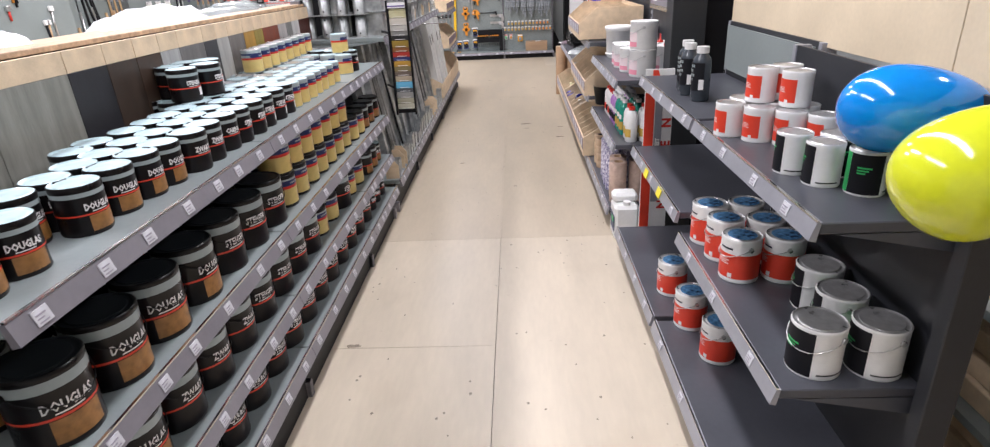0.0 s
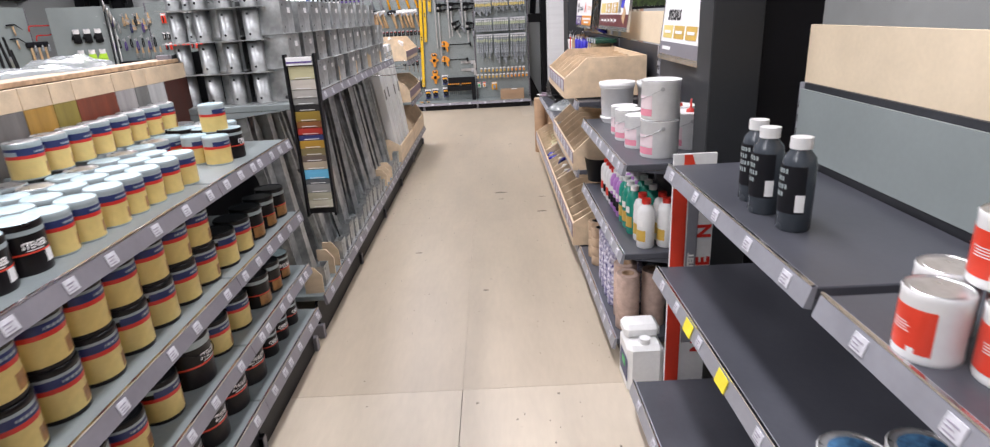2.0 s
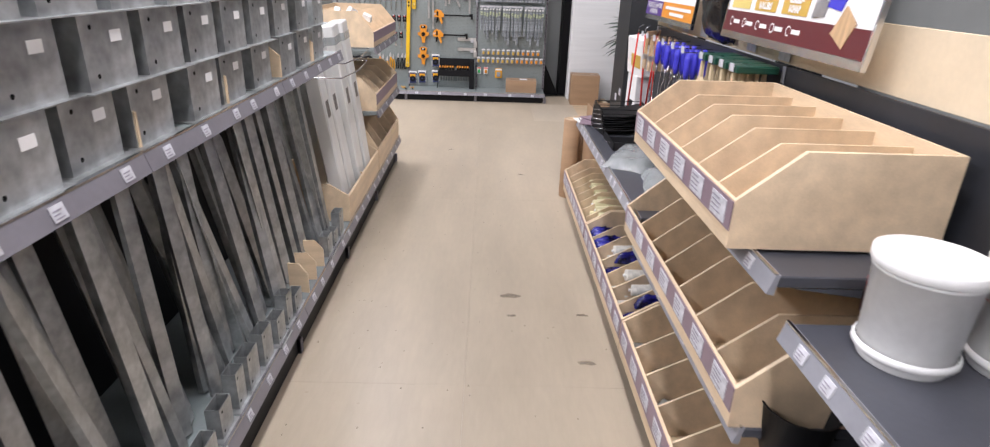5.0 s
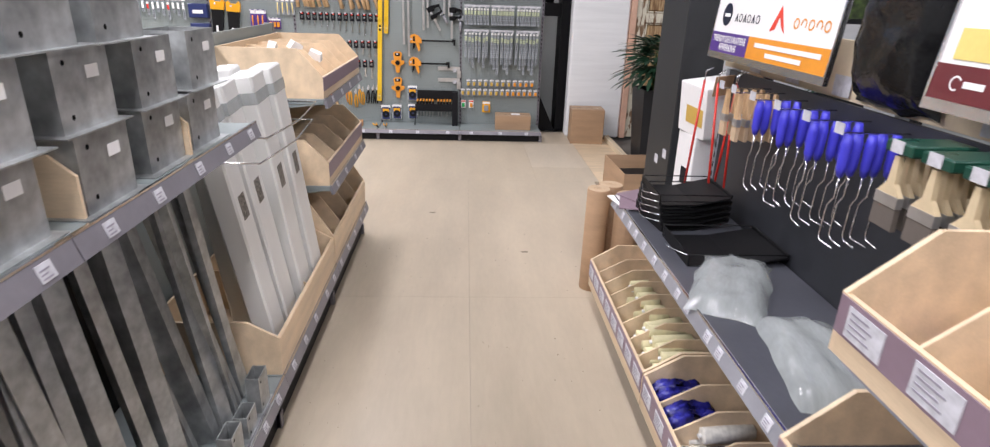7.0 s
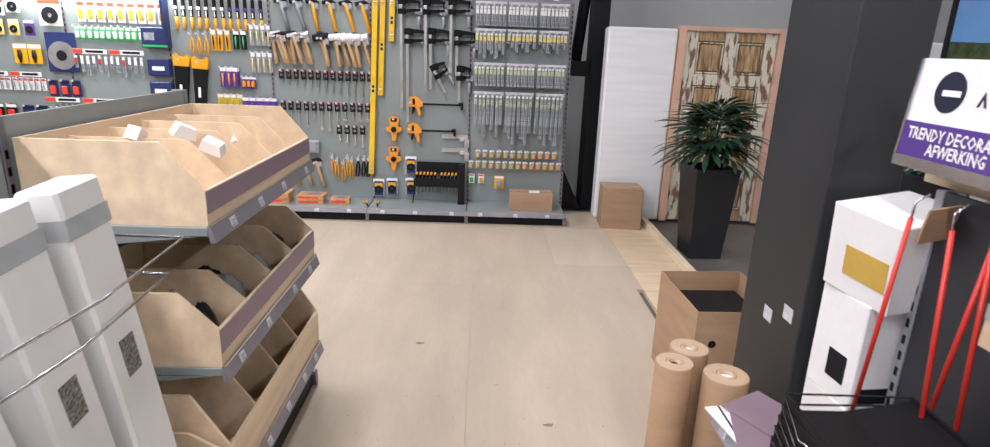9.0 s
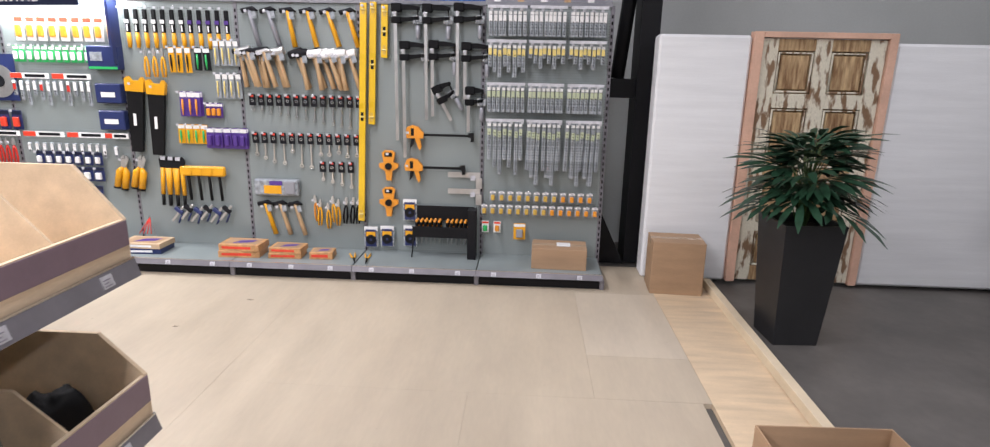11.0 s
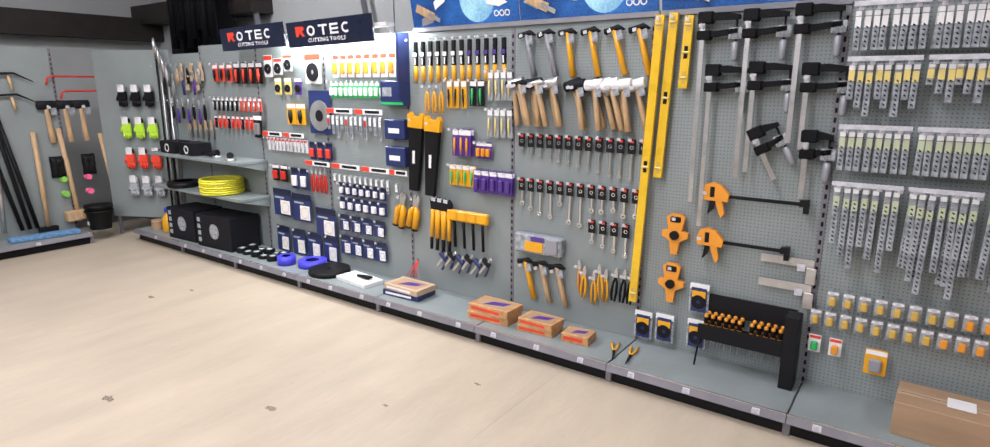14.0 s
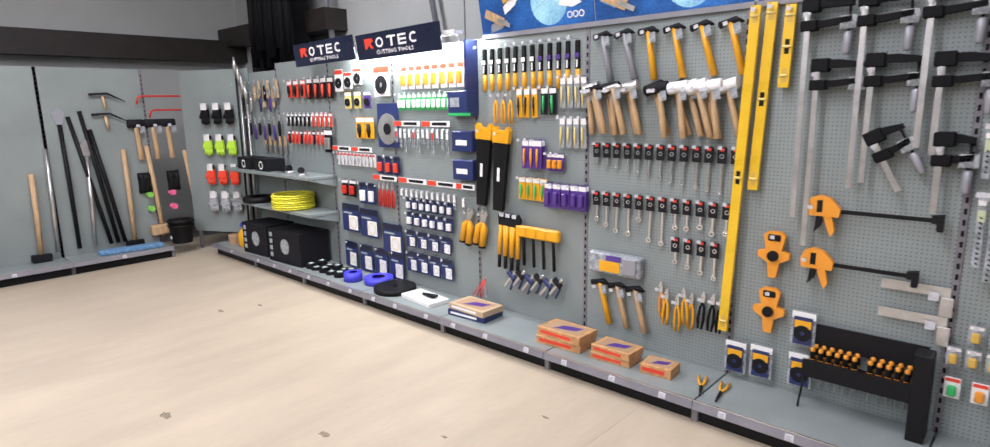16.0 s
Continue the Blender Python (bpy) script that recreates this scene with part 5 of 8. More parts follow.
for k in range(70):
    y, z = rg.uniform(-1.0, 6.0), rg.uniform(1.2, 2.15)
    ln = rg.uniform(0.1, 0.34)
    mt = rg.choice((M_INK, M_BLACK, M_INK, M_RED, M_STEEL, M_GREEN, M_ORANGE, M_WOOD))
    g = thing("hanging_tool", pose(-5.545, y, z, 0, 0, 90), "garden hand tool hanging on the far grey panels", "hand tool", "far hanging tools")
    part("shaft", Shape().tube([(0, 0, 0), (rg.uniform(-0.02, 0.02), 0, -ln)], 0.014, 6), mt, g)
    part("head", Shape().box(-0.035, 0.035, -0.02, 0.01, 0, 0.06, 0.004), rg.choice((M_INK, M_STEEL, M_PAPER)), g)


# ---- colour chart stand ----
g = thing("colour_chart", pose(-0.545, 2.03, 0.84), "tall narrow black stand with rows of wood colour samples", "colour chart")
part("board", Shape().box(0, 0.112, 0, 0.012, 0, 0.69), M_BLACKP, g)
for x in (-0.012, 0.112):
    part("side_rail", Shape().box(x, x + 0.011, -0.018, 0.02, -0.01, 0.7, 0.002), M_BLACKP, g)
part("header", Shape().box(0.002, 0.11, -0.02, -0.001, 0.655, 0.688), M_PAPER, g)
part("header_line", Shape().box(0.002, 0.11, -0.022, -0.0205, 0.664, 0.67), M_SIGNP, g)
part("support_arm", Shape().tube([(0.02, 0.012, 0.5), (-0.1, 0.23, 0.5)], 0.008).tube([(0.02, 0.012, 0.15), (-0.1, 0.23, 0.15)], 0.008), M_BLACKP, g)
z = 0.65
for c, h in (((0.62, 0.58, 0.35), 0.07), ((0.6, 0.55, 0.48), 0.055), ((0.42, 0.4, 0.37), 0.045), ((0.22, 0.22, 0.21), 0.035), ((0.012, 0.012, 0.013), 0.035), ((0.3, 0.2, 0.03), 0.055), ((0.25, 0.1, 0.03), 0.035), ((0.4, 0.03, 0.02), 0.04), ((0.03, 0.04, 0.15), 0.03), ((0.42, 0.24, 0.03), 0.045), ((0.2, 0.16, 0.07), 0.04), ((0.13, 0.1, 0.08), 0.035),
             ((0.4, 0.33, 0.24), 0.045), ((0.12, 0.4, 0.6), 0.055), ((0.08, 0.09, 0.1), 0.03), ((0.25, 0.25, 0.24), 0.05), ((0.4, 0.38, 0.28), 0.045), ((0.55, 0.52, 0.42), 0.045)):
    h *= 0.79
    if z - h < 0.004:
        break
    part("colour_sample", Shape().box(0.002, 0.11, -0.006, -0.0004, z - h + 0.002, z, 0.0008), mat("chart_colour", c, 0.4, vary=0.1, fine=60, stretch=(0.3, 1, 3)), g)
    part("caption", Shape().box(0.025, 0.09, -0.0075, -0.0064, z - h + 0.006, z - h + 0.0085), M_PAPER, g)
    z -= h


# ---- galvanised ironwork ----
def post_shoe(m, w, d, h):
    g = thing("post_shoe", m, "square galvanised post shoe with flanged plate and screw holes", "post shoe", "galvanised post shoes")
    t = 0.003
    ring = ((-1, -1), (1, -1), (1, 1), (-1, 1))
    v = [(a * (w / 2 - e), b * (d / 2 - e), z) for z in (t, h) for e in (0, t) for a, b in ring]
    f = []
    for i in range(4):
        j = (i + 1) % 4
        f += [(i, j, 8 + j, 8 + i), (4 + j, 4 + i, 12 + i, 12 + j), (8 + i, 8 + j, 12 + j, 12 + i), (j, i, 4 + i, 4 + j)]
    s = Shape().add(v, f)
    part("sleeve", s, M_GALV, g)
    part("flange", Shape().box(-w / 2 - 0.025, w / 2 + 0.025, -d / 2 - 0.02, d / 2 + 0.02, 0, t), M_GALV, g)
    s = Shape()
    for x, z in ((-w * 0.3, h * 0.2), (-w * 0.3, h * 0.85)):
        s.lathe([(0.0, 0), (0.006, 0)], seg=8).disc(0.006, 0, seg=8)
        s.move(pose(x, -d / 2 - 0.0006, z, 90), len(s.v) - 24)
    tagged(part("screw_hole", s, M_DARKHOLE, g), kind="stuff")
    if w > 0.1:
        part("sticker", Shape().box(w * 0.05, w * 0.28, -d / 2 - 0.0012, -d / 2 - 0.0004, h * 0.62, h * 0.78), M_PAPER, g)
    return g


def round_shoe(m, r, h):
    g = thing("post_shoe", m, "round galvanised post sleeve on a thin plate", "post shoe", "galvanised round post sleeves")
    part("sleeve", Shape().lathe([(r, 0.004), (r, h), (r - 0.003, h), (r - 0.003, 0.004)], seg=18), M_GALV, g)
    part("flange", Shape().box(-r - 0.03, r + 0.03, -r - 0.02, r + 0.02, 0, 0.003), M_GALV, g)
    s = Shape()
    for z in (h * 0.2, h * 0.85):
        s.disc(0.006, 0, seg=8)
        s.move(pose(0, -r - 0.0006, z, 90), len(s.v) - 8)
    tagged(part("screw_hole", s, M_DARKHOLE, g), kind="stuff")
    return g


ri = random.Random(21)
# tall square shoes in tiers along the front
for tier, (z, h) in enumerate(((1.2905, 0.16), (1.4525, 0.16), (1.6145, 0.16))):
    y = 2.62
    while y < 5.35:
        w = 0.19
        if not (tier == 2 and (y > 4.95)) and not (tier == 2 and ri.random() < 0.1):
            put(post_shoe, LEFT(y, z, -0.75 - 0.02 * ri.random()), w, 0.13, h)
            put(post_shoe, LEFT(y, z, -0.98), w, 0.13, h)
        y += w + 0.052 + (0.05 if ri.random() < 0.35 else 0)
for k, y in enumerate((2.9, 3.5, 4.05, 4.6, 5.1)):
    solid("wood_divider", Shape().prism([(-0.13, 0), (0.0, 0), (0.0, 0.09), (-0.05, 0.13), (-0.13, 0.13)], -0.004, 0.004, "y"), M_PLY, pose(-0.69, y + 0.0, 1.2905, 0, 0, ri.uniform(-10, 10)), "small plywood divider between galvanised shoes", "divider", "plywood dividers")
# round sleeves on the short side
for tier in range(5):
    for k in range(4):
        put(round_shoe, pose(-0.84 - 0.12 * k, 2.5, 1.2905 + 0.152 * tier, 0, 0, 0), 0.038, 0.145)
        if tier > 1:
            put(round_shoe, pose(-0.84 - 0.12 * k, 2.66, 1.2905 + 0.152 * tier, 0, 0, 0), 0.038, 0.145)
# added black sheet standing in for the shade between the sleeves
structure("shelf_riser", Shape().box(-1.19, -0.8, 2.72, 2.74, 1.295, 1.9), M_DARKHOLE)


def angle_post(m, length, w, kind):
    g = thing("iron_post", m, "long galvanised T-shaped post leaning on the shelf", "post", "galvanised posts")
    t = 0.003
    if kind == 0:
        s = Shape().box(-w / 2, w / 2, -t, 0, 0, length).box(-t / 2, t / 2, 0, w * 0.8, 0, length)
    elif kind == 1:
        s = Shape().box(-w / 2, w / 2, -t, 0, 0, length).box(-w / 2, -w / 2 + t, 0, w, 0, length)
    else:
        s = Shape().prism([(-w / 2, 0), (w / 2, 0), (w / 2, length - 0.09), (0.004, length), (-0.004, length), (-w / 2, length - 0.09)], -0.012, 0.012)
    part("profile", s, M_GALV, g)
    # ink-black strip paints the shade along the edge of pointed posts
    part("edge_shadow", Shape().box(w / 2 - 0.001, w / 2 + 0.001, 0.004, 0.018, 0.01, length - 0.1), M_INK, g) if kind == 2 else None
    return g


y = 2.5
k = 0
while y < 5.5:
    kind = ri.choice((0, 1, 2, 2))
    ln = ri.choice((0.93, 0.97, 0.86, 0.95))
    w = ri.choice((0.04, 0.05, 0.06))
    back = ri.uniform(0.0, 0.12)
    m = LEFT(y, 0.262, -0.755 - back) @ pose(0, 0, 0, -9.5 + ri.uniform(-2.5, 2.5), ri.uniform(-5, 4), ri.uniform(-25, 25))
    put_len = (ln, w, kind)
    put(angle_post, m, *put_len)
    y += 0.046 + ri.uniform(0, 0.028)
    k += 1
y = 2.45
while y < 5.5:
    w = ri.choice((0.07, 0.09, 0.1))
    if ri.random() < 0.7:
        g = put(post_shoe, LEFT(y, 0.2505, -0.70 - 0.01 * ri.random()), w, 0.05, ri.choice((0.09, 0.12, 0.15)))
    else:
        solid("wood_divider", Shape().prism([(-0.1, 0), (0.0, 0), (0.0, 0.1), (-0.04, 0.15), (-0.1, 0.15)], -0.004, 0.004, "y"), M_PLY, pose(-0.675, y, 0.2505, 0, 0, ri.uniform(-10, 10)), "small plywood divider on the lowest shelf", "divider", "plywood dividers")
    y += w + 0.05


def long_carton(m, w, d, h):
    g = thing("long_carton", m, "long white film-wrapped carton leaning on the shelf", "carton", "long white cartons")
    part("carton", Shape().box(-w / 2, w / 2, -d / 2, d / 2, 0, h, 0.008), M_LONG, g)
    part("tape_band", Shape().box(-w / 2 - 0.001, w / 2 + 0.001, -d / 2 - 0.001, d / 2 + 0.001, h - 0.12, h - 0.07), M_WRAP, g)
    part("label_code", Shape().box(-0.03, 0.03, -d / 2 - 0.0015, -d / 2 - 0.0003, h * 0.55, h * 0.64), M_CODE, g)
    return g


M_LONG = mat("white_wrapped_carton", (0.7, 0.7, 0.68), 0.32, vary=0.05, scale=3, bump=0.25, fine=14, stretch=(1, 1, 0.3))
M_CODE = mat("faded_code_print", (0.25, 0.23, 0.2), 0.5, vary=0.5, scale=120, fine=200)
for y, x, a, b, w, d, h in ((5.76, -0.76, -7, 5, 0.13, 0.09, 1.12), (5.95, -0.76, -7, 5, 0.15, 0.09, 1.13), (6.14, -0.74, -6, 4, 0.16, 0.1, 1.135), (6.34, -0.73, -6, 3, 0.16, 0.1, 1.14), (5.86, -0.89, -5, 3, 0.12, 0.09, 1.14), (6.2, -0.87, -5, 3, 0.12, 0.09, 1.145)):
    put(long_carton, LEFT(y, 0.265, x) @ pose(0, 0, 0, a, -b, 0), w, d, h)
for z, y0, y1 in ((1.2, 5.7, 6.5), (1.13, 5.6, 6.4)):
    solid("wire_hoop", Shape().tube([(-1.2, y0, z), (-0.68, y0, z), (-0.66, (y0 + y1) / 2, z - 0.01), (-0.68, y1, z), (-1.2, y1, z)], 0.004, 6), M_CHROME, pose(0, 0, 0), "chromed wire hoop holding the long cartons", "wire hoop", "wire hoops")

tray(LEFT(5.56, 0.2505, -0.67), 1.05, 0.5, 0.17, 0.24, 2, M_PLY, 0.12, False, "birch plywood tray under the long cartons")
tray(LEFT(6.63, 0.2505, -0.67), 1.09, 0.53, 0.17, 0.36, 4, M_PLY, 0.12, False, "deep birch plywood tray on the lowest shelf")
tray(LEFT(6.63, 0.7205, -0.67), 1.09, 0.53, 0.13, 0.25, 4, M_PURPLE, 0.12, False, "birch plywood tray with small ironware")
tray(LEFT(6.63, 1.1905, -0.67), 1.09, 0.53, 0.11, 0.25, 5, M_PURPLE, 0.12, False, "birch plywood tray on the upper grey shelf")
for k in range(7):
    bag(pose(-0.85 - 0.1 * (k % 2), 6.8 + 0.13 * k, 0.735, 0, 0, 40 * k), 0.09, 0.06, 0.13, M_WRAP if k % 3 else M_BLACK, "clear packaged ironware in the tray", 80 + k, "packaged ironware")
for k, (x, y, z) in enumerate(((-0.78, 6.95, 1.36), (-0.9, 7.0, 1.4), (-0.98, 6.85, 1.405), (-0.85, 7.3, 1.33))):
    solid("price_card", Shape().prism([(-0.04, 0), (0.04, 0), (0.03, 0.04), (-0.03, 0.045)], -0.02, 0.02), M_PAPER, pose(x, y, z, 15, 20, 50 * k), "small white card lying on the tray", "card", "loose white cards")

# ---- tool wall ----
WY = 11.214


def on_wall(x, z, out=0.0, tilt=0.0):
    """A place on the perforated panels; out is how far it hangs in front of them."""
    return pose(x, WY - out, z, 0, tilt, 0)


rw = random.Random(4)


def hook(g, length=0.14, z=0.0):
    part("hook", Shape().tube([(0, 0, z), (0, -length, z), (0, -length - 0.004, z + 0.012)], 0.0022, 5), M_CHROME, g)
    part("price_flap", Shape().box(-0.011, 0.011, -length - 0.008, -length - 0.006, z - 0.012, z + 0.006), M_TAG, g)


def hook_thing(m, length):
    g = thing("display_hook", m, "chromed wire hook with a small price flap", "display hook", "tool wall hooks")
    hook(g, length)
    return g


def blister_card(m, w, h, card, content, shape):
    g = thing("packed_tool", m, "small tool on a printed hanging card", "packaged tool", "carded tools")
    part("card", Shape().box(-w / 2, w / 2, 0, 0.002, -h, 0, 0.0006), card, g)
    part("header", Shape().box(-w / 2 + 0.003, w / 2 - 0.003, -0.0015, -0.0002, -h * 0.22, -0.006), M_NAVYS if card is M_NAVY else M_PAPER if card is not M_PAPER else M_REDL, g)
    if shape == 0:
        part("tool", Shape().box(-w * 0.28, w * 0.28, -0.028, -0.002, -h * 0.85, -h * 0.35, 0.006), content, g)
    elif shape == 1:
        part("tool", Shape().tube([(0, -0.014, -h * 0.3), (0, -0.014, -h * 0.62), (0, -0.014, -h * 0.95)], [w * 0.12, w * 0.16, w * 0.06], 8), content, g)
    elif shape == 2:
        part("tool", Shape().lathe([(w * 0.1, 0), (w * 0.36, 0), (w * 0.36, 0.01), (w * 0.1, 0.01)], seg=16).move(pose(0, -0.003, -h * 0.62, 90)), content, g)
    else:
        part("insert", Shape().box(-w * 0.08, w * 0.42, -0.008, -0.002, -h * 0.92, -h * 0.42, 0.001), M_PAPER, g)
        part("disc_edge", Shape().lathe([(w * 0.17, 0), (w * 0.2, 0)], seg=16).move(pose(w * 0.17, -0.0086, -h * 0.67, 90)), content, g)
        part("small_print", Shape().box(-w * 0.4, w * 0.1, -0.003, -0.0015, -h * 0.36, -h * 0.3), M_CANGREY, g)
    return g


def cards(x0, x1, z, n, w, h, card, content, shape, deep=1):
    for k in range(n):
        x = x0 + (x1 - x0) * (k + 0.5) / n
        put(hook_thing, on_wall(x, z + 0.004), 0.05 * deep + 0.03)
        for j in range(deep):
            put(blister_card, on_wall(x + rw.uniform(-0.003, 0.003), z, 0.03 + 0.03 * j, rw.uniform(-2, 2)), w, h, card, content, shape)


def folding_saw(m, low):
    g = thing("knife", m, "black and yellow folding saw in a hanging pack", "saw", "folding saws")
    part("grip", Shape().tube([(0, 0, -0.19), (0.002, 0, -0.25), (0, 0, -0.31)], [0.016, 0.019, 0.014], 8), M_YELLOW, g)
    part("sheath", Shape().box(-0.016, 0.016, -0.012, 0.01, -0.19, -0.01, 0.004), M_BLACK, g)
    part("clip", Shape().box(-0.018, 0.018, -0.016, -0.0125, -0.12, -0.09, 0.002), low, g)
    part("band", Shape().box(-0.006, 0.006, -0.014, -0.0125, -0.18, -0.13), M_PAPER, g)
    hook(g, 0.1, 0.0)
    return g


def hammer(m, handle, head, kind, big=1.1):
    g = thing("hammer", m, "claw hammer with a yellow handle" if handle is M_YELLOW else "mallet with a wooden handle" if kind else "hammer with a wooden handle", "hammer", "hammers on hooks")
    part("handle", Shape().tube([(0, -0.03, 0.0), (0.004, -0.03, -0.1), (0.01, -0.03, -0.26)], [0.014, 0.017, 0.02], 8), handle, g)
    if kind == 0:
        s = Shape().tube([(-0.055, -0.03, 0.0), (-0.02, -0.03, 0.002), (0.025, -0.03, 0.002), (0.06, -0.03, -0.02)], [0.019, 0.015, 0.017, 0.006], 8)
    else:
        s = Shape().tube([(-0.055, -0.03, 0.0), (-0.05, -0.03, 0), (0.05, -0.03, 0), (0.055, -0.03, 0)], [0.026, 0.031, 0.031, 0.026], 12)
    part("head", s, head, g)
    part("price_sticker", Shape().box(0.018, 0.052, -0.063, -0.062, -0.07, -0.02), M_CLEAR2, g)
    hook(g, 0.1, -0.012)
    g.scale = (big, 1, big)
    return g


def spanner(m, length, h):
    g = thing("spanner", m, "chrome spanner hanging from a black card", "spanner", "spanners on black cards")
    part("card", Shape().box(-0.027, 0.027, -0.03, -0.027, -0.09, 0.0, 0.001), M_INK, g)
    part("card_print", Shape().box(-0.012, 0.012, -0.0315, -0.0303, -0.022, -0.006), M_REDL, g)
    part("card_window", Shape().lathe([(0.008, 0), (0.013, 0)], seg=12).move(pose(0, -0.0315, -0.05, 90)), M_CHROME, g)
    part("shank", Shape().box(-0.008, 0.008, -0.026, -0.018, -0.05 - length, -0.05, 0.002), M_CHROME, g)
    part("ring_end", Shape().lathe([(h * 0.55, -0.005), (h, -0.005), (h, 0.005), (h * 0.55, 0.005), (h * 0.55, -0.005)], seg=14).move(pose(0, -0.023, -0.05 - length, 90)), M_CHROME, g)
    hook(g, 0.06, 0.002)
    return g


def pliers(m, col):
    g = thing("pliers", m, "pliers with long coloured grips", "pliers", "pliers on hooks")
    for s in (-1, 1):
        part("grip", Shape().tube([(0, -0.03, -0.03), (0.012 * s, -0.03, -0.07), (0.017 * s, -0.03, -0.14), (0.01 * s, -0.03, -0.2)], [0.005, 0.008, 0.009, 0.007], 7), col, g)
    part("jaw", Shape().prism([(-0.012, -0.035), (-0.014, 0.0), (-0.004, 0.03), (0.006, 0.03), (0.013, -0.002), (0.01, -0.035)], -0.036, -0.024), M_STEEL, g)
    hook(g, 0.08)
    return g


M_CLAMP = mat("cast_black_iron", (0.006, 0.006, 0.007), 0.65, vary=0.2, bump=0.2)
M_CLAMP.node_tree.nodes["Principled BSDF"].inputs["Specular IOR Level"].default_value = 0.15


def bar_clamp(m, length, arm):
    g = thing("bar_clamp", m, "black and steel screw clamp hanging by its fixed arm", "clamp", "screw clamps")
    part("bar", Shape().box(-0.013, 0.013, -0.073, -0.0705, -length, 0.028, 0.001), M_STEEL, g)
    s = Shape().prism([(-0.026, 0.03), (arm * 0.5, 0.034), (arm, 0.018), (arm, -0.006), (-0.026, -0.004)], -0.068, -0.028)
    part("fixed_arm", s, M_CLAMP, g)
    part("jaw_body", Shape().box(-0.03, 0.05, -0.078, -0.022, -0.022, 0.042, 0.006).box(-0.03, 0.045, -0.08, -0.02, -0.108, -0.058, 0.006), M_CLAMP, g)
    s = Shape().prism([(-0.028, -0.065), (arm * 0.4, -0.062), (arm, -0.052), (arm, -0.078), (arm * 0.4, -0.092), (-0.028, -0.097)], -0.07, -0.027)
    part("sliding_arm", s, M_CLAMP, g)
    part("spindle", Shape().tube([(arm - 0.015, -0.048, 0.0), (arm - 0.015, -0.048, -0.12)], 0.006, 8), M_BLACK, g)
    part("grip", Shape().tube([(arm - 0.015, -0.048, -0.12), (arm - 0.015, -0.048, -0.13), (arm - 0.015, -0.048, -0.215), (arm - 0.015, -0.048, -0.225)], [0.012, 0.019, 0.017, 0.01], 10), M_RAILD, g)
    part("clear_tag", Shape().box(arm - 0.05, arm + 0.02, -0.07, -0.066, -0.11, -0.05, 0.001), M_CLEAR, g)
    hook(g, 0.1, -0.03)
    return g


def quick_clamp(m, length):
    g = thing("quick_clamp", m, "orange one-handed quick clamp with a black bar", "clamp", "orange quick clamps")
    part("bar", Shape().box(0, length, -0.052, -0.045, -0.012, 0.008, 0.001), M_BLACK, g)
    part("body", Shape().prism([(-0.02, -0.03), (0.12, -0.03), (0.125, 0.01), (0.08, 0.06), (0.03, 0.075), (-0.01, 0.06), (-0.03, 0.01)], -0.066, -0.03), M_ORANGE, g)
    part("slot", Shape().box(0.02, 0.045, -0.068, -0.0665, -0.01, 0.05, 0.0), M_BLACK, g)
    part("trigger", Shape().prism([(0.05, -0.0305), (0.09, -0.0305), (0.105, -0.1), (0.09, -0.13), (0.075, -0.1)], -0.062, -0.036), M_ORANGE, g)
    part("handle", Shape().prism([(0.02, -0.0305), (0.045, -0.0305), (0.04, -0.08), (0.01, -0.115), (0.015, -0.08)], -0.062, -0.036), M_BLACK, g)
    part("far_jaw", Shape().prism([(length - 0.03, 0.02), (length + 0.015, 0.025), (length + 0.015, -0.05), (length - 0.01, -0.05), (length - 0.01, -0.015), (length - 0.03, -0.015)], -0.066, -0.03), M_BLACK, g)
    hook(g, 0.1, 0.02)
    return g


def tape_reel(m):
    g = thing("tape_reel", m, "orange Y-shaped measuring tape reel", "measuring tape", "measuring tape reels")
    part("frame", Shape().prism([(-0.02, -0.2), (0.02, -0.2), (0.03, -0.12), (0.08, -0.09), (0.08, -0.06), (0.04, -0.05), (0.055, 0.03), (0.03, 0.05), (-0.03, 0.05), (-0.055, 0.03), (-0.04, -0.05), (-0.08, -0.06), (-0.08, -0.09), (-0.03, -0.12)], -0.05, -0.02), M_ORANGE, g)
    part("hub", Shape().cyl(0.028, 0, 0.016, seg=16).move(pose(0, -0.051, -0.08, 90)), M_BLACK, g)
    part("grip", Shape().box(-0.032, 0.032, -0.056, -0.015, 0.0, 0.035, 0.004), M_BLACK, g)
    hook(g, 0.08, 0.03)
    return g


def spirit_level(m, length):
    g = thing("spirit_level", m, "long yellow spirit level hanging upright", "spirit level", "spirit levels")
    part("rail", Shape().box(-0.026, 0.026, -0.052, -0.03, -length, 0, 0.002), M_LEVEL, g)
    for z in (-0.05, -length / 2, -length + 0.06):
        part("vial_slot", Shape().box(-0.011, 0.011, -0.0535, -0.0522, z - 0.035, z + 0.035, 0.0), M_BLACK if z == -length / 2 else M_OCHRE, g)
        part("vial", Shape().cyl(0.007, -0.018, 0.018, seg=8).move(pose(0, -0.055, z, 0, 90, 0)), M_CANPALE, g)
    hook(g, 0.08, -0.02)
    return g


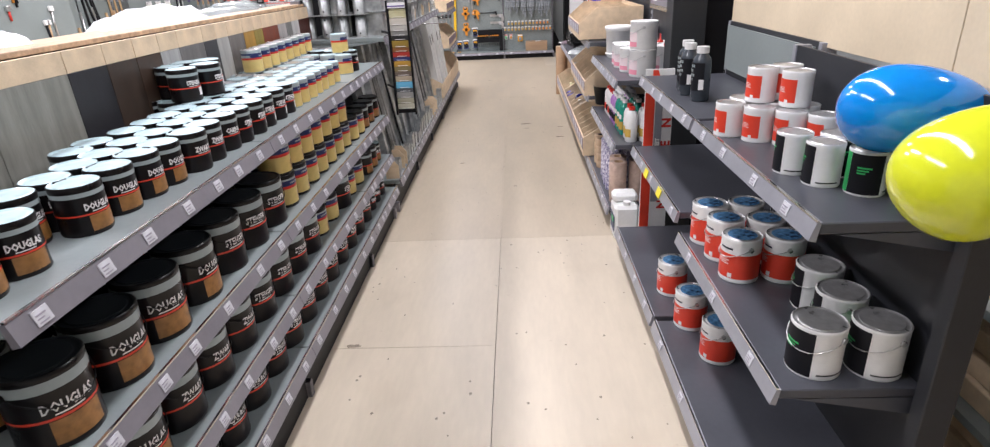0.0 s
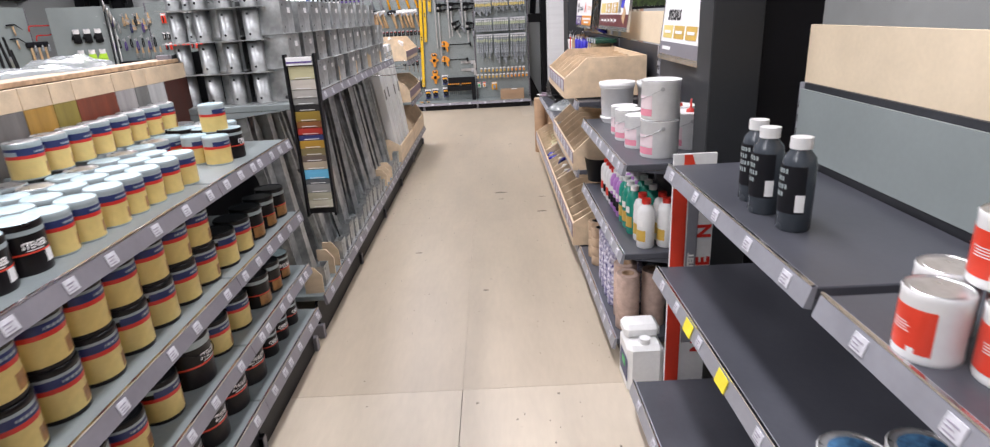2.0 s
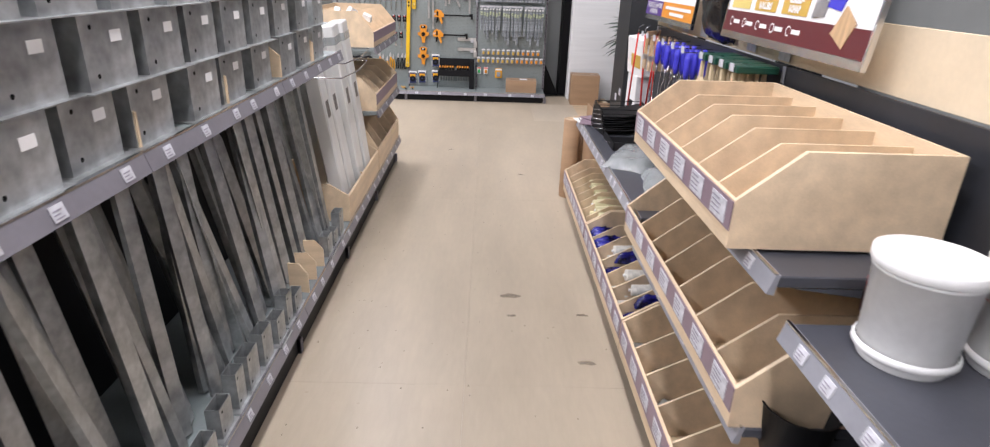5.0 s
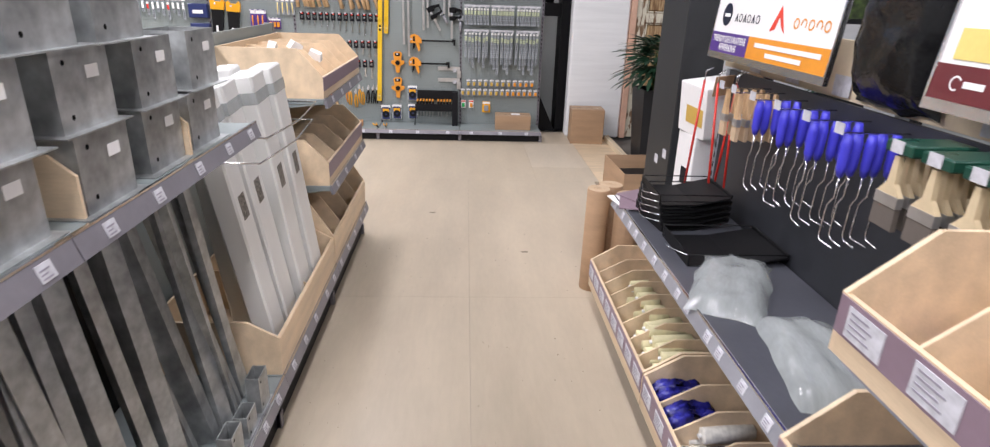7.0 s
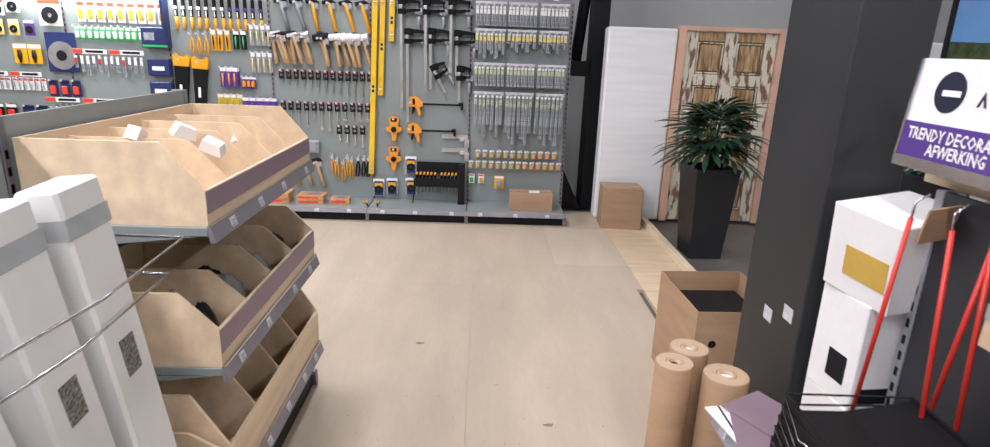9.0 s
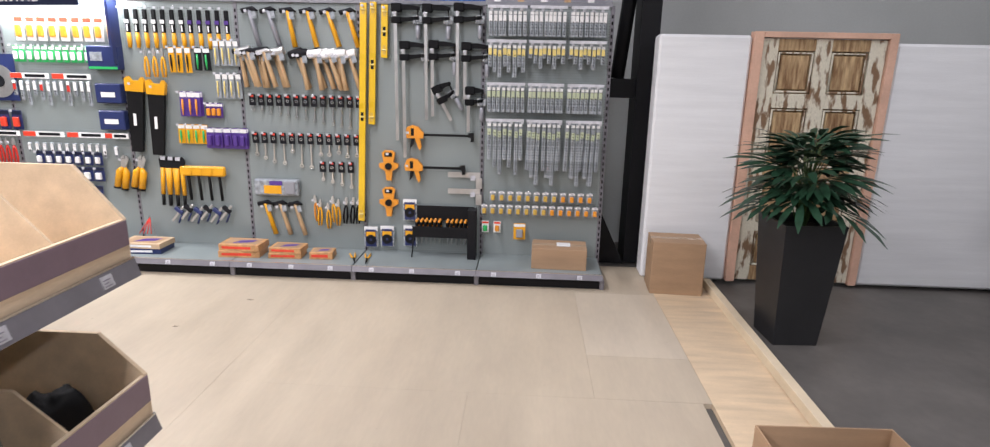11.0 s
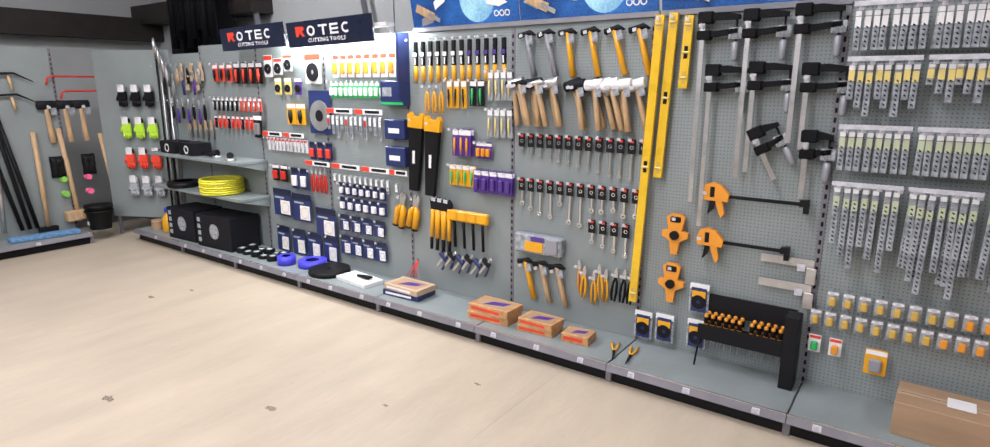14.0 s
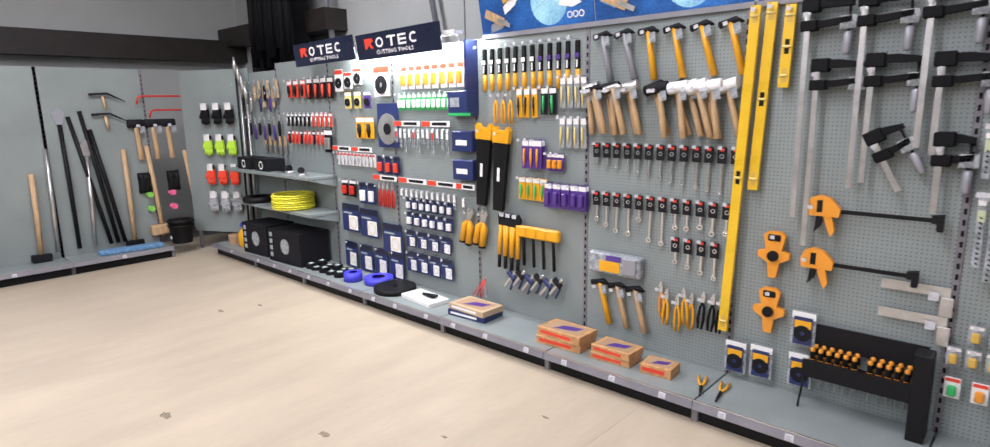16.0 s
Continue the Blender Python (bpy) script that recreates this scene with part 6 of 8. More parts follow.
def pole_saw(m):
    g = thing("handsaw", m, "handsaw with a yellow grip in a black sleeve", "saw", "handsaws")
    part("sleeve", Shape().prism([(-0.07, -0.12), (0.07, -0.12), (0.03, -0.62), (-0.06, -0.62)], -0.06, -0.03), M_BLACK, g)
    part("grip", Shape().prism([(-0.075, -0.119), (0.075, -0.119), (0.085, -0.03), (0.06, 0.0), (0.04, -0.03), (-0.03, -0.03), (-0.055, 0.0), (-0.08, -0.02)], -0.066, -0.028), M_YELLOW, g)
    part("label", Shape().box(-0.025, 0.0, -0.0625, -0.0603, -0.4, -0.3), M_PAPER, g)
    hook(g, 0.12, -0.05)
    return g


def shears(m):
    g = thing("shears", m, "shears with long yellow and black grips", "shears", "yellow shears")
    for s in (-1, 1):
        part("grip", Shape().tube([(0.01 * s, -0.04, -0.08), (0.03 * s, -0.04, -0.12), (0.034 * s, -0.04, -0.26)], [0.012, 0.029, 0.027], 8), M_YELLOW, g)
        part("end_cap", Shape().tube([(0.034 * s, -0.04, -0.2602), (0.034 * s, -0.04, -0.275)], 0.028, 8), M_BLACK, g)
    part("blade", Shape().prism([(-0.02, -0.08), (-0.035, 0.0), (-0.01, 0.03), (0.0, -0.01), (0.012, 0.028), (0.035, 0.0), (0.02, -0.08)], -0.045, -0.035), M_STEEL, g)
    hook(g, 0.1)
    return g


def drill_tube(m, length, label):
    g = thing("drill_bit_pack", m, "masonry drill bit in a clear plastic sleeve", "drill bit", "packed drill bits")
    part("sleeve", Shape().box(-0.014, 0.014, -0.016, 0.0, -length, 0, 0.003), M_CLEAR2, g)
    part("label", Shape().box(-0.0125, 0.0125, -0.0175, -0.0163, -length * 0.15 - 0.055, -length * 0.15 - 0.005), label, g)
    part("label_head", Shape().box(-0.0125, 0.0125, -0.0175, -0.0163, -0.03, -0.008), M_PAPER, g)
    s = Shape()
    n = int(length / 0.022)
    for k in range(n - 3):
        z = -0.075 - k * 0.022
        if z - 0.014 < -length + 0.005:
            break
        s.prism([(-0.005, z), (0.005, z - 0.006), (0.005, z - 0.014), (-0.005, z - 0.008)], -0.0176, -0.0164)
    tagged(part("bit", s if s.v else Shape().box(-0.004, 0.004, -0.0176, -0.0164, -length + 0.01, -0.08), M_INK, g), kind="stuff")
    return g


M_CLEAR2 = mat("clear_sleeve", (0.38, 0.41, 0.44), 0.18, vary=0.2, scale=30, fine=90, bump=0.3)
M_GRNLAB = flat("green_grey_label", (0.5, 0.55, 0.36), 0.5)


def row_of_bits(x0, x1, z, n, length, label, jitter=0.0):
    for k in range(n):
        x = x0 + (x1 - x0) * (k + 0.5) / n
        for j in range(2):
            put(drill_tube, on_wall(x + rw.uniform(-0.004, 0.004), z, 0.07 + 0.025 * j, rw.uniform(-1.5, 1.5)), length + jitter * (k % 3), label)
        if k % 2 == 0:
            put(hook_thing, on_wall(x + 0.01, z + 0.005), 0.13)
    for a, b in ((x0, x1),):
        solid("price_strip", Shape().box(a, b, -0.162, -0.159, 0.0, 0.022), M_TAG, on_wall(0, z + 0.01), "pale price strip over the drill bits", "price strip", "price strips")


# drill bits, last bay
for x0, x1 in ((0.04, 0.34), (0.36, 0.64), (0.67, 0.95)):
    row_of_bits(x0, x1, 2.12, 8, 0.19, M_PAPER)
    row_of_bits(x0, x1, 1.87, 8, 0.1 if x0 > 0.3 else 0.17, M_CANPALE, 0.04)
    row_of_bits(x0, x1, 1.55, 8, 0.2, M_GRNLAB)
    row_of_bits(x0, x1, 1.27, 7, 0.3 if x0 < 0.3 else 0.38, M_GRNLAB, 0.06)
for r, (z, n) in enumerate(((0.7, 12), (0.585, 14))):
    for k in range(n):
        x = 0.1 + 0.8 * k / 11 if r == 0 else 0.03 + 0.92 * k / 13
        put(blister_card, on_wall(x, z, 0.05), 0.055, 0.09, M_CLEAR2, M_OCHRE if k < 8 else M_ORANGE, 0)
        put(hook_thing, on_wall(x, z + 0.004), 0.09)
for x, c in ((0.04, M_GREEN), (0.14, M_ORANGE)):
    put(blister_card, on_wall(x, 0.44, 0.05), 0.06, 0.1, M_PAPER, c, 0)
put(blister_card, on_wall(0.33, 0.43, 0.06), 0.1, 0.14, M_YELLOW, M_RAILD, 0)


def carton(m, w, d, h, material, label):
    g = thing("carton", m, label, "cardboard box")
    part("box_body", Shape().box(-w / 2, w / 2, -d / 2, d / 2, 0, h, 0.003), material, g)
    part("tape", Shape().box(-w / 2 - 0.0008, w / 2 + 0.0008, -0.025, 0.025, h - 0.05, h + 0.0008), M_TAPE, g)
    part("flap_gap", Shape().box(-w / 2 + 0.002, w / 2 - 0.002, -0.0012, 0.0012, h + 0.0009, h + 0.0014), M_DARKHOLE, g)
    return g


g = carton(pose(0.66, 11.0, 0.1302, 0, 0, -2), 0.44, 0.27, 0.17, M_CARD, "brown cardboard box on the base shelf of the tool wall")
part("paper_label", Shape().box(-0.02, 0.09, -0.05, 0.06, 0.1722, 0.173), M_PAPER, g)

# clamps, levels and tape reels
for x, z, ln in ((-0.69, 2.12, 1.02), (-0.45, 2.12, 0.85), (-0.2, 2.13, 0.66), (-0.63, 1.84, 0.88), (-0.4, 1.85, 0.55), (-0.14, 1.84, 0.4)):
    put(bar_clamp, on_wall(x, z), ln, 0.19)
put(bar_clamp, on_wall(-0.37, 1.5, 0, -28), 0.26, 0.13)
put(bar_clamp, on_wall(-0.11, 1.5), 0.32, 0.12)
put(quick_clamp, on_wall(-0.6, 1.15), 0.52)
put(quick_clamp, on_wall(-0.61, 0.88), 0.46)
put(tape_reel, on_wall(-0.775, 0.96))
put(tape_reel, on_wall(-0.78, 0.65))
put(spirit_level, on_wall(-0.935, 2.16, 0.03, 2.5), 1.75)
put(spirit_level, on_wall(-0.865, 2.17, 0.0, 2.5), 0.95)
put(spirit_level, on_wall(-0.775, 2.15, 0, 2), 0.4)
for x, z in ((-0.94, 0.36), (-0.8, 0.37), (-0.6, 0.61), (-0.6, 0.38)):
    put(blister_card, on_wall(x, z, 0.05), 0.12, 0.19, M_CLEAR, M_INK, 2)
    part("yellow_print", Shape().box(-0.04, 0.04, -0.006, -0.0018, -0.09, -0.05), M_YELLOW, solid("card_insert", Shape().box(-0.045, 0.045, -0.0015, 0.0, -0.18, -0.03), M_NAVY, on_wall(x, z, 0.056), "navy and yellow card behind clear plastic", "card insert", "card inserts"))
for z in (0.8, 0.66):
    g = thing("try_square", on_wall(-0.28, z), "steel try square hanging level", "try square", "try squares")
    part("blade", Shape().box(0, 0.27, -0.03, -0.028, 0, 0.045), M_STEEL, g)
    part("stock", Shape().box(0.235, 0.285, -0.04, -0.026, -0.09, -0.001, 0.002), M_STEEL, g)
    part("price_flap", Shape().box(0.19, 0.23, -0.045, -0.042, -0.02, 0.02), M_TAG, g)
g = thing("screwdriver_rack", pose(-0.3, 11.16, 0.1302), "black rack filled with orange and black screwdrivers", "screwdriver rack")
part("back_panel", Shape().box(-0.25, 0.24, 0.02, 0.028, 0.3, 0.42), M_BLACKP, g)
part("side_panel", Shape().box(0.2, 0.27, -0.12, 0.0, 0.0, 0.42, 0.002), M_BLACKP, g)
part("shelf_plate", Shape().box(-0.26, 0.199, -0.1, 0.015, 0.22, 0.235), M_BLACKP, g)
part("front_plate", Shape().box(-0.26, 0.199, -0.115, -0.1005, 0.18, 0.27), M_BLACKP, g)
part("leg", Shape().tube([(-0.25, -0.1, 0.18), (-0.27, -0.1, 0.0)], 0.006), M_BLACKP, g)
for k in range(11):
    x = -0.235 + 0.038 * k + (0.03 if k > 5 else 0)
    for j in range(2):
        s = thing("screwdriver", pose(-0.3 + x, 11.12 + 0.06 * j, 0.3652), "orange and black screwdriver standing in the rack", "screwdriver", "screwdrivers") if k == 0 and j == 0 else None
        if s:
            part("grip", Shape().lathe([(0.007, 0), (0.013, 0.02), (0.013, 0.05), (0.011, 0.06)], seg=8), M_BLACK, s)
            part("collar", Shape().lathe([(0.0135, 0.008), (0.0145, 0.02)], seg=8), M_ORANGE, s)
            part("cap", Shape().lathe([(0.0115, 0.058), (0.012, 0.07), (0.006, 0.078), (0.001, 0.078)], seg=8), M_ORANGE, s)
            part("shaft", Shape().tube([(0, 0, 0), (0, 0, -0.13)], 0.003, 5), M_STEEL, s)
            DRIVER = s
        else:
            copy_thing(DRIVER, pose(-0.3 + x, 11.12 + 0.06 * j, 0.3652))
for x, y, a in ((-1.03, 10.93, 20), (-0.92, 10.93, 10)):
    g = thing("long_pliers", pose(x, y, 0.142, 90, 0, a), "long-nosed pliers with yellow grips lying on the base shelf", "pliers", "pliers lying down")
    for s in (-1, 1):
        part("grip", Shape().tube([(0, 0, 0), (0.015 * s, 0, -0.05), (0.022 * s, 0, -0.13)], [0.004, 0.008, 0.008], 7), M_YELLOW, g)
    part("jaw", Shape().tube([(0, 0, 0), (0, 0, 0.12)], [0.01, 0.004], 6), M_INK, g)

# hammers, spanners, pliers
for k, x in enumerate((-1.87, -1.72, -1.56, -1.4, -1.24, -1.08)):
    put(hammer, on_wall(x, 2.1, 0, rw.uniform(-16, -6)), M_YELLOW if k > 1 else M_RAILD, M_INK, 0)
for k, x in enumerate((-1.97, -1.92, -1.87, -1.83, -1.78, -1.74, -1.69, -1.65)):
    put(hammer, on_wall(x, 1.78, 0.04 * (k % 3), rw.uniform(-20, -3)), M_WOOD, M_STEEL if k % 2 else M_INK, k % 3 == 1)
for k, x in enumerate((-1.51, -1.46, -1.38, -1.34, -1.3, -1.23, -1.19, -1.15, -1.08)):
    put(hammer, on_wall(x, 1.77, 0.04 * (k % 2), rw.uniform(-18, -6)), M_WOOD, M_PAPER if k > 2 else M_INK, 1)
for k in range(13):
    put(spanner, on_wall(-1.9 + 0.074 * k, 1.44, 0.0, rw.uniform(-2, 2)), 0.07 + 0.012 * k, 0.014)
for k in range(12):
    put(spanner, on_wall(-1.9 + 0.078 * k, 1.13, 0.0, rw.uniform(-2, 2)), (0.13, 0.16, 0.19, 0.2, 0.1, 0.22, 0.23, 0.12, 0.12, 0.1, 0.13, 0.12)[k], 0.018)
for k in range(4):
    put(spanner, on_wall(-1.34 + 0.08 * k, 0.9), 0.1 + 0.02 * k, 0.016)
for k, x in enumerate((-1.86, -1.73, -1.6)):
    put(hammer, on_wall(x, 0.53, 0, -14), M_WOOD if k else M_YELLOW, M_INK, 0)
for k, x in enumerate((-1.42, -1.37, -1.31, -1.26, -1.22)):
    put(pliers, on_wall(x, 0.58 - 0.03 * (k % 3), 0.02 * (k % 2), rw.uniform(-8, 4)), M_YELLOW if k else M_ORANGE)
for k, x in enumerate((-1.15, -1.09, -1.04)):
    put(pliers, on_wall(x, 0.57, 0.0, rw.uniform(-6, 6)), M_BLACK)
g = thing("boxed_saw", on_wall(-1.74, 0.74), "boxed yellow jigsaw in clear packaging on the wall", "power tool")
part("blister", Shape().box(-0.19, 0.19, -0.07, 0.0, -0.14, 0.0, 0.012), M_CLEAR2, g)
part("body", Shape().box(-0.1, 0.05, -0.075, -0.0705, -0.12, -0.05, 0.001), M_YELLOW, g)
part("print_block", Shape().box(-0.05, 0.06, -0.075, -0.0705, -0.045, -0.01, 0.001), M_SIGNP, g)
part("handle", Shape().box(0.08, 0.17, -0.085, -0.0705, -0.12, -0.01, 0.006), M_RAILD, g)

# third bay: knives, saws, brushes
for k in range(12):
    put(folding_saw, on_wall(-2.9 + 0.075 * k, 2.1, 0.0, rw.uniform(-2, 2)), M_PAPER if k < 7 else M_SIGNP)
for k, x in enumerate((-2.87, -2.68)):
    put(pole_saw, on_wall(x, 1.56 - 0.02 * k, 0.02 * k, 3))
for k in range(3):
    put(pliers, on_wall(-2.75 + 0.07 * k, 1.76, 0.02), M_YELLOW)
cards(-2.58, -2.38, 1.8, 3, 0.05, 0.2, M_YELLOW, M_INK, 1, 1)
cards(-2.36, -2.22, 1.8, 2, 0.06, 0.18, M_INK, M_GREEN, 1, 1)
cards(-2.2, -1.98, 1.86, 4, 0.045, 0.2, M_CLEAR2, M_CANPALE, 1, 1)
cards(-2.2, -1.98, 1.6, 4, 0.045, 0.2, M_CLEAR2, M_CANPALE, 1, 1)
cards(-2.5, -2.32, 1.45, 3, 0.06, 0.2, M_SIGNP, M_ORANGE, 1, 2)
cards(-2.3, -2.16, 1.36, 3, 0.055, 0.12, M_SIGNP, M_ORANGE, 0, 1)
cards(-2.56, -2.3, 1.18, 4, 0.06, 0.16, M_YELLOW, M_GREEN, 1, 1)
cards(-2.3, -1.95, 1.16, 5, 0.065, 0.17, M_SIGNP, M_SIGNP, 0, 2)
for x in (-3.05, -2.9):
    put(shears, on_wall(x, 0.88, 0.0, 14))
for k in range(3):
    g = thing("bolt_cutter", on_wall(-2.7 + 0.07 * k, 0.86, 0.01 * k, 3), "bolt cutter with long yellow handles", "bolt cutter", "bolt cutters")
    part("jaw", Shape().prism([(-0.04, -0.05), (-0.05, 0.02), (-0.02, 0.05), (0, 0.02), (0.02, 0.05), (0.05, 0.02), (0.04, -0.05)], -0.05, -0.035), M_INK, g)
    for s in (-1, 1):
        part("handle", Shape().tube([(0.02 * s, -0.042, -0.05), (0.03 * s, -0.042, -0.28)], 0.018, 8), M_YELLOW, g)
        part("grip", Shape().tube([(0.03 * s, -0.042, -0.2802), (0.03 * s, -0.042, -0.38)], 0.014, 8), M_BLACK, g)
    part("price_flap", Shape().box(-0.02, 0.02, -0.07, -0.068, 0.02, 0.05), M_TAG, g)
for k in range(4):
    g = thing("axe_head_tool", on_wall(-2.5 + 0.09 * k, 0.8, 0.02), "yellow and black demolition hammer on a hook", "hammer", "short demolition tools")
    part("handle", Shape().tube([(0, -0.035, 0), (0.01, -0.035, -0.26)], 0.012, 7), M_BLACK, g)
    part("head", Shape().box(-0.06, 0.06, -0.06, -0.015, -0.05, 0.035, 0.012), M_YELLOW, g)
for k in range(6):
    g = thing("glue_clamp", on_wall(-2.6 + 0.085 * k, 0.44 + 0.02 * (k % 2), 0.05, 40), "small blue grey lever clamp on a hook", "clamp", "lever clamps")
    part("bar", Shape().box(-0.01, 0.01, -0.02, -0.005, -0.12, 0.05, 0.002), M_STEEL, g)
    part("jaw", Shape().box(-0.05, 0.03, -0.03, 0.0, -0.02, 0.015, 0.005), M_INK if k % 2 else M_NAVY, g)
    part("lever", Shape().tube([(0.03, -0.01, -0.02), (0.05, -0.01, -0.1)], 0.008, 6), M_NAVY, g)
g = thing("wire_stand", pose(-2.88, 11.15, 0.1302), "small red and grey wire display stand", "display stand")
part("wire", Shape().tube([(-0.09, -0.05, 0), (0, 0, 0.26), (0.09, -0.05, 0)], 0.003, 5), M_CHROME, g)
for k in range(4):
    part("arm", Shape().tube([(0, 0, 0.24), (-0.05 + 0.035 * k, -0.09, 0.12)], 0.004, 5), M_RED, g)

M_BOXOR = mat("orange_carton_print", (0.62, 0.33, 0.14), 0.4, vary=0.15, scale=25)
for x, y, w, d, h, n, c1, label in ((-2.83, 10.98, 0.36, 0.22, 0.045, 2, M_NAVY, "flat blue and orange tool boxes piled on the shelf"), (-1.98, 10.97, 0.34, 0.2, 0.055, 2, M_BOXOR, "flat orange tool boxes piled on the shelf"), (-1.6, 10.97, 0.27, 0.17, 0.045, 2, M_BOXOR, "flat orange tool boxes piled on the shelf"), (-1.3, 10.97, 0.19, 0.14, 0.06, 1, M_BOXOR, "small orange tool box on the shelf")):
    for k in range(n):
        g = thing("tool_box", pose(x + 0.01 * k, y, 0.1302 + k * (h + 0.0005), 0, 0, 4 - 5 * k), label, "boxed tool", "boxed tools on the base shelf")
        part("box_body", Shape().box(-w / 2, w / 2, -d / 2, d / 2, 0, h, 0.002), c1 if k == 0 else M_CARDL if c1 is M_NAVY else M_BOXOR, g)
        part("top_print", Shape().box(-w * 0.4, w * 0.4, -d * 0.38, d * 0.38, h + 0.0002, h + 0.0012), M_CARD if k or n == 1 else M_OCHRE, g)
        part("top_print", Shape().prism([(-w * 0.2, -d * 0.3), (w * 0.25, -d * 0.1), (w * 0.3, d * 0.25), (-w * 0.1, d * 0.1)], h + 0.0015, h + 0.0022, "z"), M_SIGNP, g)
        part("side_print", Shape().box(-w * 0.42, w * 0.3, -d / 2 - 0.0012, -d / 2 - 0.0003, h * 0.3, h * 0.7), M_PAPER if c1 is M_NAVY else M_REDL, g)

# cutting tools, fourth and fifth bays
cards(-3.85, -2.98, 2.02, 9, 0.075, 0.19, M_PAPER, M_ORANGE, 0, 1)
for k in range(3):
    put(blister_card, on_wall(-4.75 + 0.15 * k, 2.04 - 0.03 * (k % 2), 0.04), 0.13, 0.2 if k == 0 else 0.15, M_PAPER, M_INK, 2)
    put(blister_card, on_wall(-4.62 + 0.15 * k, 1.83, 0.04), 0.1, 0.15, M_CANPALE if k < 2 else M_SIGNP, M_INK, 2)
put(blister_card, on_wall(-4.1, 2.04, 0.04), 0.22, 0.26, M_PAPER, M_INK, 2)
cards(-3.9, -3.22, 1.79, 11, 0.05, 0.13, M_GREEN, M_PAPER, 0, 1)
for x, w in ((-3.76, 0.33), (-3.4, 0.33), (-4.75, 0.3), (-4.42, 0.3), (-4.1, 0.34), (-3.72, 0.36), (-3.35, 0.33), (-3.08, 0.2)):
    z = 1.55 if x in (-3.76, -3.4) else 1.31 if x < -4.4 else 1.07
    g = thing("header_strip", on_wall(x, z, 0.06), "red, black and white printed header over hanging bits", "header strip", "printed header strips")
    part("strip", Shape().box(-w / 2, w / 2, 0, 0.003, -0.022, 0.022), M_PAPER, g)
    part("red_end", Shape().box(-w / 2, -w * 0.2, -0.0015, -0.0002, -0.02, 0.02), M_REDL, g)
    part("black_text", Shape().box(-w * 0.12, w * 0.4, -0.0015, -0.0002, -0.012, 0.012), M_INK, g)
    part("mount", Shape().tube([(0, 0.003, 0), (0, 0.06, 0)], 0.003), M_CHROME, g)
for k in range(12):
    put(drill_tube, on_wall(-3.9 + 0.058 * k, 1.51, 0.05), 0.12 + 0.04 * (k % 3), M_PAPER if k % 4 else M_RED)
cards(-4.88, -4.25, 1.27, 11, 0.045, 0.12, M_PAPER, M_RAILD, 1, 1)
g = thing("blade_pack", on_wall(-4.05, 1.72, 0.03), "large circular saw blade on a navy card", "saw blade")
part("card", Shape().box(-0.15, 0.15, 0, 0.003, -0.38, 0, 0.001), M_NAVY, g)
part("blade", Shape().lathe([(0.03, 0), (0.135, 0), (0.135, 0.003), (0.03, 0.003)], seg=32).move(pose(0, -0.006, -0.22, 90)), M_STEEL, g)
part("hub", Shape().cyl(0.05, 0, 0.004, seg=20).move(pose(0, -0.011, -0.22, 90)), M_INK, g)
put(blister_card, on_wall(-4.45, 1.6, 0.04), 0.13, 0.19, M_YELLOW, M_INK, 1)
put(blister_card, on_wall(-4.31, 1.6, 0.04), 0.13, 0.19, M_YELLOW, M_INK, 1)
for z in (1.5, 1.28):
    g = thing("bit_case", on_wall(-3.1, z, 0.0), "navy plastic case of drill bits on the wall", "bit case", "navy bit cases")
    part("case", Shape().box(-0.11, 0.11, -0.07, 0, -0.16, 0, 0.008), M_NAVY, g)
    part("white_print", Shape().box(-0.06, 0.06, -0.0722, -0.0703, -0.11, -0.07), M_PAPER, g)
g = thing("bit_case", on_wall(-3.1, 1.8, 0.0), "navy and green case of drill bits on the wall", "bit case", "navy bit cases")
part("case", Shape().box(-0.13, 0.13, -0.08, 0, -0.19, 0, 0.006), M_NAVY, g)
part("green_edge", Shape().box(-0.12, 0.12, -0.0822, -0.0803, -0.185, -0.165), M_GREEN, g)
part("white_print", Shape().box(-0.1, 0.0, -0.0822, -0.0803, -0.12, -0.05), M_CLEAR2, g)
cards(-4.24, -3.9, 1.26, 3, 0.09, 0.16, M_NAVY, M_REDL, 0, 1)
for k in range(11):
    put(drill_tube, on_wall(-3.85 + 0.066 * k, 1.0, 0.06), 0.07, M_PAPER)
for k in range(4):
    put(pliers, on_wall(-4.2 + 0.06 * k, 1.0, 0.01), M_RED)
cards(-3.85, -3.25, 0.92, 7, 0.07, 0.11, M_NAVY, M_PAPER, 0, 1)
cards(-3.85, -3.25, 0.79, 6, 0.09, 0.12, M_NAVY, M_PAPER, 0, 1)
cards(-3.88, -3.28, 0.63, 4, 0.13, 0.15, M_NAVY, M_CANGREY, 3, 1)
cards(-3.88, -3.28, 0.44, 4, 0.14, 0.18, M_NAVY, M_CANGREY, 3, 1)
cards(-4.84, -4.58, 1.01, 2, 0.11, 0.16, M_INK, M_RED, 0, 1)
cards(-4.55, -4.27, 1.0, 2, 0.12, 0.2, M_NAVY, M_PAPER, 0, 1)
for x, z in ((-4.68, 0.78), (-4.38, 0.76), (-4.04, 0.66)):
    put(blister_card, on_wall(x, z, 0.05), 0.28, 0.27, M_NAVY, M_CANPALE, 3)
cards(-4.85, -3.9, 0.4, 4, 0.2, 0.26, M_NAVY, M_CANPALE, 3, 1)
for k, x in enumerate((-3.2, -3.1)):
    put(drill_tube, on_wall(x, 0.98, 0.05), 0.1, M_PAPER)
cards(-5.75, -5.35, 1.97, 3, 0.09, 0.17, M_REDL, M_INK, 1, 1)
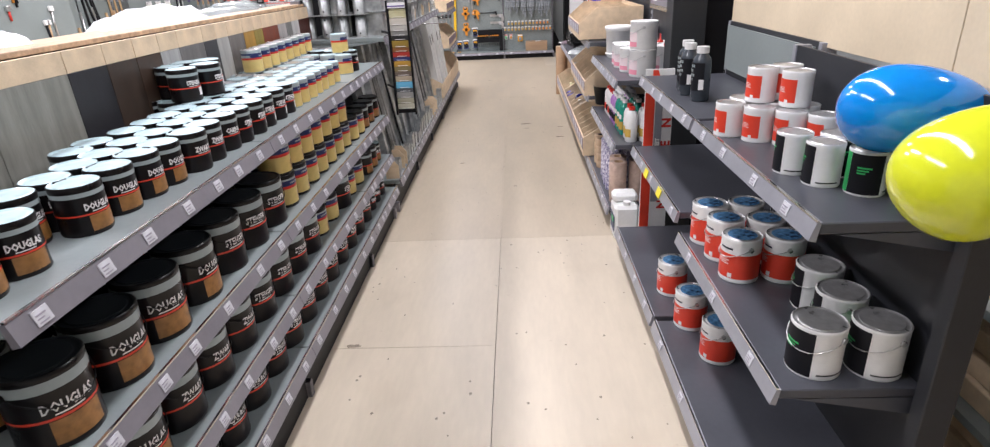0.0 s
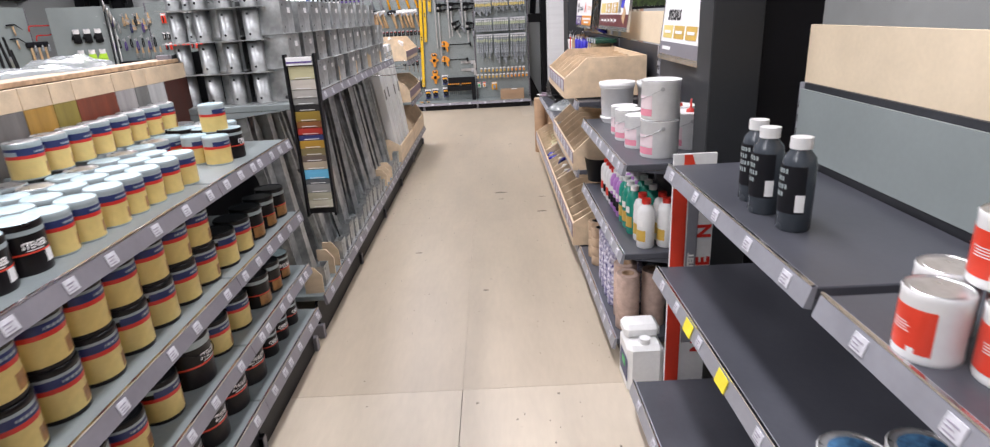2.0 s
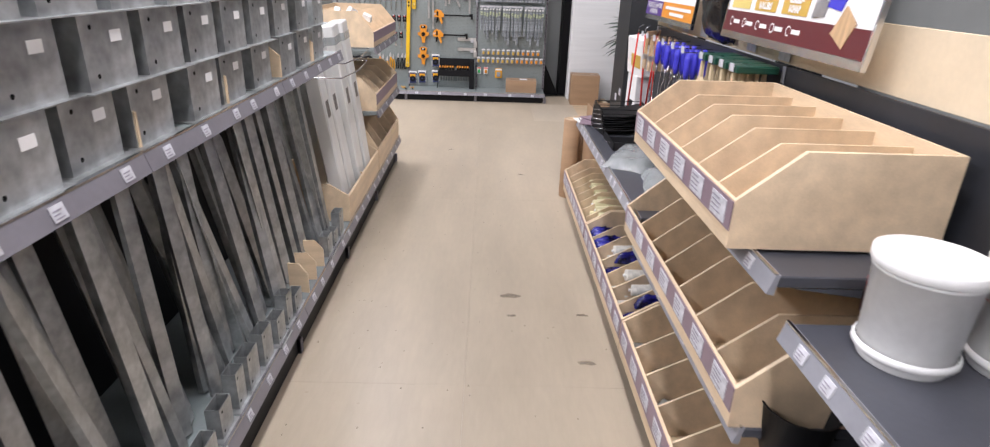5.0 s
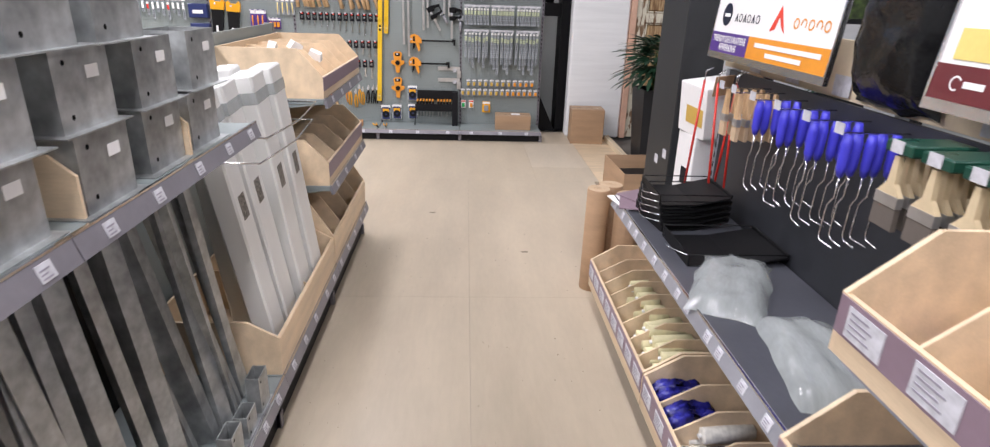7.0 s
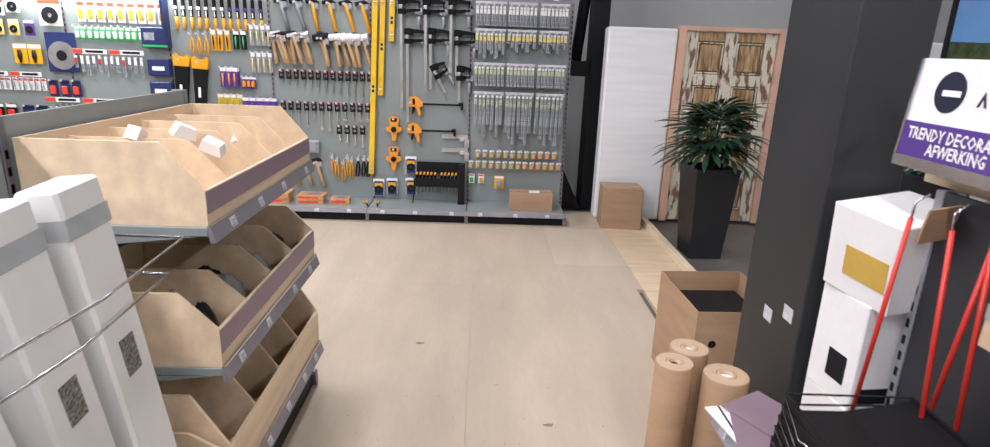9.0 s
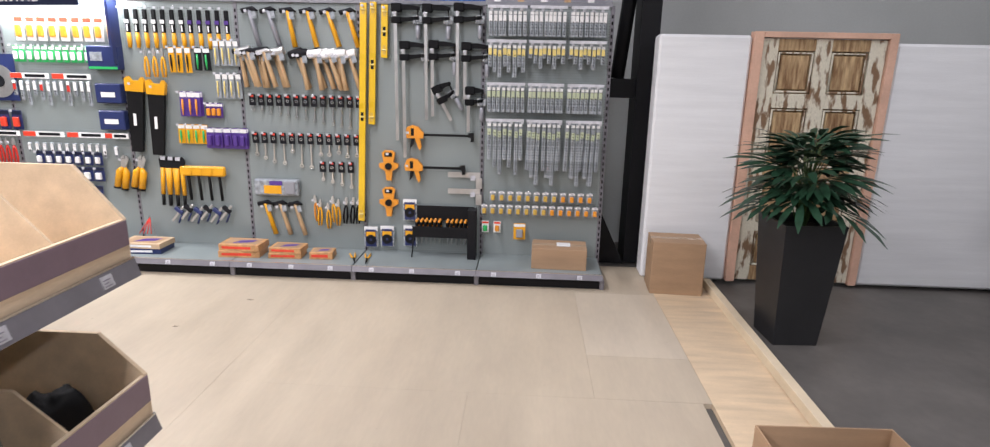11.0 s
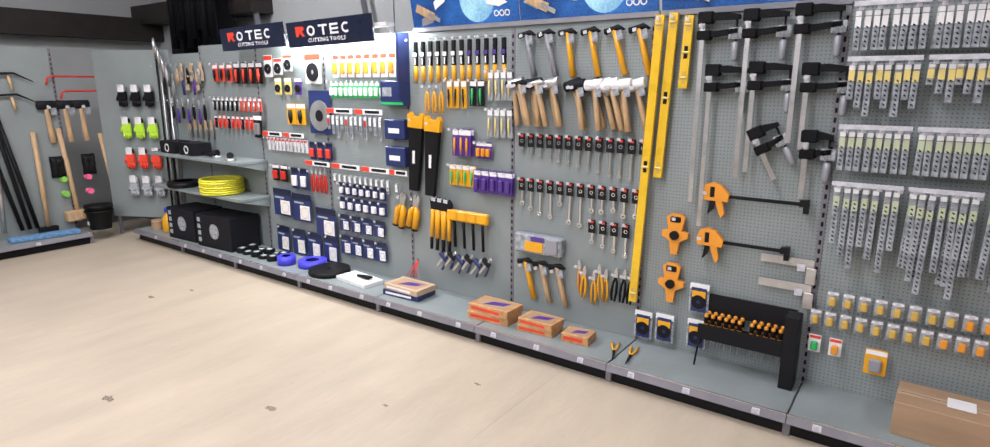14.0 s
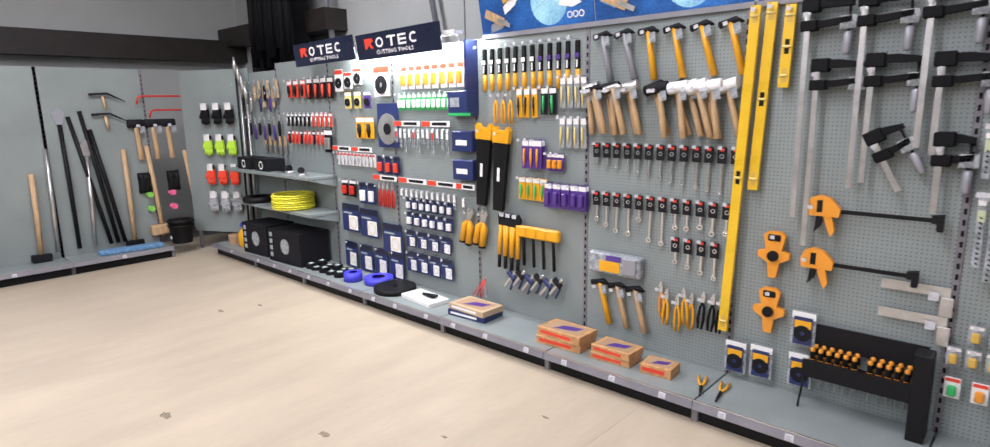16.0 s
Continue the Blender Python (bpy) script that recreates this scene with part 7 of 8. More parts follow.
cards(-5.35, -4.85, 1.98, 4, 0.1, 0.2, M_INK, M_REDL, 1, 1)
for k in range(11):
    put(blister_card, on_wall(-5.72 + 0.08 * k, 1.64, 0.05), 0.055, 0.13, M_INK if k < 6 else M_REDL, M_STEEL, 1)
    put(hook_thing, on_wall(-5.72 + 0.08 * k, 1.645), 0.09)
    if k < 9:
        put(blister_card, on_wall(-5.72 + 0.08 * k, 1.46, 0.05), 0.05, 0.13, M_REDL if k % 3 else M_INK, M_RED, 1)
put(blister_card, on_wall(-4.98, 1.48, 0.05), 0.14, 0.22, M_INK, M_STEEL, 0)
for k in range(9):
    c = (M_NAVY, M_BLACK, M_SIGNP, M_STEEL, M_WOOD)[k % 5]
    put(pliers, on_wall(-6.85 + 0.11 * k, 1.98 - 0.12 * (k % 2), 0.02), c)
    put(pliers, on_wall(-6.8 + 0.11 * k, 1.6 - 0.05 * (k % 2), 0.02), M_SIGNP if k % 2 else M_BLACK)
for k in range(5):
    put(brush, on_wall(-6.35 + 0.1 * k, 2.0 - 0.1 * (k % 2), 0.03), M_WOOD, M_CARDL, M_STEEL, 0.03, "wooden brush hanging on the tool wall")
    put(brush, on_wall(-6.3 + 0.11 * k, 1.4, 0.03), M_WOOD, M_STEEL, M_STEEL, 0.02, "narrow wooden trowel hanging on the tool wall")

# bracket shelves in the corner
for z in (1.04, 0.68):
    g = thing("wall_shelf", pose(-6.7, 11.213, z), "grey steel bracket shelf on the tool wall", "wall shelf", "bracket shelves")
    part("board", Shape().box(0, 1.75, -0.34, -0.001, -0.03, 0, 0.003), M_GREY, g)
    for x in (0.01, 0.87, 1.74):
        part("bracket", Shape().prism([(-0.33, -0.031), (-0.002, -0.031), (-0.002, -0.12)], x - 0.002, x + 0.002, "x"), M_GREY, g)
s = Shape()
for k in range(7):
    s.lathe([(0.2 + 0.006 * (k % 2) + 0.014 * math.cos(a), 0.016 + 0.022 * k + 0.011 * math.sin(a)) for a in np.linspace(0, 2 * math.pi, 7)], seg=28)
solid("hose_coil", s, flat("hose_yellow", (0.8, 0.75, 0.06), 0.35), pose(-5.45, 11.0, 0.681), "coiled yellow hose lying on the bracket shelf", "hose")
solid("cable_coil", Shape().lathe([(0.1, 0), (0.17, 0.002), (0.18, 0.03), (0.17, 0.06), (0.1, 0.062)], seg=24), M_BLACK, pose(-6.2, 11.0, 0.681), "coil of black cable on the bracket shelf", "cable coil")
for x, c, w in ((-6.35, M_INK, 0.3), (-5.95, M_INK, 0.3)):
    g = thing("boxed_goods", pose(x, 11.03, 1.041), "dark grey printed box on the bracket shelf", "boxed goods", "boxes on the bracket shelf")
    part("box_body", Shape().box(-w / 2, w / 2, -0.1, 0.1, 0, 0.13, 0.003), c, g)
    part("white_print", Shape().lathe([(0.03, 0), (0.045, 0)], seg=16).move(pose(0, -0.1008, 0.06, 90)), M_PAPER, g)
for x, a in ((-5.6, 10), (-5.25, -30)):
    g = thing("angle_grinder", pose(x, 11.0, 1.041, 0, 0, a), "black and silver hand tool on the bracket shelf", "power tool", "loose power tools")
    part("housing", Shape().tube([(-0.1, 0, 0.035), (0.02, 0, 0.035), (0.1, 0, 0.05)], [0.022, 0.03, 0.035], 10), M_BLACK, g)
    part("guard", Shape().lathe([(0.05, 0), (0.055, 0.02), (0.01, 0.024)], 0.1, 0, seg=14), M_STEEL, g)

# goods on the base shelf in the corner
for x, w in ((-6.05, 0.5), (-5.42, 0.58)):
    g = thing("machine_box", pose(x, 11.0, 0.1302, 0, 0, 3), "black cardboard machine box with a white picture", "boxed machine", "black machine boxes")
    part("box_body", Shape().box(-w / 2, w / 2, -0.17, 0.17, 0, 0.34, 0.003), M_INK, g)
    part("picture", Shape().lathe([(0.001, 0), (0.08, 0)], seg=20).move(pose(0.02, -0.1715, 0.18, 90)), M_CLEAR2, g)
    for k in range(4):
        part("label_block", Shape().box(-w / 2 + 0.03, -w / 2 + 0.08, -0.1722, -0.1705, 0.05 + 0.07 * k, 0.095 + 0.07 * k), M_CANGREY, g)
g = thing("spray_bottle", pose(-6.55, 10.95, 0.1302), "yellow spray bottle with a blue trigger", "bottle")
part("bottle_body", Shape().lathe([(0.06, 0), (0.07, 0.01), (0.07, 0.15), (0.03, 0.2), (0.02, 0.22)], seg=20), M_YELLOW, g)
part("trigger", Shape().box(-0.05, 0.03, -0.02, 0.02, 0.2205, 0.27, 0.008), M_BLUE, g)
solid("brown_pot", Shape().lathe([(0.06, 0), (0.065, 0.09), (0.066, 0.11), (0.001, 0.112)], seg=20), M_CARD, pose(-6.78, 10.93, 0.1302), "brown pot with pale rim on the base shelf", "pot")
for k in range(12):
    put(roll, pose(-5.2 + 0.13 * (k % 6) + rw.uniform(-0.02, 0.02), 10.92 + 0.13 * (k // 6), 0.1302), 0.055, 0.03 + 0.02 * (k % 2), 1, M_BLACK, M_CANGREY, "roll of black adhesive tape lying on the shelf")
solid("tape_roll", Shape().lathe([(0.04, 0), (0.085, 0), (0.085, 0.08), (0.04, 0.08)], seg=24), M_BLUE, pose(-4.35, 10.93, 0.1302), "blue roll lying on the base shelf", "roll", "blue rolls")
solid("tape_roll", Shape().lathe([(0.06, 0), (0.13, 0), (0.13, 0.06), (0.06, 0.06)], seg=24), M_BLUE, pose(-4.1, 11.03, 0.1302), "wide blue roll lying on the base shelf", "roll", "blue rolls")
solid("grinding_disc", Shape().lathe([(0.02, 0), (0.18, 0), (0.185, 0.02), (0.18, 0.045), (0.02, 0.04)], seg=32), M_BLACK, pose(-3.8, 10.98, 0.1302), "large black grinding disc lying on the base shelf", "grinding disc")
g = thing("knife_set", pose(-3.4, 10.97, 0.1302, 0, 0, -6), "white flat box with a black tool on top", "boxed tool")
part("box_body", Shape().box(-0.2, 0.2, -0.1, 0.1, 0, 0.035, 0.003), M_WHITE, g)
part("tool", Shape().tube([(-0.02, 0, 0.05), (0.1, 0.01, 0.055), (0.14, 0.03, 0.06)], [0.012, 0.02, 0.01], 8), M_BLACK, g)


# ---- headers over the tool wall ----
def header(x, w, h, z, ty, tilt=10):
    g = thing("header_sign", pose(x, 11.2, z, tilt, 0, 0), ty, "sign", "printed header signs")
    return g


M_SKYP = mat("blue_photo_print", (0.03, 0.16, 0.5), 0.3, vary=0.4, scale=2.2, dark=(0.005, 0.02, 0.12), bump=0)
M_SKYL = mat("pale_blue_print", (0.35, 0.65, 0.9), 0.3, vary=0.3, scale=3, dark=(0.05, 0.25, 0.6), bump=0)
for k, x in enumerate((-2.9, -1.93, -0.95, 0.03)):
    g = header(x, 0.96, 0.42, 2.19, "blue glossy header sign with power tools pictured" if k < 3 else "brown and white header sign with tools pictured")
    part("board", Shape().box(0, 0.96, 0, 0.012, 0, 0.42, 0.001), M_SKYP if k < 3 else M_RAILD, g)
    if k < 3:
        part("glow_print", Shape().lathe([(0.001, 0), (0.15, 0), (0.001, 0.0001)], seg=24).move(pose(0.62, -0.0008, 0.16, 90)), M_SKYL, g)
        for j in range(9):
            px, pz, a = 0.1 + 0.1 * j + rw.uniform(-0.03, 0.03), rw.uniform(0.05, 0.36), rw.uniform(-40, 40)
            part("tool_picture", Shape().prism([(-0.09, -0.02), (0.02, -0.03), (0.09, 0.0), (0.03, 0.035), (-0.07, 0.03)], -0.0016 - 0.0004 * j, -0.0013 - 0.0004 * j).move(pose(px, 0, pz, 0, a, 0)), (M_SKYL, M_RAILD, M_PAPER, M_STEEL, M_OCHRE)[j % 5], g)
        for j, (px, pz, a) in enumerate(((0.15, 0.1, 25), (0.32, 0.25, -20), (0.2, 0.34, 10))):
            part("tool_picture", Shape().box(-0.1, 0.08, -0.008 - 0.001 * j, -0.0073 - 0.001 * j, -0.03, 0.03).move(pose(px, 0, pz, 0, a, 0)), M_WOOD if j % 2 == 0 else M_OCHRE, g)
            part("tool_picture", Shape().box(0.02, 0.14, -0.012 - 0.001 * j, -0.0115 - 0.001 * j, -0.015, 0.015).move(pose(px, 0, pz, 0, a, 0)), M_STEEL, g)
        for j in range(3):
            part("logo_mark", Shape().lathe([(0.014, 0), (0.022, 0)], seg=14).move(pose(0.78 + 0.045 * j, -0.002, 0.06, 90)), M_PAPER, g)
    else:
        for j in range(5):
            part("tool_picture", Shape().box(0.05 + 0.18 * j, 0.1 + 0.18 * j, -0.002, -0.0005, 0.0, 0.1), M_WOOD if j % 2 else M_PAPER, g)
    part("bottom_rail", Shape().box(-0.005, 0.965, -0.006, 0.018, -0.03, -0.0005), M_RAILD, g)
for x, w in ((-5.24, 0.98), (-4.21, 1.05)):
    g = thing("header_sign", pose(x, 11.03, 2.08, 6, -1, 0), "navy header sign with white and red lettering", "sign", "printed header signs")
    part("board", Shape().box(0, w, 0, 0.012, 0, 0.25, 0.001), M_NAVYS, g)
    part("logo_mark", Shape().prism([(0.12, 0.1), (0.12, 0.2), (0.22, 0.2), (0.24, 0.17), (0.2, 0.15), (0.24, 0.1), (0.2, 0.1), (0.17, 0.14), (0.15, 0.1)], -0.002, -0.0004), M_REDL, g)
    for j in range(4):
        xx = 0.28 + 0.14 * j
        sh = Shape()
        if j == 0:
            sh.lathe([(0.03, 0), (0.05, 0)], seg=20).move(pose(xx + 0.04, -0.0015, 0.15, 90))
        elif j == 1:
            sh.box(xx, xx + 0.11, -0.002, -0.0004, 0.18, 0.2).box(xx + 0.045, xx + 0.068, -0.002, -0.0004, 0.1, 0.1795)
        elif j == 2:
            sh.box(xx, xx + 0.02, -0.002, -0.0004, 0.1, 0.2)
            for q in (0.1, 0.14, 0.18):
                sh.box(xx + 0.0205, xx + 0.1, -0.002, -0.0004, q, q + 0.02)
        else:
            sh.lathe([(0.03, 0), (0.05, 0)], seg=16, a0=50, a1=310).move(pose(xx + 0.05, -0.0015, 0.15, 90))
        part("logo_mark", sh, M_PAPER, g)
    lettering("CUTTING TOOLS", 0.055, M_PAPER, g, (0.5, -0.0015, 0.055), 0, 0.001, 1.1)
    g.scale = (1, 1, 0.82)
    part("holder", Shape().tube([(0.1, 0.02, 0.05), (0.1, 0.08, 0.0)], 0.005).tube([(w - 0.1, 0.02, 0.05), (w - 0.1, 0.08, 0.0)], 0.005), M_STEEL, g)
part("divider_strip", Shape().box(-0.012, 0.012, -0.12, 0.0, -0.5, 0), M_NAVY, thing("bay_divider", on_wall(-2.985, 2.16), "navy strip between two bays of tools", "divider"))
g = thing("lamp_strip", pose(-3.85, 11.1, 2.205), "slim white strip lamp over the cutting tools", "lamp")
part("housing", Shape().box(-0.8, 0.8, -0.05, 0.05, 0, 0.03, 0.004), M_WHITE, g)
part("holder", Shape().tube([(-0.7, 0.05, 0.015), (-0.7, 0.13, -0.04)], 0.006).tube([(0.7, 0.05, 0.015), (0.7, 0.13, -0.04)], 0.006), M_STEEL, g)

# ---- corner with garden tools ----
g = thing("glove_panel", pose(-7.52, 10.78, 0.22, 0, 0, 26), "plain grey steel panel set across the corner", "panel")
part("panel", Shape().box(0, 0.98, 0, 0.012, 0, 1.93, 0.002), M_GREYP, g)
part("foot", Shape().box(0.05, 0.08, 0.0, 0.03, -0.22, -0.001), M_RAIL, g)
part("foot", Shape().box(0.9, 0.93, 0.0, 0.03, -0.22, -0.001), M_RAIL, g)
CORNER = pose(-7.52, 10.78, 0.22, 0, 0, 26)


def glove(m, palm, cuff):
    g = thing("work_glove", m, "work glove with a card header on a hook", "glove", "work gloves")
    part("palm", Shape().prism([(-0.045, -0.02), (0.045, -0.02), (0.05, -0.12), (-0.05, -0.12)], -0.045, -0.015), palm, g)
    for k in range(4):
        x = -0.04 + 0.026 * k
        part("finger", Shape().tube([(x, -0.03, -0.12), (x * 1.1, -0.03, -0.16), (x * 1.15, -0.032, -0.19 - 0.01 * (k in (1, 2)))], [0.013, 0.013, 0.009], 6), palm, g)
    part("thumb", Shape().tube([(-0.045, -0.03, -0.06), (-0.07, -0.03, -0.1), (-0.075, -0.03, -0.13)], [0.014, 0.012, 0.009], 6), palm, g)
    part("cuff", Shape().box(-0.042, 0.042, -0.046, -0.014, -0.019, 0.03, 0.004), cuff, g)
    part("card", Shape().box(-0.04, 0.04, -0.05, -0.047, -0.03, 0.05), M_PAPER, g)
    hook(g, 0.08, 0.045)
    return g


M_LIME = flat("lime_knit", (0.5, 0.8, 0.05), 0.7)
M_FLUO = flat("red_knit", (0.9, 0.07, 0.03), 0.7)
M_GREYKNIT = flat("grey_knit", (0.5, 0.52, 0.55), 0.8, vary=0.2, scale=60)
for z, a, b in ((1.5, M_BLACK, M_RAILD), (1.14, M_LIME, M_BLACK), (0.79, M_FLUO, M_BLACK), (0.46, M_GREYKNIT, M_PAPER)):
    for u in (0.36, 0.53, 0.7):
        for j in range(2):
            put(glove, CORNER @ pose(u + 0.025 * j, -0.002 - 0.03 * j, z), a, b)

WX = -7.62


def west(y, z, out=0.02):
    return pose(WX + out, y, z, 0, 0, 90)


def long_tool(m, length, r, hmat, shape, smat):
    g = thing("long_tool", m, "long-handled tool standing against the grey panels", "long-handled tool", "long-handled tools")
    part("handle", Shape().tube([(0, 0, 0), (0.004, 0, length * 0.5), (0, 0, length)], r, 8), hmat, g)
    if shape == 1:
        part("head", Shape().box(-0.09, 0.09, -0.04, 0.04, -0.08, -0.0, 0.008), smat, g)
    elif shape == 2:
        part("head", Shape().box(-0.13, 0.13, -0.06, 0.06, 0.02, 0.14, 0.012), smat, g)
    elif shape == 3:
        part("head", Shape().prism([(-0.03, length), (0.03, length), (0.06, length + 0.12), (0.0, length + 0.18), (-0.06, length + 0.12)], -0.008, 0.008), smat, g)
    return g


for y, ln, hm, sh, sm, a in ((10.1, 1.05, M_WOOD, 1, M_BLACK, 1), (10.42, 1.08, M_WOOD, 2, M_WOOD, -3), (10.85, 1.0, M_WOOD, 0, M_BLACK, -4), (9.86, 1.45, M_BLACK, 0, M_BLACK, -9), (9.93, 1.5, M_BLACK, 0, M_BLACK, -7), (10.0, 1.3, M_BLACK, 0, M_BLACK, -8), (9.7, 1.0, M_STEEL, 3, M_STEEL, 3), (9.55, 1.35, M_BLACK, 3, M_RAILD, 0), (9.35, 1.1, M_STEEL, 0, M_STEEL, 2), (9.2, 0.85, M_WOOD, 1, M_INK, 2)):
    put(long_tool, west(y, 0.215, 0.08) @ pose(0, 0, 0, -3, a, 0), ln, 0.022 if hm is not M_WOOD else 0.026, hm, sh, sm)
for k, y in enumerate((10.28, 10.46, 10.62)):
    put(hammer, west(y, 1.55, 0.0), M_WOOD, M_INK, 1, 1.6)
for y, z, ln in ((10.33, 1.86, 0.5), (10.45, 1.7, 0.34)):
    solid("crowbar", Shape().tube([(-0.02, 0, -0.09), (0, 0, -0.015), (0.04, 0, 0), (ln, 0, 0.0), (ln + 0.05, 0, 0.012)], 0.011, 7), M_RED, west(y, z, 0.05), "red painted crowbar held level on the panel", "crowbar", "red crowbars")
for z in (1.88, 1.66):
    g = thing("scythe_blade", west(9.85, z, 0.04), "curved black hand scythe hung on the panel", "scythe", "scythes")
    part("blade", Shape().tube([(0, 0, 0), (0.18, 0, 0.01), (0.35, 0, -0.08)], [0.014, 0.012, 0.004], 6), M_INK, g)
    part("handle", Shape().tube([(0.13, 0, -0.02), (0.15, 0, -0.16)], 0.014, 7), M_WOOD, g)
for y in (10.3, 10.62):
    bag(west(y, 0.86, 0.02) @ pose(0, 0, 0, 90), 0.07, 0.12, 0.06, M_BLACK, "black goods in clear film hanging on the panel", int(y * 10), "packaged goods")
for y, c in ((10.33, (0.25, 0.6, 0.1)), (10.58, (0.9, 0.15, 0.3))):
    for z in (0.72, 0.55):
        solid("line_reel", Shape().tube([(0, 0, 0), (0, -0.02, 0), (0, -0.021, 0), (0, -0.07, 0), (0, -0.071, 0), (0, -0.08, 0)], [0.034, 0.034, 0.024, 0.024, 0.034, 0.034], 12), flat("bright_line", c, 0.4), west(y, z, 0.004), "brightly coloured builder's line reel", "line reel", "builder's line reels")
g = thing("bucket", pose(-7.36, 10.56, 0.1302), "black plastic bucket on the base shelf", "bucket")
part("pail", Shape().lathe([(0.11, 0), (0.14, 0.25), (0.15, 0.255), (0.15, 0.28), (0.135, 0.28), (0.105, 0.01), (0.001, 0.01)], seg=24), M_BLACK, g)
part("rim", Shape().lathe([(0.141, 0.2), (0.148, 0.205), (0.148, 0.22), (0.141, 0.222)], seg=24), M_BLACK, g)
part("label", Shape().box(-0.02, 0.02, -0.128, -0.124, 0.06, 0.1), M_PAPER, g)
solid("broom_head", Shape().box(-0.32, 0.32, -0.07, 0.07, 0, 0.05, 0.01), flat("pale_blue_brush", (0.15, 0.32, 0.55), 0.7, vary=0.2, scale=50), pose(-7.35, 10.0, 0.1302, 0, 0, 85), "pale blue broom head lying on the base shelf", "broom head")
for k in range(4):
    g = thing("brush_cutter_part", pose(-6.62 - 0.03 * k, 11.15 - 0.02 * k, 0.25, 0, 1, 0), "black and silver pole standing in the corner", "pole", "poles in the corner")
    part("pole", Shape().tube([(0, 0, 0), (0, 0, 1.5 + 0.1 * k)], 0.012, 6), M_BLACK if k % 2 else M_STEEL, g)
    part("head", Shape().tube([(0, 0, 1.5 + 0.1 * k), (0.03, -0.02, 1.62 + 0.1 * k), (0.02, -0.02, 1.72 + 0.1 * k)], [0.012, 0.025, 0.01], 6), M_STEEL, g)

# hall steelwork
structure("beam", Shape().box(-9.1, -8.85, -5.0, 12.3, 2.38, 2.68), M_BEAM)
structure("beam", Shape().box(-9.1, -6.2, 12.0, 12.3, 2.6, 2.85), M_BEAM)
structure("column", Shape().box(-7.6, -7.3, 11.75, 12.05, 0, 4.6).box(-6.9, -6.65, 11.75, 12.05, 0, 4.6), M_BLACKP)
structure("brace", Shape().tube([(-7.5, 11.9, 2.2), (-6.3, 11.9, 4.5)], 0.05, 8).tube([(-6.2, 12.1, 2.3), (-6.6, 12.1, 4.5)], 0.035, 8), M_RAILD)
structure("brace", Shape().tube([(-4.9, 12.15, 4.5), (-4.4, 12.15, 2.3)], 0.03, 8), M_RAILD)
g = thing("dark_curtain", pose(-6.8, 11.65, 2.2), "dark folded hoses hanging from the steelwork", "hanging hoses")
for k in range(8):
    part("fold", Shape().tube([(0.12 * k - 0.5, 0.02 * (k % 2), 0.1 * (k % 3)), (0.12 * k - 0.48, 0, 2.3)], 0.05, 8), M_BLACKP, g)
for k in range(6):
    structure("wall_cladding", Shape().box(-5.2 + 1.05 * k, -4.17 + 1.05 * k, 12.27, 12.3, 0, 4.6), M_CONC)
structure("beam", Shape().box(1.02, 1.28, 11.62, 11.8, 1.46, 1.62), M_BLACKP)
structure("beam", Shape().tube([(1.13, 11.7, 1.62), (1.28, 11.7, 3.2)], 0.06, 6), M_BLACKP)
structure("brace", Shape().prism([(1.03, 0), (1.27, 0), (1.03, 0.5)], 11.5, 11.54), M_BLACKP)

# ---- white insulation slab, old door and plants ----
M_FOAM = mat("white_foam_wrap", (0.78, 0.79, 0.8), 0.55, vary=0.03, scale=3, fine=35, bump=0.5, stretch=(0.4, 0.4, 6))
g = thing("foam_wall", pose(1.36, 11.14, 0), "tall white foam-wrapped board standing on the floor", "insulation board")
part("board", Shape().box(0.0, 0.7, 0.0, 0.2, 0, 1.97, 0.02), M_FOAM, g)
g = thing("foam_wall", pose(3.13, 11.14, 0), "wide white foam-wrapped board standing by the door", "insulation board")
part("board", Shape().box(0.0, 2.6, 0.0, 0.2, 0, 1.93, 0.02), M_FOAM, g)
M_OLD = mat("peeling_paint_wood", (0.6, 0.56, 0.45), 0.7, vary=0.2, scale=5, fine=40, dark=(0.22, 0.13, 0.07), stretch=(4, 4, 1.1), bump=0.6)
M_OLDP = mat("bare_old_wood", (0.52, 0.37, 0.2), 0.65, vary=0.25, scale=9, fine=35, stretch=(4, 4, 0.6), bump=0.4, dark=(0.2, 0.1, 0.04))
ramp = M_OLD.node_tree.nodes["Color Ramp"].color_ramp
ramp.elements[0].position, ramp.elements[1].position = 0.42, 0.5
g = thing("old_door", pose(2.14, 11.15, 0.012), "old panelled wooden door with peeling cream paint", "door")
x0, x1 = 0.0, 0.92
ROWS = ((0.12, 0.42), (0.5, 0.86), (0.95, 1.42), (1.53, 1.85))
for a, b in ((0.0, 0.12), (0.4, 0.52), (0.8, 0.92)):
    part("stile", Shape().box(a, b, 0, 0.04, 0, 1.94, 0.003), M_OLD, g)
zz = [0.0] + [v for r in ROWS for v in r] + [1.94]
for k in range(0, len(zz), 2):
    for a, b in ((0.1205, 0.3995), (0.5205, 0.7995)):
        part("rail", Shape().box(a, b, 0.001, 0.039, zz[k], zz[k + 1], 0.003), M_OLD if k % 4 else M_OLDP, g)
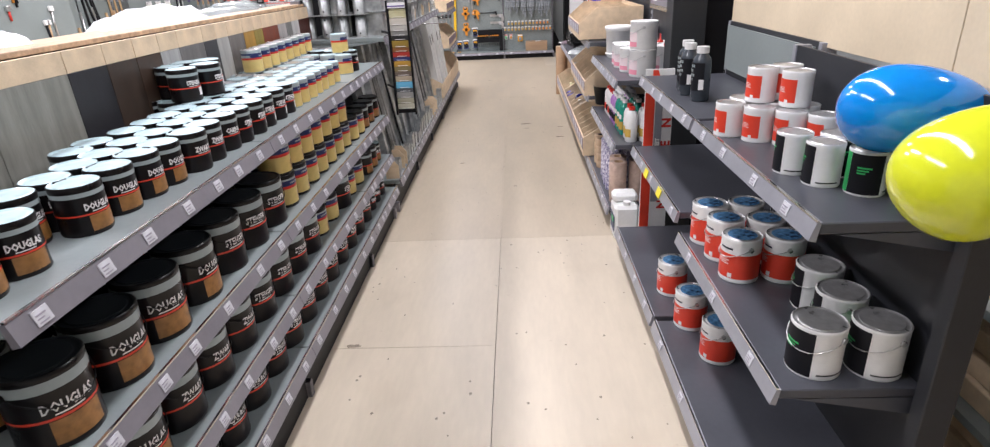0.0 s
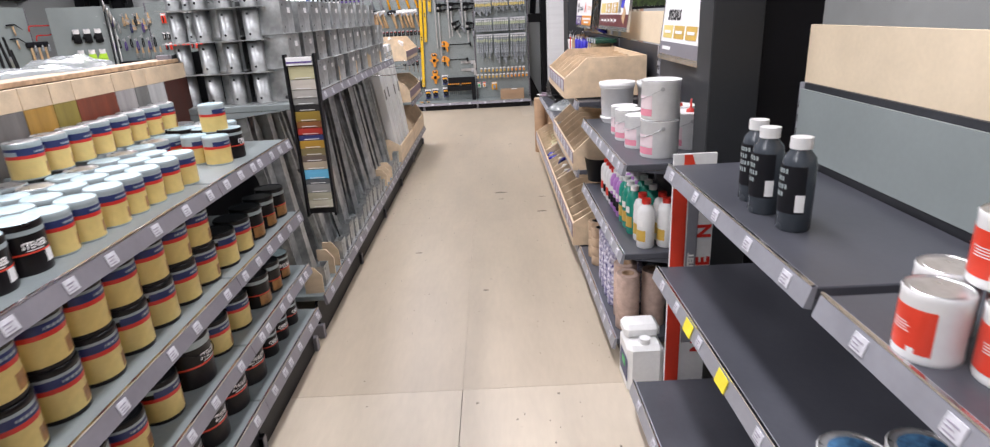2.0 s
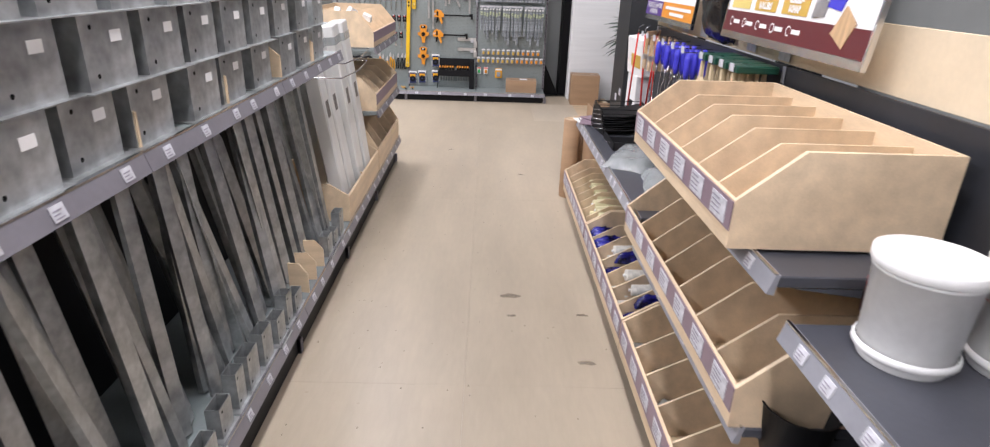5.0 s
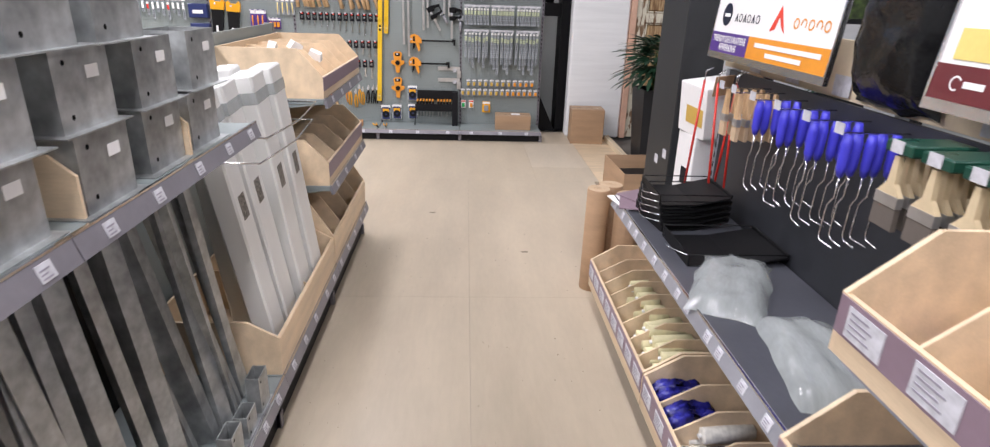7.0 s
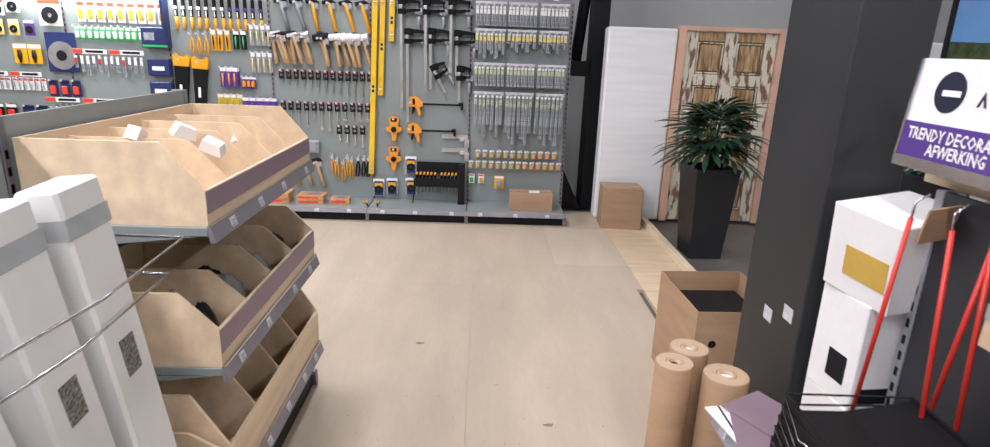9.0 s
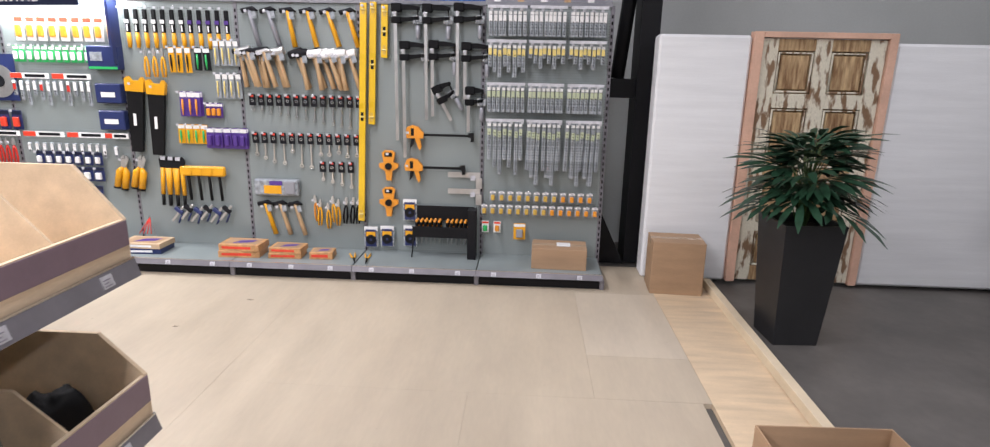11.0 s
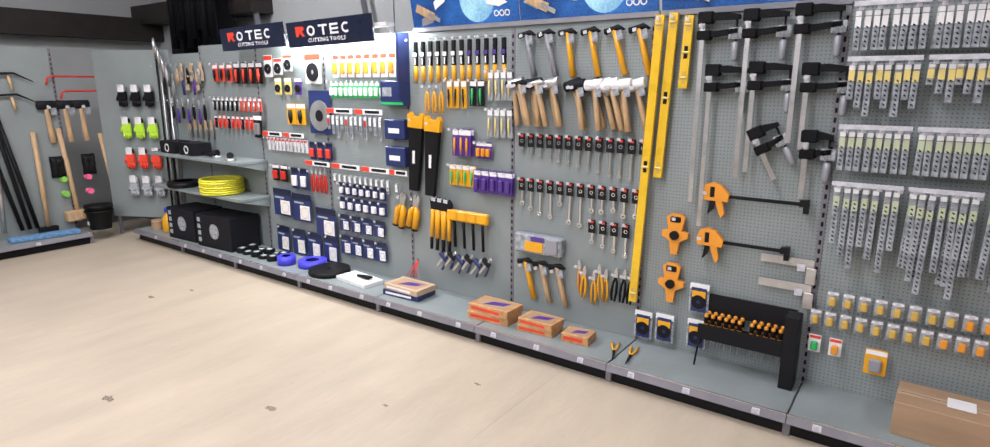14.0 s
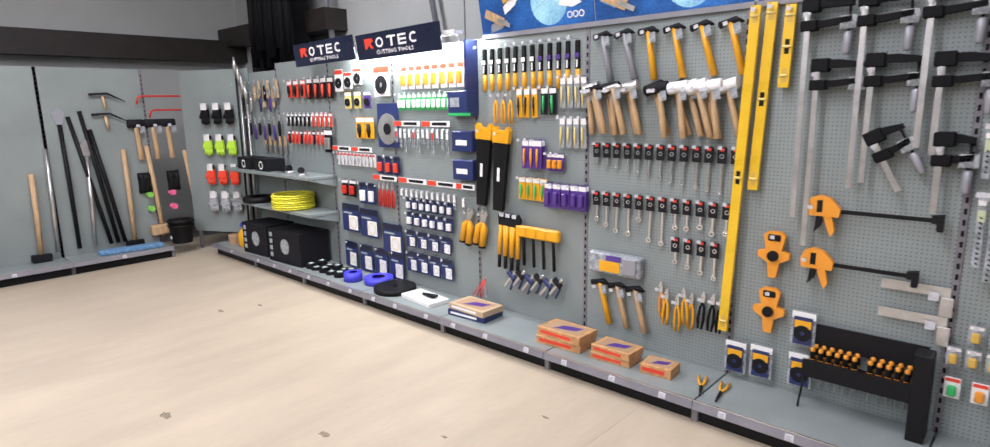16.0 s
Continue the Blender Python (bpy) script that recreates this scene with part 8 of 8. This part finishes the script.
for z0, z1 in ROWS:
    for a, b in ((0.1205, 0.3995), (0.5205, 0.7995)):
        part("panel", Shape().box(a + 0.03, b - 0.03, 0.012, 0.03, z0 + 0.03, z1 - 0.03, 0.008), M_OLDP, g)
        part("moulding", Shape().tube([(a + 0.015, 0.012, z0 + 0.015), (b - 0.015, 0.012, z0 + 0.015), (b - 0.015, 0.012, z1 - 0.015), (a + 0.015, 0.012, z1 - 0.015), (a + 0.015, 0.012, z0 + 0.015)], 0.01, 6), M_OLD, g)
part("backing", Shape().box(0.1205, 0.7995, 0.0405, 0.05, 0, 1.94), M_OLDP, g)
M_PINK = mat("raw_pink_timber", (0.72, 0.45, 0.33), 0.6, vary=0.08, scale=5, bump=0.15)
structure("door_frame", Shape().box(2.065, 2.135, 11.12, 11.22, 0, 2.0, 0.003).box(3.065, 3.125, 11.12, 11.22, 0, 2.0, 0.003).box(2.136, 3.064, 11.12, 11.22, 1.957, 2.0, 0.003), M_PINK)

carton(pose(1.575, 10.9, 0, 0, 0, -3), 0.4, 0.3, 0.42, M_CARD, "brown cardboard box on the floor against white foam")

M_PLANTER = mat("black_planter", (0.02, 0.02, 0.022), 0.5, vary=0.08, bump=0.1)
M_LEAF = mat("dark_green_leaf", (0.025, 0.075, 0.04), 0.4, vary=0.25, scale=12, bump=0.2, coat=0.15)
M_STEM = flat("green_stem", (0.08, 0.13, 0.04), 0.5)


def leaf_shape(scale):
    """A hand-shaped leaf with deep lobes, lying along +x from its stalk."""
    s = Shape()
    for k in range(9):
        a = radians(-80 + 20 * k)
        ln = scale * (0.24 - 0.09 * abs(k - 4) / 4)
        ca, sa = math.cos(a), math.sin(a)
        base = 0.03 * scale + 0.07 * scale * (1 - abs(k - 4) / 4)
        pts = []
        for u, w in ((0, 0.006), (0.35, 0.022), (0.7, 0.023), (1, 0.002)):
            d = base + ln * u
            z = 0.02 * u - 0.075 * ln / 0.24 * u * u
            for q in (-1, 1):
                pts.append((base * 0.2 + d * ca - q * w * sa, d * sa + q * w * ca, z - 0.004 * abs(q)))
        s.add(pts, [(0, 1, 3, 2), (2, 3, 5, 4), (4, 5, 7, 6)], True)
    s.add([(0, -0.006, 0), (0, 0.006, 0), (0.12 * scale, 0.012, 0.004), (0.12 * scale, -0.012, 0.004)], [(0, 1, 2, 3)])
    return s


LEAVES = [leaf_shape(q) for q in (0.8, 1.0, 1.15)]
LEAVES = [q.mesh("leaf", M_LEAF) for q in LEAVES]


def potted_plant(m, h, w0, w1, n, spread, label, seed):
    g = thing("potted_plant", m, label, "potted plant")
    s = Shape()
    for w, z in ((w0, 0), (w1, h), (w1 - 0.02, h), (w1 - 0.03, h - 0.06)):
        s.v += [(-w, -w, z), (w, -w, z), (w, w, z), (-w, w, z)]
    for j in range(3):
        for k in range(4):
            s.face((4 * j + k, 4 * j + (k + 1) % 4, 4 * j + 4 + (k + 1) % 4, 4 * j + 4 + k))
    s.face((3, 2, 1, 0))
    part("planter", s, M_PLANTER, g)
    part("soil", Shape().box(-w1 + 0.031, w1 - 0.031, -w1 + 0.031, w1 - 0.031, h - 0.07, h - 0.058), M_BEAM, g)
    rnd = random.Random(seed)
    for k in range(n):
        a = 2.4 * k + rnd.uniform(-0.3, 0.3)
        q = k / n
        tilt = 10 + 48 * q
        r = spread * (0.25 + 0.75 * q) * rnd.uniform(0.8, 1.1)
        z = h + 0.36 * (1 - q) + 0.11 + rnd.uniform(-0.03, 0.05)
        tip = (r * math.cos(a) * 0.55, r * math.sin(a) * 0.55, z)
        part("stem", Shape().tube([(0.02 * math.cos(a), 0.02 * math.sin(a), h - 0.06), (tip[0] * 0.4, tip[1] * 0.4, h + (z - h) * 0.65), tip], [0.006, 0.005, 0.003], 5), M_STEM, g)
        lf = part("leaf", LEAVES[k % 3], None, g)
        lf.matrix_basis = pose(*tip, rnd.uniform(-20, 20), tilt - 40, math.degrees(a))
    return g


potted_plant(pose(2.16, 10.13, -0.03, 0, 0, 4), 0.82, 0.145, 0.195, 46, 0.34, "tall black planter with a bushy dark green foliage plant", 3)
g = potted_plant(pose(4.4, 10.4, -0.03, 0, 0, 10), 0.75, 0.16, 0.22, 14, 0.7, "black planter with a large-leaved green plant", 9)

# cardboard tubes and the open carton by the column
def paper_roll(m, r, h, inner):
    g = thing("paper_roll", m, "tall roll of brown covering paper standing on the floor", "paper roll", "paper rolls")
    part("roll", Shape().lathe([(r * 0.3, 0.001), (r * 0.99, 0.001), (r, 0.004), (r, h - 0.004), (r * 0.97, h), (r * 0.45, h), (r * 0.42, h - 0.02)], seg=28), M_CARD, g)
    part("end_face", Shape().lathe([(r * 0.965, h + 0.0006), (r * 0.46, h + 0.0006)], seg=28), M_CARDL, g)
    part("core", Shape().lathe([(r * 0.4, h - 0.03), (r * 0.4, h + 0.002), (r * 0.3, h + 0.002), (r * 0.3, h - 0.03)], seg=20), M_CARDL, g)
    part("core_plug", Shape().cyl(r * 0.29, h - 0.05, h - 0.012, seg=16), M_PAPER if inner else M_DARKHOLE, g)
    return g


put(paper_roll, pose(0.865, 6.86, 0, 1, 0, 0), 0.068, 0.66, False)
put(paper_roll, pose(0.96, 7.0, 0, 0, 1, 0), 0.075, 0.64, True)
put(paper_roll, pose(1.04, 6.8, 0, 0, 0, 0), 0.08, 0.64, True)

g = thing("open_carton", pose(1.42, 7.82, 0, 0, 0, 2), "open brown cardboard box holding black goods, on the floor", "cardboard box")
W, D, H, t = 0.23, 0.28, 0.55, 0.005
for name, b in (("side", (-W, -W + t, -D, D)), ("side", (W - t, W, -D, D)), ("side", (-W + t, W - t, -D, -D + t)), ("side", (-W + t, W - t, D - t, D))):
    part(name, Shape().box(b[0], b[1], b[2], b[3], 0, H), M_CARD, g)
part("bottom", Shape().box(-W + t, W - t, -D + t, D - t, 0.001, 0.008), M_CARD, g)
part("black_goods", Shape().box(-W + 0.02, W - 0.02, -D + 0.02, D - 0.02, 0.02, H - 0.1, 0.02), M_BLACK, g)
for x, z in ((-0.14, 0.38), (-0.08, 0.25)):
    part("grip_hole", Shape().lathe([(0.001, 0), (0.02, 0)], seg=12).move(pose(x, -D - 0.0008, z, 90)), M_DARKHOLE, g)
for z in (0.74, 0.68):
    solid("price_label", Shape().box(-0.03, 0.03, -0.001, 0.001, -0.025, 0.025), M_TAG, pose(1.199, 6.76 + (0.74 - z) * 2.2, z + 0.16, 0, 0, -90), "small white label stuck on the dark column", "label", "labels on the column")

# scuffs and stains on the boards
M_SCUFF = mat("scuffed_board", (0.3, 0.23, 0.16), 0.6, vary=0.3, scale=30, alpha=0.22)
rf = random.Random(77)
s = Shape()
for x, y, r in ((0.33, 5.1, 0.07), (0.72, 4.9, 0.035), (0.68, 4.46, 0.05), (0.33, 4.88, 0.03), (-0.6, 0.58, 0.04), (-3.27, 8.92, 0.06), (-4.84, 9.91, 0.05), (-1.63, 10.3, 0.03), (-4.72, 10.2, 0.04), (-2.4, 9.4, 0.05), (0.2, 2.9, 0.025), (-0.3, 3.6, 0.03), (0.5, 7.4, 0.03), (-0.2, 8.2, 0.03), (-1.9, 9.8, 0.025)):
    n = 11
    pts = []
    for k in range(n):
        a = 2 * math.pi * k / n
        q = r * rf.uniform(0.55, 1.1)
        pts.append((x + q * math.cos(a), y + 0.45 * q * math.sin(a)))
    s.prism(pts, 0.0004, 0.001, "z")
tagged(structure("floor_stain", s, M_SCUFF), kind="stuff")
s = Shape()
for k in range(260):
    x, y = rf.uniform(-0.65, 0.84), rf.uniform(-1.6, 7.8)
    q = rf.uniform(0.002, 0.006) * (1.3 if y < 2 else 0.7)
    n = 6
    s.prism([(x + q * math.cos(2 * math.pi * j / n), y + q * 1.2 * math.sin(2 * math.pi * j / n)) for j in range(n)], 0.0004, 0.0009, "z")
tagged(structure("floor_specks", s, M_SCUFF), kind="stuff")
